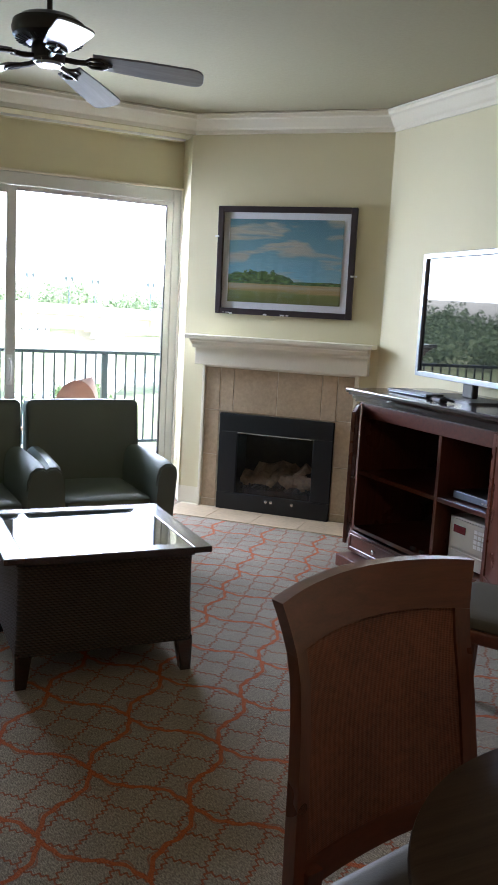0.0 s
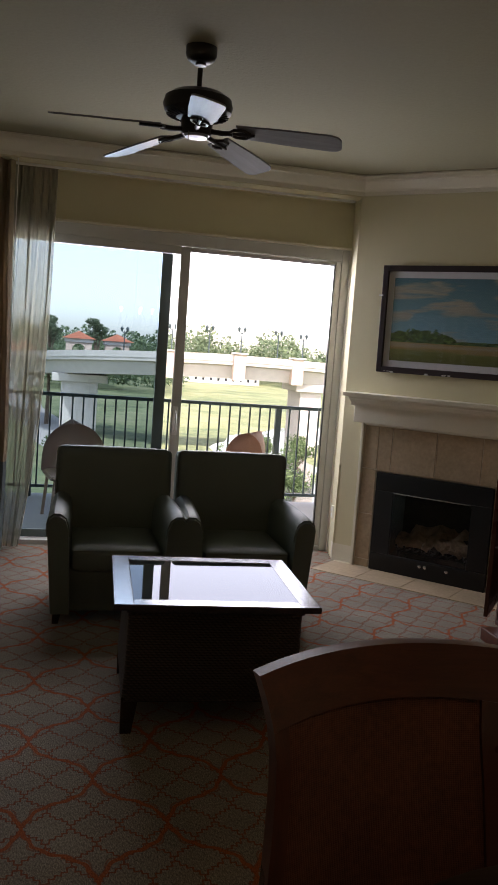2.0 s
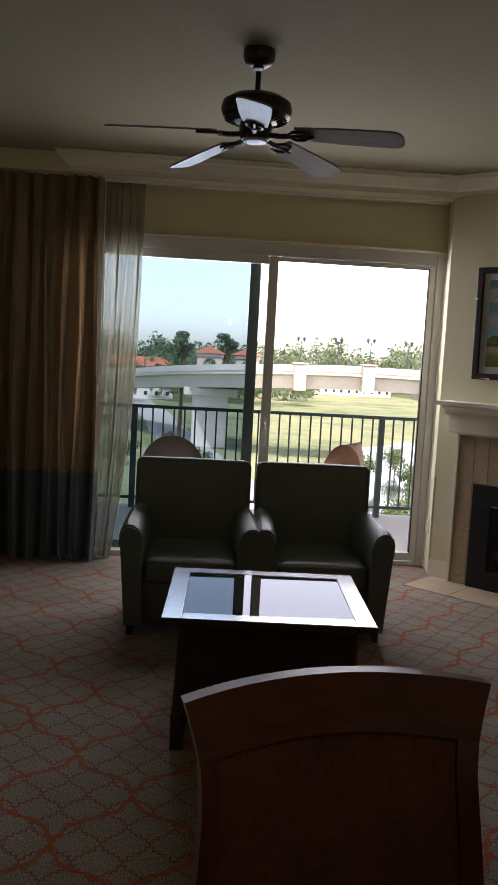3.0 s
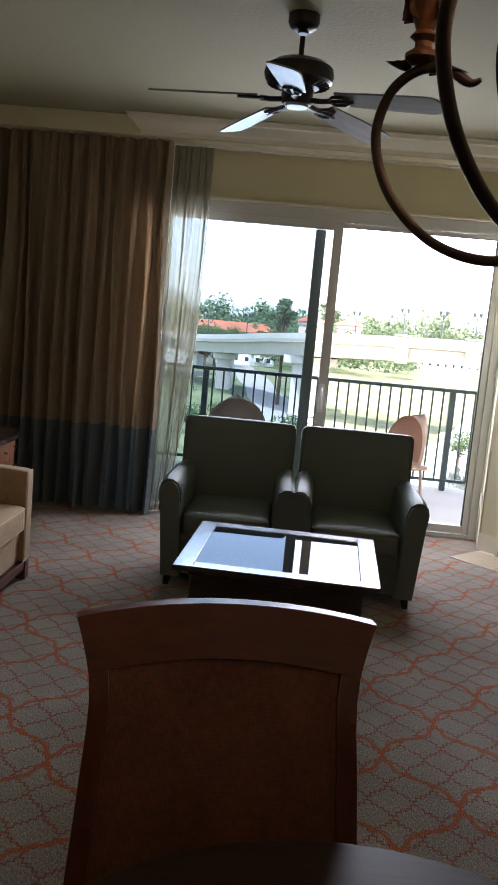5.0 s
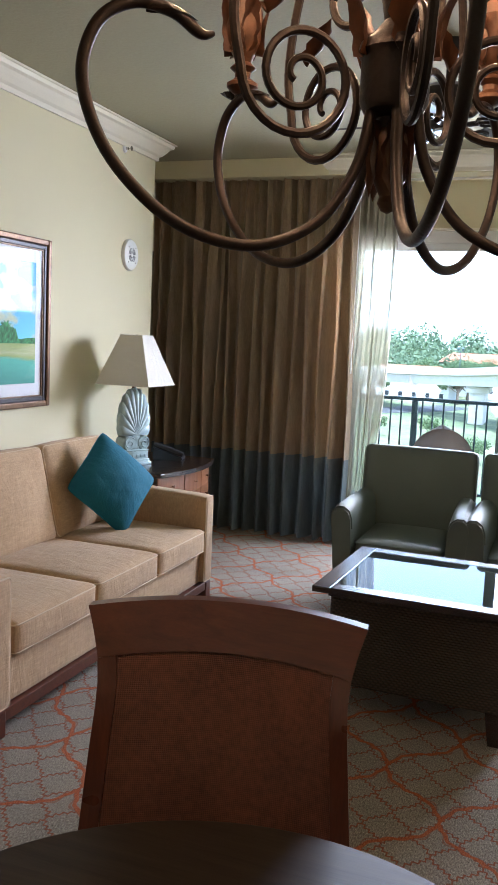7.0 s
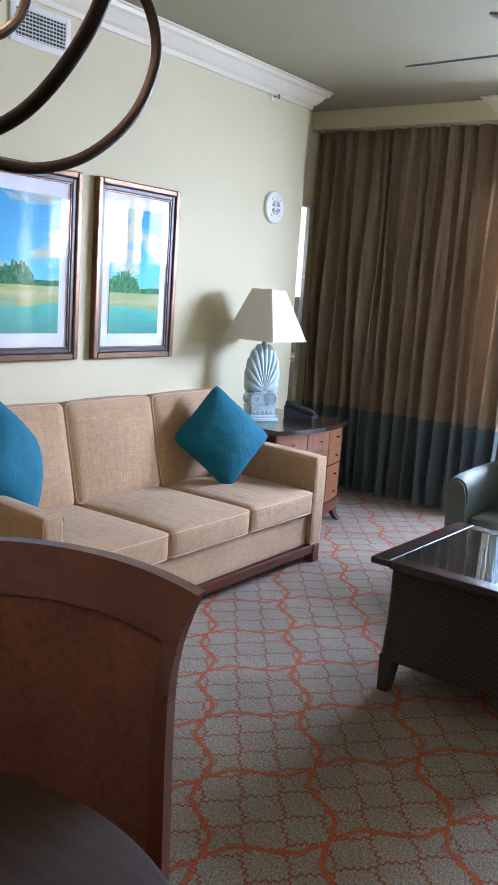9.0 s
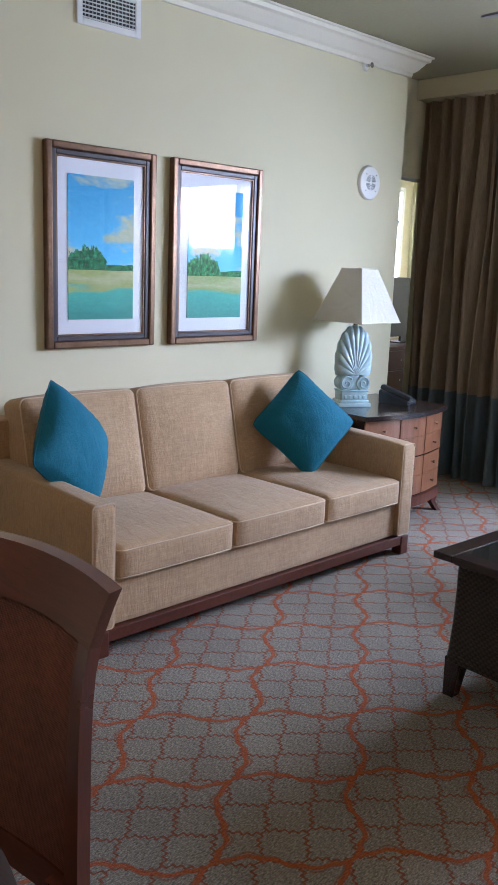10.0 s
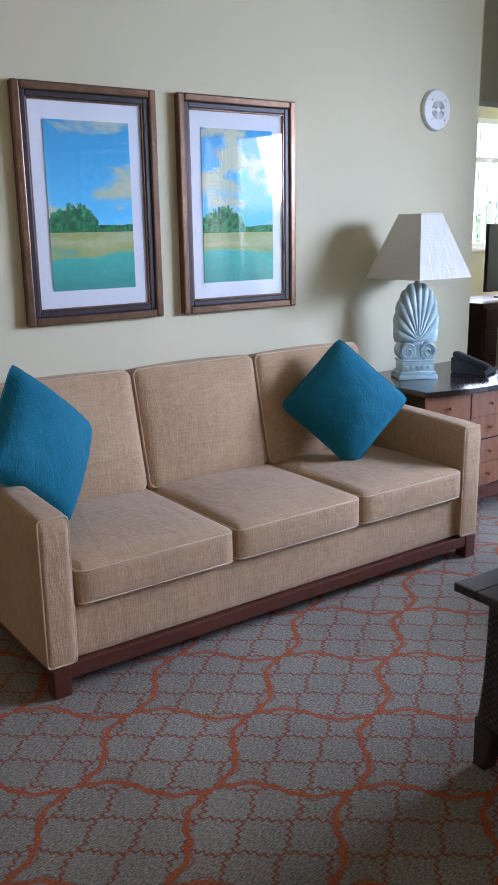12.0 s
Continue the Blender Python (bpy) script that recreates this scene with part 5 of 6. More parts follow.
M_PRINT2 = print_landscape("pond_print", (0.08, 0.40, 0.68), (0.66, 0.66, 0.46), (0.03, 0.18, 0.06), (0.11, 0.47, 0.40), (0.40, 0.48, 0.20), 0.36, 21.9)


def framed(y0, y1, z0, z1, mat, label):
    t = thing("framed_print", label, "picture", "prints over the sofa", m=pose(0, (y0 + y1) / 2, z0))
    # a local plane that faces the room: x along the wall, -y out of it
    P = Matrix(((0, -1, 0, 0), (1, 0, 0, 0), (0, 0, 1, 0), (0, 0, 0, 1)))
    part("outer_frame", ring(y0, y1, z0, z1, 0.034, -0.038, -0.001, P, 0.007), M_BRONZE, t, "rubbed bronze moulding")
    part("inner_frame", ring(y0 + 0.034, y1 - 0.034, z0 + 0.034, z1 - 0.034, 0.024, -0.027, -0.001, P, 0.004), M_PLUM, t, "dark inner moulding")
    part("fillet", ring(y0 + 0.058, y1 - 0.058, z0 + 0.058, z1 - 0.058, 0.008, -0.022, -0.001, P, 0.002), M_BRONZE, t)
    part("mat_board", box(y0 + 0.064, y1 - 0.064, -0.012, -0.008, z0 + 0.064, z1 - 0.064, m=P), M_MAT, t, "white mat")
    part("print", box(0.013, 0.016, y0 + 0.125, y1 - 0.125, z0 + 0.135, z1 - 0.135), mat, t)
    sheet([(y0 + 0.06, -0.019, z0 + 0.06), (y1 - 0.06, -0.019, z0 + 0.06), (y1 - 0.06, -0.019, z1 - 0.06), (y0 + 0.06, -0.019, z1 - 0.06)], "glazing", M_PICGLASS, t, P)


framed(1.364, 1.99, 1.089, 2.026, M_PRINT1, "lagoon print with a dark tree in a bronze frame")
framed(2.096, 2.738, 1.087, 2.028, M_PRINT2, "marsh print with low trees in a bronze frame")

# ---- wall fittings ----
v = thing("air_vent", "white louvred air vent high on the wall", "air vent", m=pose(0, 1.72, 2.65))
P = Matrix(((0, -1, 0, 0), (1, 0, 0, 0), (0, 0, 1, 0), (0, 0, 0, 1)))
part("frame", ring(1.545, 1.90, 2.54, 2.72, 0.03, -0.012, -0.001, P, 0.003), M_WHITE, v)
part("backing", box(0.001, 0.003, 1.575, 1.87, 2.57, 2.69), M_PHONE, v)
for i in range(7):
    part("slat", box(0.0, 0.012, 1.575, 1.87, -0.0015, 0.0015, m=pose(0.002, 0, 2.579 + i * 0.0170, 0, 35, 0)), M_WHITE, v)
for i in range(14):
    part("fin", box(0.004, 0.007, 1.59 + i * 0.0205, 1.592 + i * 0.0205, 2.571, 2.689), M_WHITE, v)
s = thing("ceiling_speaker", "round white alarm sounder on the wall", "alarm sounder", m=pose(0, 3.714, 2.05))
Q = pose(0.0, 3.714, 2.05, 0, 90, 0)
part("disc", lathe([(0.0, 0.001), (0.105, 0.001), (0.105, 0.012), (0.098, 0.022), (0.08, 0.026), (0.0, 0.027)], 48, m=Q), M_WHITE, s, smooth=True)
for r in (0.018, 0.027, 0.036, 0.045):
    for a0 in (10, 100, 190, 280):
        part("slot", tube([Q @ Vector((r * math.cos(radians(a0 + k * 10)), r * math.sin(radians(a0 + k * 10)), 0.0272)) for k in range(8)], 0.0022, 5), M_GREYKEY, s)
for a0 in (45, 135, 225, 315):
    part("screw", lathe([(0.004, 0.026), (0.004, 0.029), (0.0, 0.029)], 10, m=Q @ pose(0.07 * math.cos(radians(a0)), 0.07 * math.sin(radians(a0)), 0)), M_CHROME, s)
s = thing("sprinkler", "small chrome sidewall sprinkler under the crown moulding", "sprinkler", m=pose(0, 3.618, 2.727))
Q = pose(0.0, 3.618, 2.727, 0, 90, 0)
part("escutcheon", lathe([(0.0, 0.001), (0.028, 0.001), (0.024, 0.010), (0.012, 0.014), (0.0, 0.014)], 24, m=Q), M_WHITE, s, smooth=True)
part("head", lathe([(0.009, 0.012), (0.009, 0.03), (0.004, 0.034), (0.004, 0.05), (0.016, 0.052), (0.016, 0.054), (0.0, 0.054)], 16, m=Q), M_CHROME, s, smooth=True)
t = thing("paper_scrap", "tiny pink paper scrap on the carpet", "litter", m=pose(1.62, 0.50, 0))
part("scrap", soft_box(1.612, 1.628, 0.494, 0.506, 0.001, 0.006, 0.002, (0, 0, 0), 3), simple("pink_paper", (0.7, 0.5, 0.58), 0.8), t, smooth=True)

# ---- bedroom things ----
d = thing("dresser", "dark mahogany dresser in the bedroom", "dresser", m=pose(-2.0, 6.9, 0))
part("body", box(-2.3, -1.75, 6.35, 7.4, 0.06, 0.72, 0.004), M_MAHOG, d)
part("top", box(-2.33, -1.73, 6.32, 7.58, 0.72, 0.75, 0.005), M_MAHOG, d)
for j in range(3):
    dr = part("drawer", box(-1.752, -1.735, 6.37, 7.53, 0.09 + j * 0.21, 0.28 + j * 0.21, 0.004), M_MAHOG, d)
    for yy in (6.65, 7.25):
        part("knob", knob(pose(-1.735, yy, 0.185 + j * 0.21, 0, 90, 0)), M_CHROME, dr, smooth=True)
for yy in (6.36, 7.47):
    for xx in (-2.28, -1.82):
        part("leg", box(xx, xx + 0.06, yy, yy + 0.06, 0.0, 0.06, 0.004), M_MAHOG, d)
t = thing("bedroom_television", "black flat television on the bedroom dresser", "television", m=pose(-2.0, 6.95, 0.75))
part("panel", box(-2.02, -1.98, 6.66, 7.5, 0.82, 1.45, 0.006), M_PHONE, t)
part("stand", box(-2.08, -1.92, 6.9, 7.2, 0.75, 0.765, 0.004), M_PHONE, t)
part("neck", box(-2.02, -1.99, 7.0, 7.1, 0.765, 0.83, 0.004), M_PHONE, t)


# ---- dining corner ----
TCX, TCY, TR, TZ = 2.512, -0.775, 0.505, 0.745
M_TABLETOP = wood("dining_top_wood", (0.020, 0.015, 0.012), (0.055, 0.040, 0.030), 0.55, "X", 1.0, 0.0)
M_TABLETOP.node_tree.nodes["Principled BSDF"].inputs["Specular IOR Level"].default_value = 0.12
dt = thing("dining_table", "round dark wood dining table under the chandelier", "dining table", m=pose(TCX, TCY, 0))
T = pose(TCX, TCY, 0)
part("tabletop", lathe([(0.0, TZ - 0.032), (TR - 0.03, TZ - 0.032), (TR - 0.006, TZ - 0.022), (TR, TZ - 0.012), (TR - 0.003, TZ - 0.004), (TR - 0.012, TZ), (0.0, TZ)], 96, m=T), M_TABLETOP, dt, smooth=True)
part("apron", lathe([(TR - 0.11, TZ - 0.10), (TR - 0.10, TZ - 0.10), (TR - 0.10, TZ - 0.032), (TR - 0.11, TZ - 0.032), (TR - 0.11, TZ - 0.10)], 64, m=T), M_MAHOG, dt, smooth=True)
part("pedestal", lathe([(0.06, TZ - 0.035), (0.055, 0.60), (0.04, 0.52), (0.05, 0.42), (0.075, 0.34), (0.07, 0.24), (0.045, 0.17), (0.06, 0.12), (0.0, 0.11)], 32, m=T), M_MAHOG_Z, dt, smooth=True)
for k in range(4):
    m = T @ pose(0, 0, 0, 0, 0, 45 + 90 * k)
    b = tube([(0.02, 0, 0.15), (0.14, 0, 0.14), (0.26, 0, 0.08), (0.34, 0, 0.026)], lambda t: 0.035 - 0.013 * t, 10, m=m)
    part("foot", b, M_MAHOG, dt, smooth=True)


def cane():
    """Tightly woven brown panel."""
    n = Nodes("woven_back_panel", 0.6)
    v = n.coords("Object")
    s = n.add("SeparateXYZ", Vector=v)
    a = n.math("SINE", n.math("MULTIPLY", n.math("ADD", s.outputs[0], s.outputs[2]), 900))
    b = n.math("SINE", n.math("MULTIPLY", n.math("SUBTRACT", s.outputs[0], s.outputs[2]), 900))
    k = n.math("ADD", n.math("MULTIPLY", n.math("MULTIPLY", a, b), 0.25), 0.5)
    w = n.noise(v, 70, 3)
    blot = n.noise(v, 7, 3)
    f = n.math("ADD", n.math("MULTIPLY", k, 0.4), n.math("ADD", n.math("MULTIPLY", w, 0.35), n.math("MULTIPLY", blot, 0.25)))
    n.color(n.ramp(f, [(0.36, (0.052, 0.016, 0.010)), (0.64, (0.195, 0.067, 0.039))]))
    n.bump(n.math("ADD", k, w), 0.6, 0.003)
    return n.m


M_CANE = cane()
M_SEAT = simple("olive_seat_vinyl", (0.055, 0.05, 0.035), 0.5, grain=200, depth=0.15)


def dining_chair(m):
    """Local: -y is forwards, the back stands on y = 0.21, origin on the floor."""
    ch = thing("dining_chair", "dark mahogany dining chair with a woven brown back", "dining chair", "chairs at the dining table", m=m)

    def back_pt(u, z, t=0.0):
        """A point of the curved, raked back; u runs -1..1 across it."""
        k = (z - 0.45) / 0.56
        half = 0.224 + 0.045 * max(0, 0.85 - k) + 0.028 * max(0, (k - 0.72) / 0.28) ** 1.8
        hollow = 0.048 * (1 - u * u)
        rake = 0.055 * k + 0.055 * max(0, k - 0.55) ** 1.4
        return Vector((half * u, 0.20 + rake + hollow * (0.5 + 0.5 * k) - 0.048 + t, z))

    def back_top(u):
        return 1.026 + 0.013 * (1 - u * u)

    def slab(u0, u1, zlo, zhi, t0, t1, nu=14, nz=8):
        b = bmesh.new()
        g = []
        for side in (t0, t1):
            g.append([[b.verts.new(back_pt(u0 + (u1 - u0) * i / nu, zlo(u0 + (u1 - u0) * i / nu) + (zhi(u0 + (u1 - u0) * i / nu) - zlo(u0 + (u1 - u0) * i / nu)) * j / nz, side))
                       for j in range(nz + 1)] for i in range(nu + 1)])
        for s_, q in enumerate(g):
            for i in range(nu):
                for j in range(nz):
                    f = (q[i][j], q[i + 1][j], q[i + 1][j + 1], q[i][j + 1])
                    b.faces.new(f if s_ == 0 else f[::-1])
        for i in range(nu):
            for j in (0, nz):
                b.faces.new((g[0][i][j], g[0][i + 1][j], g[1][i + 1][j], g[1][i][j]))
        for j in range(nz):
            for i in (0, nu):
                b.faces.new((g[0][i][j], g[0][i][j + 1], g[1][i][j + 1], g[1][i][j]))
        ed = [e for e in b.edges if len(e.link_faces) == 2 and e.calc_face_angle(0) > 0.9]
        bmesh.ops.bevel(b, geom=ed, offset=0.004, segments=2, affect="EDGES")
        b.transform(m)
        return b

    low = lambda u: 0.50
    part("top_rail", slab(-1, 1, lambda u: back_top(u) - 0.092, back_top, -0.014, 0.014), M_MAHOG, ch, smooth=True)
    for s_ in (-1, 1):
        part("stile", slab(s_ * 1.0, s_ * 0.86, low, lambda u: back_top(u) - 0.0925, -0.014, 0.014, 3, 10), M_MAHOG_Z, ch, smooth=True)
    part("bottom_rail", slab(-0.86, 0.86, lambda u: 0.52, lambda u: 0.57, -0.012, 0.012, 10, 2), M_MAHOG, ch, smooth=True)
    part("woven_panel", slab(-0.858, 0.858, lambda u: 0.571, lambda u: back_top(u) - 0.0935, -0.008, 0.008), M_CANE, ch, "brown woven panel", smooth=True)
    part("seat_frame", box(-0.225, 0.225, -0.23, 0.22, 0.395, 0.445, 0.008, m=m), M_MAHOG, ch)
    part("seat", soft_box(-0.222, 0.222, -0.235, 0.185, 0.44, 0.492, 0.02, (0, 0, 0.012), 8, m=m), M_SEAT, ch, "olive vinyl seat", smooth=True)
    for s_ in (-1, 1):
        part("leg", tube([m @ Vector(p) for p in ((s_ * 0.20, -0.205, 0.40), (s_ * 0.20, -0.208, 0.2), (s_ * 0.20, -0.212, 0.0))], lambda t: 0.024 - 0.009 * t, 8), M_MAHOG_Z, ch, smooth=True)
        b = bmesh.new()
        rings = []
        for y, z, r in ((0.165, 0.56, 0.022), (0.178, 0.46, 0.024), (0.185, 0.30, 0.022), (0.215, 0.14, 0.019), (0.265, 0.0, 0.016)):
            rings.append([b.verts.new((s_ * 0.205 + dx * r * 0.8, y + dy * r, z)) for dx, dy in ((-1, -1), (1, -1), (1, 1), (-1, 1))])
        for a, c in zip(rings, rings[1:]):
            for i in range(4):
                b.faces.new((a[i], a[(i + 1) % 4], c[(i + 1) % 4], c[i]))
        b.faces.new(rings[0])
        b.faces.new(rings[-1])
        b.transform(m)
        part("back_leg", b, M_MAHOG_Z, ch, smooth=True)
    return ch


dc = dining_chair(pose(2.338, -0.335, 0, 0, 0, 12.7))
copy_thing(dc, pose(3.60, 0.86, 0, 0, 0, -150))


# ---- chandelier ----
n = Nodes("lit_bulb", 0.3, 0.0, (1, 0.8, 0.55))
n.b.inputs["Emission Color"].default_value = (1.0, 0.62, 0.30, 1)
n.b.inputs["Emission Strength"].default_value = 6.0
M_BULB = n.m
M_SLEEVE = simple("brown_candle_sleeve", (0.16, 0.075, 0.045), 0.6, grain=60, stain=12, depth=0.35, bump=0.3)
CHX, CHY = 2.660, -0.710
K = pose(CHX, CHY, 0)
cd = thing("chandelier", "bronzed wrought-iron chandelier with five scrolled arms", "chandelier", m=pose(CHX, CHY, CEIL))
part("canopy", lathe([(0.0, CEIL), (0.065, CEIL), (0.06, CEIL - 0.02), (0.02, CEIL - 0.035), (0.0, CEIL - 0.036)], 28, m=K), M_IRON, cd, smooth=True)
part("stem", lathe([(0.010, 1.80), (0.010, CEIL - 0.03)], 12, m=K), M_IRON, cd, smooth=True)
part("column", lathe([(0.0, 2.13), (0.013, 2.12), (0.018, 2.07), (0.011, 2.0), (0.016, 1.93), (0.021, 1.87), (0.013, 1.825), (0.024, 1.812), (0.034, 1.804), (0.036, 1.796), (0.032, 1.79), (0.032, 1.752), (0.028, 1.744), (0.015, 1.738), (0.012, 1.728)], 28, m=K), M_IRON, cd, smooth=True)
part("finial", lathe([(0.010, 1.734), (0.016, 1.722), (0.019, 1.704), (0.016, 1.684), (0.008, 1.668), (0.010, 1.662), (0.006, 1.655), (0.0, 1.652)], 20, m=K), M_LEAFGOLD, cd, "rubbed gold bud finial", smooth=True)


def leaf_sheet(length, width, curl, n=8):
    """A curled acanthus leaf with a lobed rim."""
    b = bmesh.new()
    rows = []
    for i in range(n + 1):
        t = i / n
        wd = width * math.sin(math.pi * min(1, t * 0.9 + 0.1)) ** 0.7 * (1 + 0.22 * math.sin(t * 19))
        z = length * t
        out = curl * t * t
        rows.append([b.verts.new((s * wd, out + 0.012 * (s * s - 0.3) * (1 - t), z)) for s in (-1, -0.5, 0, 0.5, 1)])
    for a, c in zip(rows, rows[1:]):
        for k in range(4):
            b.faces.new((a[k], a[k + 1], c[k + 1], c[k]))
    bmesh.ops.solidify(b, geom=b.faces[:], thickness=0.0025)
    return b


def arc(cx, cz, r0, r1, a0, a1, n=18):
    return [(cx + (r0 + (r1 - r0) * i / n) * math.cos(radians(a0 + (a1 - a0) * i / n)), 0, cz + (r0 + (r1 - r0) * i / n) * math.sin(radians(a0 + (a1 - a0) * i / n))) for i in range(n + 1)]


def smooth_path(pts, per=8):
    P = [Vector(p) for p in pts]
    out = []
    for i in range(len(P) - 1):
        p0, p1, p2, p3 = P[max(i - 1, 0)], P[i], P[i + 1], P[min(i + 2, len(P) - 1)]
        for k in range(per):
            t = k / per
            out.append(0.5 * ((2 * p1) + (p2 - p0) * t + (2 * p0 - 5 * p1 + 4 * p2 - p3) * t * t + (3 * p1 - p0 - 3 * p2 + p3) * t ** 3))
    out.append(P[-1])
    return out


ARM = smooth_path([(0.022, 0, 1.745), (0.035, 0, 1.69), (0.072, 0, 1.638), (0.134, 0, 1.613), (0.204, 0, 1.628), (0.261, 0, 1.676), (0.286, 0, 1.735), (0.275, 0, 1.782), (0.244, 0, 1.803), (0.211, 0, 1.800), (0.187, 0, 1.786), (0.175, 0, 1.788)])
RISER = smooth_path([(0.150, 0, 1.765), (0.158, 0, 1.82), (0.140, 0, 1.90), (0.095, 0, 1.985), (0.05, 0, 2.045), (0.016, 0, 2.08)], 7)
for k in range(5):
    m = K @ pose(0, 0, 0, 0, 0, 3 + 72 * k)
    arm = part("arm", tube(ARM, lambda t: 0.0054 if t < 0.88 else 0.0054 * (1 - (t - 0.88) * 5), 10, m=m), M_IRON, cd, smooth=True)
    sc = tube(arc(0.094, 1.765, 0.056, 0.007, 0, -760, 60), lambda t: 0.0046 - 0.0014 * t, 8, m=m)
    tube(RISER, 0.0046, 8, sc, m)
    part("scroll", sc, M_IRON, cd, smooth=True)
    part("scroll", tube(arc(0.062, 1.872, 0.036, 0.006, -90, 400, 40), lambda t: 0.0042 - 0.0014 * t, 8, m=m), M_IRON, cd, smooth=True)
    C = m @ pose(0.242, 0, 0)
    cup = lathe([(0.0, 1.806), (0.011, 1.808), (0.018, 1.814), (0.018, 1.818), (0.009, 1.824), (0.009, 1.830), (0.015, 1.835), (0.009, 1.841), (0.012, 1.848), (0.019, 1.862), (0.0215, 1.880), (0.020, 1.896), (0.018, 1.905), (0.0, 1.905)], 20, m=C)
    c = part("candle_cup", cup, M_LEAFGOLD, arm, "rubbed amber and gold cup", smooth=True)
    part("candle", lathe([(0.0105, 1.905), (0.0105, 1.965), (0.0, 1.967)], 14, m=C), M_SLEEVE, c, "brown candle sleeve", smooth=True)
    part("bulb", lathe([(0.006, 1.966), (0.011, 1.978), (0.012, 1.99), (0.006, 2.012), (0.0, 2.02)], 12, m=C), M_BULB, c, "lit candle bulb", smooth=True)
    for a in (0, 72, 144, 216, 288):
        lf = leaf_sheet(0.062, 0.0105, 0.016)
        lf.transform(C @ pose(0, 0, 1.85, 0, 0, a) @ pose(0, 0.0155, 0))
        part("leaf", lf, M_LEAFGOLD, arm, "gold leaf", smooth=True)
    for x0, turn, ln in ((0.234, -90, 0.045), (0.254, 90, 0.03)):
        lf = leaf_sheet(ln, 0.008, 0.010)
        lf.transform(m @ pose(x0, 0, 1.806, 0, turn, 0) @ pose(0, 0, 0, 0, 0, 90))
        part("leaf", lf, M_IRON, arm, "dark leaf", smooth=True)
    lf = leaf_sheet(0.075, 0.015, 0.03)
    lf.transform(m @ pose(0.032, 0, 1.79, 0, 0, -90))
    part("leaf", lf, M_LEAFGOLD, cd, "gold leaf", smooth=True)
    lf = leaf_sheet(0.05, 0.010, 0.014)
    lf.transform(m @ pose(0.13, 0, 1.815, 0, -60, 0) @ pose(0, 0, 0, 0, 0, -90))
    part("leaf", lf, M_LEAFGOLD, cd, "gold leaf", smooth=True)
    lf = leaf_sheet(0.07, 0.011, 0.006)
    lf.transform(m @ pose(0.014, 0, 1.735, 180, 0, 90))
    part("leaf", lf, M_LEAFGOLD, cd, "gold leaf", smooth=True)


# ---- balcony ----
bf = tagged(new("balcony_floor"), "pale concrete balcony floor", "balcony floor", kind="structure")
part("slab", box(-1.15, 6.0, 5.16, 7.5, -0.22, -0.06), M_CONCRETE, bf)
structure("balcony_ceiling", box(-1.15, 6.0, 5.16, 7.5, CEIL + 0.2, CEIL + 0.35), M_DIMCEIL, "balcony soffit in the shade-darkened ceiling paint", "balcony soffit")
structure("facade", box(EAST + 0.2, 6.2, 5.0, 5.2, -0.2, CEIL + 0.35), M_CONCRETE, "pale stucco facade beside the balcony", "facade")
rl = thing("balcony_railing", "grey-green metal balcony railing with slim balusters", "railing", m=pose(2.6, 7.33, -0.06))
part("top_rail", box(-0.5, 5.9, 7.305, 7.355, 0.965, 1.0, 0.006), M_RAIL, rl)
part("bottom_rail", box(-0.5, 5.9, 7.315, 7.345, 0.03, 0.06, 0.004), M_RAIL, rl)
for x in (-0.45, 1.42, 3.965, 5.85):
    part("post", box(x - 0.03, x + 0.03, 7.30, 7.36, -0.06, 0.965, 0.004), M_RAIL, rl)
x = -0.34
while x < 5.8:
    if min(abs(x - p) for p in (-0.45, 1.42, 3.965, 5.85)) > 0.05:
        part("baluster", box(x - 0.008, x + 0.008, 7.322, 7.338, 0.06, 0.965), M_RAIL, rl)
    x += 0.108


def wicker_chair(cx, cy, turn):
    """A rounded woven balcony chair, open to local -y."""
    m = pose(cx, cy, -0.06, 0, 0, turn)
    ch = thing("balcony_chair", "woven brown resin chair on the balcony", "chair", "balcony chairs", m=m)
    b = bmesh.new()
    rows = []
    for i in range(15):
        t = 1 - (1 - i / 14) ** 2
        z = 0.42 + 0.45 * t
        row = []
        for j in range(15):
            a = radians(-75 + 150 * j / 14)
            w = 0.29 * max(0.0004, 1 - t ** 3) ** 0.5
            row.append(b.verts.new((w * math.sin(a) * 1.05, 0.05 + 0.22 * math.cos(a) + 0.08 * t, z - 0.03 * t * abs(math.sin(a)) ** 2)))
        rows.append(row)
    for a, c in zip(rows, rows[1:]):
        for j in range(14):
            b.faces.new((a[j], a[j + 1], c[j + 1], c[j]))
    bmesh.ops.solidify(b, geom=b.faces[:], thickness=0.02)
    b.transform(m)
    part("backrest", b, M_WICKER, ch, smooth=True)
    part("seat", soft_box(-0.27, 0.27, -0.27, 0.25, 0.38, 0.43, 0.02, (0, 0, -0.01), 6, m=m), M_WICKER, ch, smooth=True)
    for sx in (-1, 1):
        for sy in (-1, 1):
            part("leg", tube([m @ Vector((sx * 0.22, sy * 0.2, 0.39)), m @ Vector((sx * 0.25, sy * 0.23, 0.0))], 0.015, 8), M_WICKER, ch, smooth=True)
    return ch


wc = wicker_chair(1.87, 6.22, 10)
copy_thing(wc, pose(3.26, 6.22, -0.06, 0, 0, -62))


# ---- the land outside, four floors down ----
GZ = -11.5


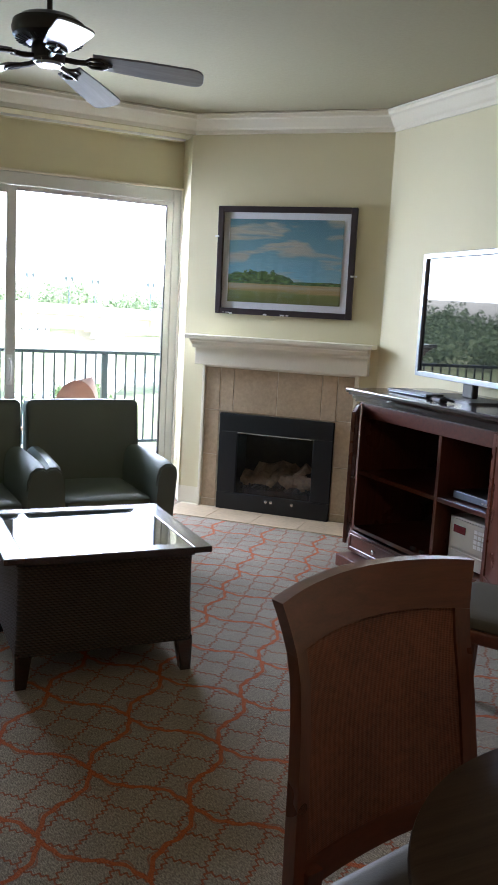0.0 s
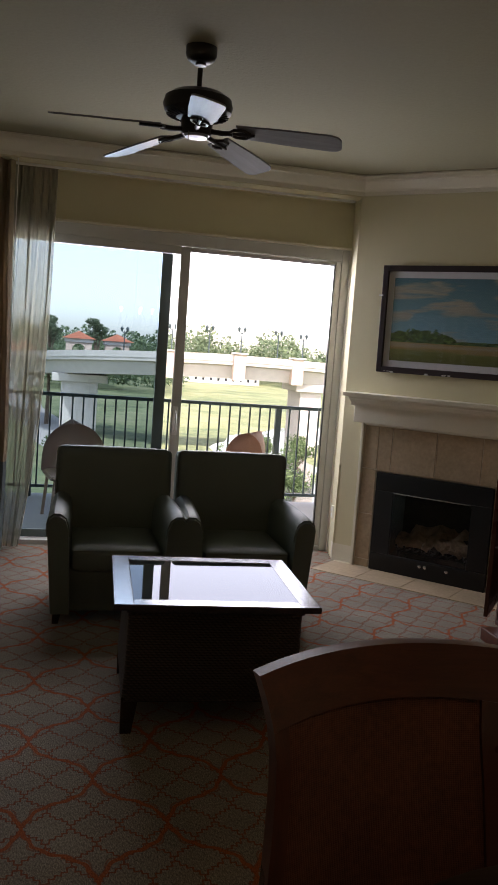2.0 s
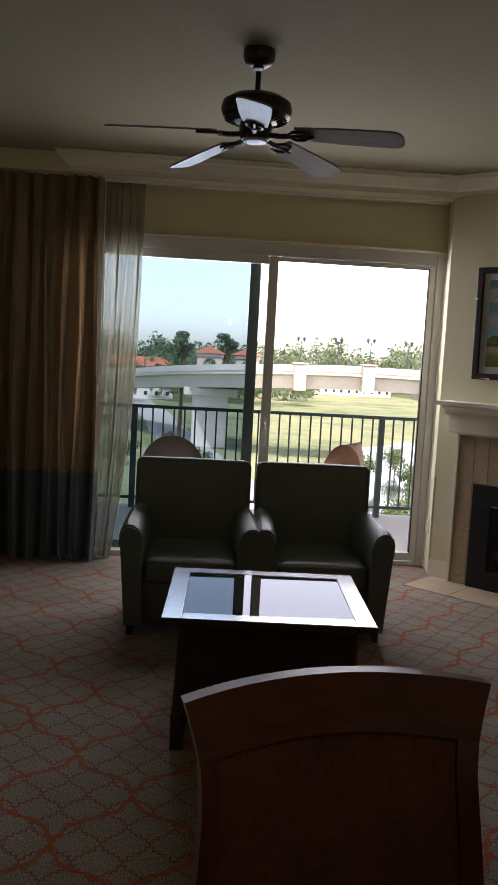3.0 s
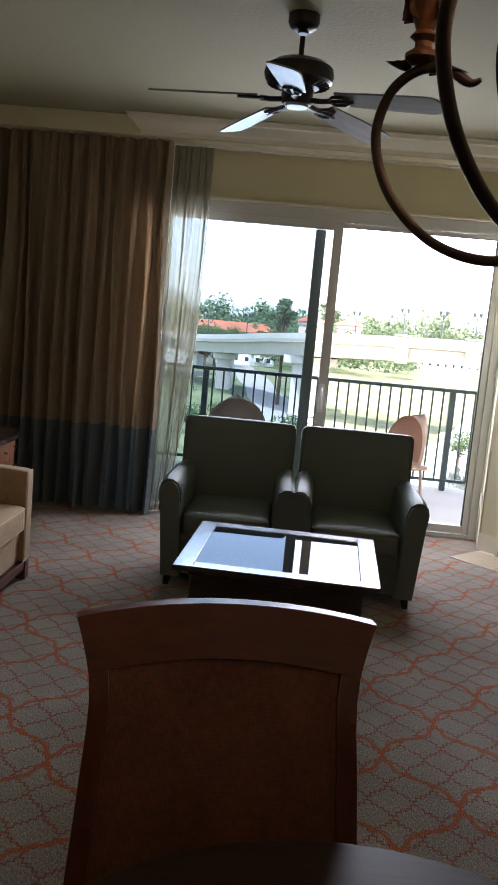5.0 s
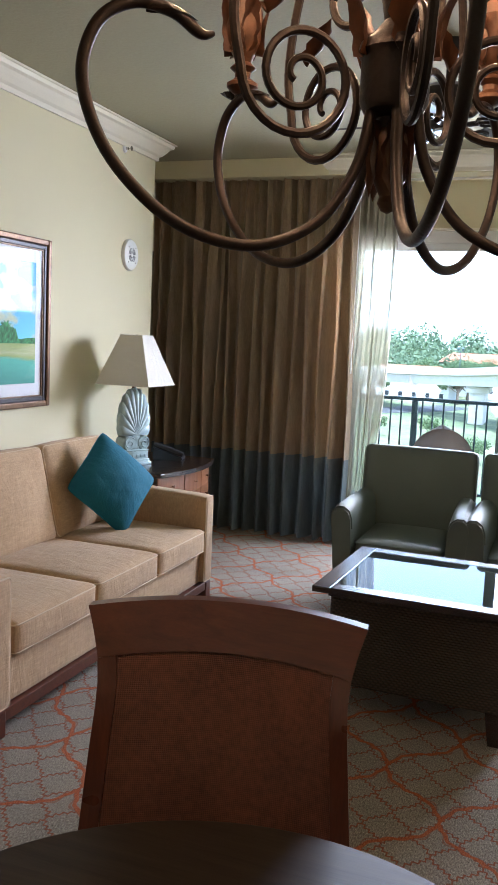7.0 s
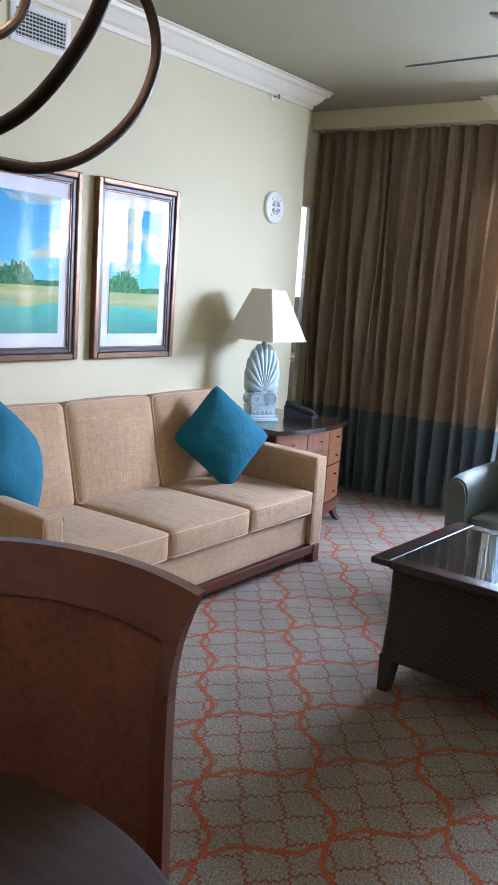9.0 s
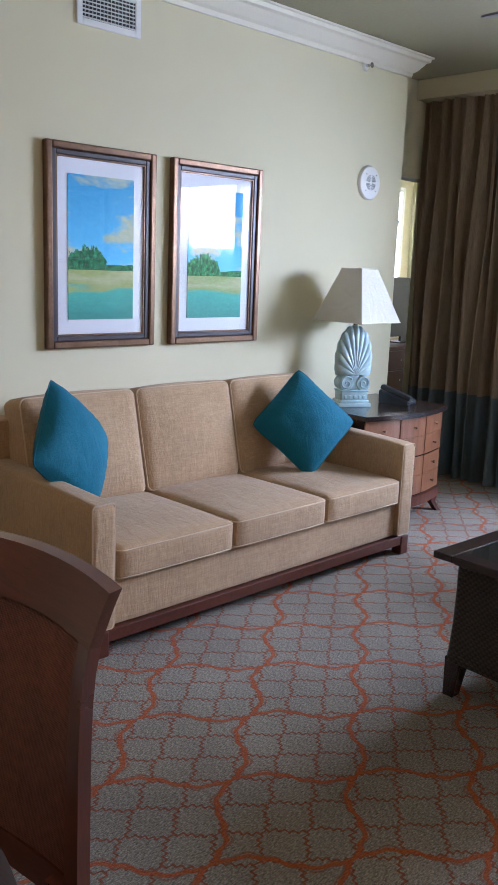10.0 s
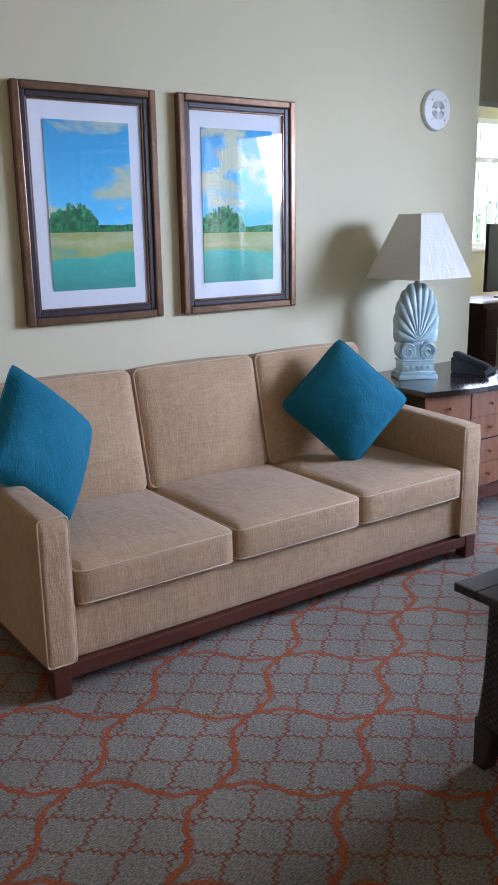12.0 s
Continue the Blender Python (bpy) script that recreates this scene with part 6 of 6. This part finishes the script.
def land():
    """Marsh and lawn: mown green, reedy yellow, bare patches."""
    n = Nodes("marsh_land", 0.95)
    v = n.coords("Object")
    big, mid, fine = n.noise(v, 0.018, 4), n.noise(v, 0.12, 5), n.noise(v, 1.6, 4)
    k = n.math("ADD", n.math("MULTIPLY", big, 0.3), n.math("ADD", n.math("MULTIPLY", mid, 0.4), n.math("MULTIPLY", fine, 0.3)))
    n.color(n.ramp(k, [(0.38, (0.06, 0.095, 0.04)), (0.47, (0.13, 0.165, 0.07)), (0.54, (0.20, 0.215, 0.10)), (0.64, (0.27, 0.24, 0.15))]))
    n.bump(fine, 0.5, 0.3)
    return n.m


def leafy(name, lo, hi):
    n = Nodes(name, 0.75)
    v = n.coords("Object")
    r = n.t.nodes.new("ShaderNodeNewGeometry")
    k = n.math("ADD", n.math("MULTIPLY", r.outputs["Random Per Island"], 0.6), n.math("MULTIPLY", n.noise(v, 0.35, 3), 0.4))
    c = n.ramp(k, [(0.2, lo), (0.8, hi)])
    n.color(c)
    tr = n.add("BsdfTranslucent", Color=c)
    mx = n.add("MixShader", Fac=0.45)
    n.t.links.new(n.b.outputs[0], mx.inputs[1])
    n.t.links.new(tr.outputs[0], mx.inputs[2])
    n.t.links.new(mx.outputs[0], n.t.nodes["Material Output"].inputs[0])
    return n.m


M_LAND = land()
M_LEAF = leafy("broad_leaves", (0.06, 0.11, 0.045), (0.17, 0.24, 0.10))
# distance haze put into the leaf colour: paler than the near trees
M_HAZELEAF = leafy("haze_paled_foliage", (0.10, 0.15, 0.085), (0.19, 0.25, 0.13))
M_NEEDLE = leafy("pine_needles", (0.08, 0.115, 0.07), (0.17, 0.22, 0.12))
M_BARK = simple("bark", (0.14, 0.10, 0.07), 0.95, grain=6, stain=0.6, depth=0.35, bump=0.6, dist=0.03)
M_BRIDGE = simple("pale_bridge_concrete", (0.56, 0.52, 0.46), 0.85, grain=1.2, stain=0.15, depth=0.1, bump=0.15, dist=0.02)
M_STUCCO = simple("peach_stucco", (0.58, 0.45, 0.36), 0.85, grain=1.2, stain=0.2, depth=0.1, bump=0.1)
M_REDROOF = simple("clay_roof", (0.40, 0.13, 0.07), 0.85, grain=2, stain=0.4, depth=0.25, bump=0.4, dist=0.05)
M_ASPHALT = simple("asphalt", (0.07, 0.07, 0.07), 0.9, grain=3, stain=0.1, depth=0.2, bump=0.2)
M_PATH = simple("pale_road", (0.36, 0.34, 0.31), 0.9, grain=2, stain=0.2, depth=0.12, bump=0.2)
M_WATER = simple("creek_water", (0.05, 0.06, 0.06), 0.08, grain=0.8, stain=0.1, depth=0.2, bump=0.12, dist=0.05)
M_HOUSE = simple("pale_house_wall", (0.66, 0.64, 0.58), 0.8, grain=1.0, stain=0.2, depth=0.06, bump=0.05)
M_DARKGLASS = simple("far_window", (0.03, 0.035, 0.04), 0.1, depth=0.2, bump=0)

structure("ground", box(-3000, 3000, -600, 3800, GZ - 1, GZ), M_LAND, "green and yellow marsh land to the horizon", "ground")


def ribbon(pts, half, z, mat, name, label, category):
    b = bmesh.new()
    P = smooth_path([(x, y, z) for x, y in pts], 6)
    L, R = [], []
    for i, p in enumerate(P):
        d = (P[min(i + 1, len(P) - 1)] - P[max(i - 1, 0)]).normalized()
        nrm = Vector((-d.y, d.x, 0))
        h = half * (1 + 0.12 * math.sin(i * 1.7))
        L.append(b.verts.new(p + nrm * h))
        R.append(b.verts.new(p - nrm * h))
    for i in range(len(P) - 1):
        b.faces.new((L[i], R[i], R[i + 1], L[i + 1]))
    r = bmesh.ops.extrude_face_region(b, geom=b.faces[:])
    bmesh.ops.translate(b, vec=(0, 0, -0.3), verts=[v for v in r["geom"] if isinstance(v, bmesh.types.BMVert)])
    return tagged(part(name, b, mat), label, category, kind="structure")


ribbon([(8, 30), (16, 62), (21, 80), (27, 105), (36, 128), (60, 150), (120, 165)], 6.5, GZ + 0.02, M_WATER, "creek", "dark tidal creek winding through the marsh", "creek")
ribbon([(12, 40), (4, 95), (-2, 140), (-11, 212), (-30, 330)], 3.2, GZ + 0.05, M_PATH, "road", "pale service road running under the bridge", "road")
ribbon([(-140, 110), (-70, 135), (-40, 150), (-18, 190)], 5, GZ + 0.06, M_ASPHALT, "car_park_road", "grey road past low buildings", "road")

# bridge
DECK = smooth_path([(-75, 205, -5.2), (-40, 183, -3.9), (-10.7, 152, -2.5), (4, 121, -0.6), (12, 112, 0.2), (22, 109, 0.6), (34, 111, 0.4), (55, 119, -0.4), (95, 140, -2.5), (150, 165, -5)], 6)
br = thing("road_bridge", "long pale concrete road bridge over the marsh", "bridge", m=pose(4, 117, GZ))


def deck_sweep(profile):
    b = bmesh.new()
    rings = []
    for i, p in enumerate(DECK):
        d = (DECK[min(i + 1, len(DECK) - 1)] - DECK[max(i - 1, 0)])
        d.z = 0
        d.normalize()
        nrm = Vector((-d.y, d.x, 0))
        rings.append([b.verts.new(p + nrm * o + Vector((0, 0, u))) for o, u in profile])
    n = len(profile)
    for a, c in zip(rings, rings[1:]):
        for k in range(n):
            b.faces.new((a[k], a[(k + 1) % n], c[(k + 1) % n], c[k]))
    b.faces.new(rings[0])
    b.faces.new(rings[-1])
    return b


part("girder", deck_sweep([(-3.6, -2.6), (3.6, -2.6), (4.2, -1.0), (5.0, -0.8), (5.0, -0.4), (-5.0, -0.4), (-5.0, -0.8), (-4.2, -1.0)]), M_BRIDGE, br)
part("roadway", deck_sweep([(-4.6, -0.39), (4.6, -0.39), (4.6, -0.3), (-4.6, -0.3)]), M_ASPHALT, br)
for s in (-1, 1):
    part("parapet", deck_sweep([(s * 4.7, -0.39), (s * 5.1, -0.39), (s * 5.1, 0.42), (s * 4.7, 0.42)]), M_BRIDGE, br)
for x in (-24, -2.9, 14.85, 23.2, 31.1, 41, 52, 64):
    p = min(DECK, key=lambda q: abs(q.x - x))
    part("pilaster", box(x - 0.75, x + 0.75, p.y - 5.6, p.y - 4.3, p.z - 2.75, p.z + 0.55, 0.06), M_STUCCO, br)
    part("cap", box(x - 0.95, x + 0.95, p.y - 5.8, p.y - 4.1, p.z + 0.55, p.z + 0.75, 0.04), M_BRIDGE, br)
for i, wd in ((6, 2.4), (12, 2.6), (18, 5.0), (36, 3.0), (44, 3.0)):
    p = DECK[i]
    b = box(p.x - wd / 2, p.x + wd / 2, p.y - 3.2, p.y + 3.2, GZ, p.z - 2.5, 0.15)
    box(p.x - wd * 0.75, p.x + wd * 0.75, p.y - 3.8, p.y + 3.8, p.z - 3.6, p.z - 2.5, 0.1, bm=b)
    part("pier", b, M_BRIDGE, br)


def bridge_tower(x, y, z, s=1.0):
    t = thing("bridge_tower", "small peach tower with arched openings and red roof", "tower", "bridge towers", m=pose(x, y, z))
    b = bmesh.new()
    w = 1.75 * s
    for sx in (-1, 1):
        for sy in (-1, 1):
            box(x + sx * w - 0.45 * sx - 0.45, x + sx * w - 0.45 * sx + 0.45, y + sy * w - 0.45 * sy - 0.45, y + sy * w - 0.45 * sy + 0.45, z - 1.5, z + 1.5, 0.04, 1, bm=b)
    part("columns", b, M_STUCCO, t)
    for k in range(4):
        m = pose(x, y, 0, 0, 0, 90 * k)
        a = bmesh.new()
        n = 10
        hw = w - 0.9
        for i in range(n):
            a0, a1 = math.pi * i / n, math.pi * (i + 1) / n
            q = [(hw * math.cos(a0), z + 0.6 + hw * 0.9 * math.sin(a0)), (hw * math.cos(a1), z + 0.6 + hw * 0.9 * math.sin(a1)), (hw * math.cos(a1), z + 2.0), (hw * math.cos(a0), z + 2.0)]
            f = [a.verts.new((px, -w, pz)) for px, pz in q]
            g = [a.verts.new((px, -w + 0.5, pz)) for px, pz in q]
            a.faces.new(f)
            a.faces.new(g[::-1])
            a.faces.new((f[0], g[0], g[1], f[1]))
        a.transform(m)
        part("arch", a, M_STUCCO, t)
    part("cornice", box(x - w - 0.2, x + w + 0.2, y - w - 0.2, y + w + 0.2, z + 1.5, z + 2.05, 0.08), M_BRIDGE, t)
    r = bmesh.new()
    e = w + 0.55
    v = [r.verts.new(p) for p in ((x - e, y - e, z + 2.05), (x + e, y - e, z + 2.05), (x + e, y + e, z + 2.05), (x - e, y + e, z + 2.05), (x, y, z + 3.1))]
    r.faces.new(v[:4][::-1])
    for i in range(4):
        r.faces.new((v[i], v[(i + 1) % 4], v[4]))
    part("roof", r, M_REDROOF, t, "red clay roof")


bridge_tower(3.65, 120, -0.35)
bridge_tower(9.0, 122, -0.4, 0.95)


def lamp_post(x, y, z):
    t = thing("street_lamp", "twin-headed dark street lamp on the bridge", "street lamp", "bridge lamps", m=pose(x, y, z))
    part("pole", tube([(x, y, z), (x, y, z + 3.6)], lambda k: 0.10 - 0.04 * k, 8), M_RAIL, t)
    for s in (-1, 1):
        part("head", lathe([(0.0, 3.45), (0.12, 3.5), (0.2, 3.85), (0.24, 3.9), (0.05, 4.15), (0.0, 4.2)], 10, m=pose(x + s * 0.38, y, z)), M_RAIL, t)
    part("bracket", tube([(x - 0.4, y, z + 3.5), (x, y, z + 3.25), (x + 0.4, y, z + 3.5)], 0.05, 6), M_RAIL, t)
    return t


sl = lamp_post(14.9, 106.4, 0.3)
for x, y, z in ((19.4, 104.9, 0.4), (23.4, 104.4, 0.5), (28.3, 105, 0.4), (31.9, 106, 0.2), (9.6, 116, -0.4), (-6.5, 138, -1.9), (-14, 149, -2.6), (40, 108, 0.3), (52, 113, -0.2)):
    copy_thing(sl, pose(x, y, z))


def tree_mesh(seed, height, spread, trunk_h, n, leaf, pine=False):
    """Crown of many small leaf clumps round a few limb ends."""
    rnd = random.Random(seed)
    cents = []
    k = 9 if not pine else 7
    for i in range(k):
        a = rnd.uniform(0, 2 * math.pi)
        r = spread * rnd.uniform(0.15, 0.75)
        zz = trunk_h + (height - trunk_h) * rnd.uniform(0.15, 0.85)
        cents.append((Vector((r * math.cos(a), r * math.sin(a), zz)), spread * rnd.uniform(0.28, 0.5) * (0.8 if pine else 1)))
    cents.append((Vector((0, 0, height * 0.82)), spread * 0.45))
    verts, faces = [], []
    for i in range(n):
        c, r = rnd.choice(cents)
        d = Vector((rnd.gauss(0, 1), rnd.gauss(0, 1), rnd.gauss(0, 1))).normalized()
        p = c + Vector((d.x, d.y, d.z * (0.45 if pine else 0.8))) * r * rnd.uniform(0.55, 1.0)
        u = Vector((rnd.gauss(0, 1), rnd.gauss(0, 1), rnd.gauss(0, 1))).normalized()
        w = u.cross(d)
        if w.length < 0.1:
            continue
        w.normalize()
        s = leaf * rnd.uniform(0.5, 1.2)
        j = len(verts)
        verts += [p + u * s, p + w * s * 0.6, p - u * s, p - w * s * 0.6 + d * s * 0.3]
        faces.append((j, j + 1, j + 2, j + 3))
    me = bpy.data.meshes.new("crown")
    me.from_pydata([tuple(v) for v in verts], [], faces)
    tb = tube([(0, 0, 0), (0.1, 0.05, trunk_h * 0.5), (0, 0.1, trunk_h), (0.1, 0, height * 0.85)], lambda t: 0.035 * height * (1 - 0.75 * t) * (0.6 if pine else 1), 8)
    for c, r in cents:
        tube([(0, 0.05, trunk_h * 0.85), (c.x * 0.5, c.y * 0.5, (trunk_h + c.z) / 2), tuple(c)], lambda t: 0.012 * height * (1 - 0.8 * t), 5, tb)
    return me, tb


def tree(name, label, seed, height, spread, trunk_h, n, leaf, mat, m, pine=False):
    t = thing(name, label, "tree", "trees outside", m=m)
    me, tb = tree_mesh(seed, height, spread, trunk_h, n, leaf, pine)
    me.materials.append(mat)
    o = new("crown", me)
    o.parent = t
    o["kind"] = "stuff"
    tr = part("trunk", tb, M_BARK, None, smooth=True)
    tr.parent = t
    return t


rnd = random.Random(42)
oak = tree("broad_tree", "leafy green broadleaf tree beyond the balcony", 1, 13, 5.2, 4, 6500, 0.24, M_LEAF, pose(-46, 150, GZ))
oak2 = tree("broad_tree", "leafy green broadleaf tree beyond the balcony", 2, 10.5, 4.8, 3, 5500, 0.23, M_LEAF, pose(-38, 190, GZ))
pine = tree("pine_tree", "tall bare-trunked pine with a flat crown", 3, 17, 3.9, 10.0, 1900, 0.22, M_NEEDLE, pose(-0.4, 131, GZ), True)
copy_thing(pine, pose(6.6, 133, GZ, 0, 0, 130))
shrub = tree("shrub", "bushy bright green shrub", 4, 3.2, 2.2, 0.5, 1600, 0.13, M_LEAF, pose(24, 84, GZ))
for x, y, r in ((28.5, 92, 40), (22, 70, 200), (17, 60, 300), (31, 101, 120), (-6, 95, 80), (-9, 90, 10), (2, 88, 50), (20, 88, 20), (26, 98, 140), (-14, 120, 250), (-22, 118, 60)):
    copy_thing(shrub, pose(x, y, GZ, 0, 0, r))
# trees to the sides, near and mid distance
for i in range(26):
    a = radians(rnd.uniform(28, 62))
    d = rnd.uniform(48, 120)
    copy_thing(rnd.choice((oak, oak2)), pose(d * math.sin(a) + 6, d * math.cos(a), GZ, 0, 0, rnd.uniform(0, 360)))
for i in range(26):
    a = radians(rnd.uniform(-66, -30))
    d = rnd.uniform(75, 190)
    copy_thing(rnd.choice((oak, oak2)), pose(d * math.sin(a), d * math.cos(a), GZ, 0, 0, rnd.uniform(0, 360)))
for i in range(9):
    copy_thing(oak2, pose(-24 + rnd.uniform(-8, 9), rnd.uniform(195, 235), GZ, 0, 0, rnd.uniform(0, 360)))


def woods(name, label, d0, d1, a0, a1, n, hmin, hmax, leaf, seed):
    """A far belt of woodland as one mass of leaf clumps with an uneven top."""
    r = random.Random(seed)
    verts, faces = [], []
    for i in range(n):
        a, d = radians(r.uniform(a0, a1)), r.uniform(d0, d1)
        h = r.uniform(hmin, hmax) * (0.8 + 0.3 * noise.noise(Vector((a * 22, d * 0.02, 1))))
        w = r.uniform(2.2, 4.5)
        for q in range(100):
            v = Vector((r.gauss(0, 1), r.gauss(0, 1), r.gauss(0, 1))).normalized()
            p = Vector((d * math.sin(a) + v.x * w, d * math.cos(a) + v.y * w, GZ + h * 0.58 + v.z * h * 0.42))
            u = Vector((r.gauss(0, 1), r.gauss(0, 1), r.gauss(0, 1))).normalized()
            x = u.cross(v)
            s = leaf * r.uniform(0.6, 1.3)
            j = len(verts)
            verts += [tuple(p + u * s), tuple(p + x * s * 0.7), tuple(p - u * s), tuple(p - x * s * 0.7)]
            faces.append((j, j + 1, j + 2, j + 3))
    me = bpy.data.meshes.new(name)
    me.from_pydata(verts, [], faces)
    me.materials.append(M_HAZELEAF)
    tagged(new(name, me), label, "woodland", kind="stuff")


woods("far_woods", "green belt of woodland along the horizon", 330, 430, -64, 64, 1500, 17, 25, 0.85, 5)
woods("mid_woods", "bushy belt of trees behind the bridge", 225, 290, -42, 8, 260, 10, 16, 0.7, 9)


def house(x, y, w, d, h, turn, label):
    m = pose(x, y, GZ, 0, 0, turn)
    t = thing("house", label, "house", "low buildings by the marsh", m=m)
    part("wall", box(-w / 2, w / 2, -d / 2, d / 2, 0, h, 0.05, m=m), M_HOUSE, t)
    b = bmesh.new()
    e = 0.8
    v = [b.verts.new(p) for p in ((-w / 2 - e, -d / 2 - e, h), (w / 2 + e, -d / 2 - e, h), (w / 2 + e, d / 2 + e, h), (-w / 2 - e, d / 2 + e, h), (-w / 2 + d / 3, 0, h + d * 0.28), (w / 2 - d / 3, 0, h + d * 0.28))]
    for q in ((0, 3, 2, 1), (0, 1, 5, 4), (2, 3, 4, 5), (1, 2, 5), (3, 0, 4)):
        b.faces.new([v[i] for i in q])
    b.transform(m)
    part("roof", b, M_REDROOF, t, "red clay roof")
    k = max(2, int(w / 3))
    for i in range(k):
        xx = -w / 2 + (i + 0.5) * w / k
        wn_ = part("window", box(xx - 0.6, xx + 0.6, -d / 2 - 0.06, -d / 2 + 0.02, 1.0, 2.3, 0.02, m=m), M_WHITE, t)
        part("pane", box(xx - 0.5, xx + 0.5, -d / 2 - 0.09, -d / 2 - 0.055, 1.1, 2.2, m=m), M_DARKGLASS, wn_)


house(-17, 238, 24, 9, 9.0, 8, "low pale house with a red clay roof")
house(-34, 205, 26, 10, 5.5, -6, "long pale building with a red clay roof")
house(-52, 160, 16, 9, 5, 20, "pale bungalow with a red clay roof")
house(62, 330, 30, 8, 4.5, 3, "far pale pavilion by the water")
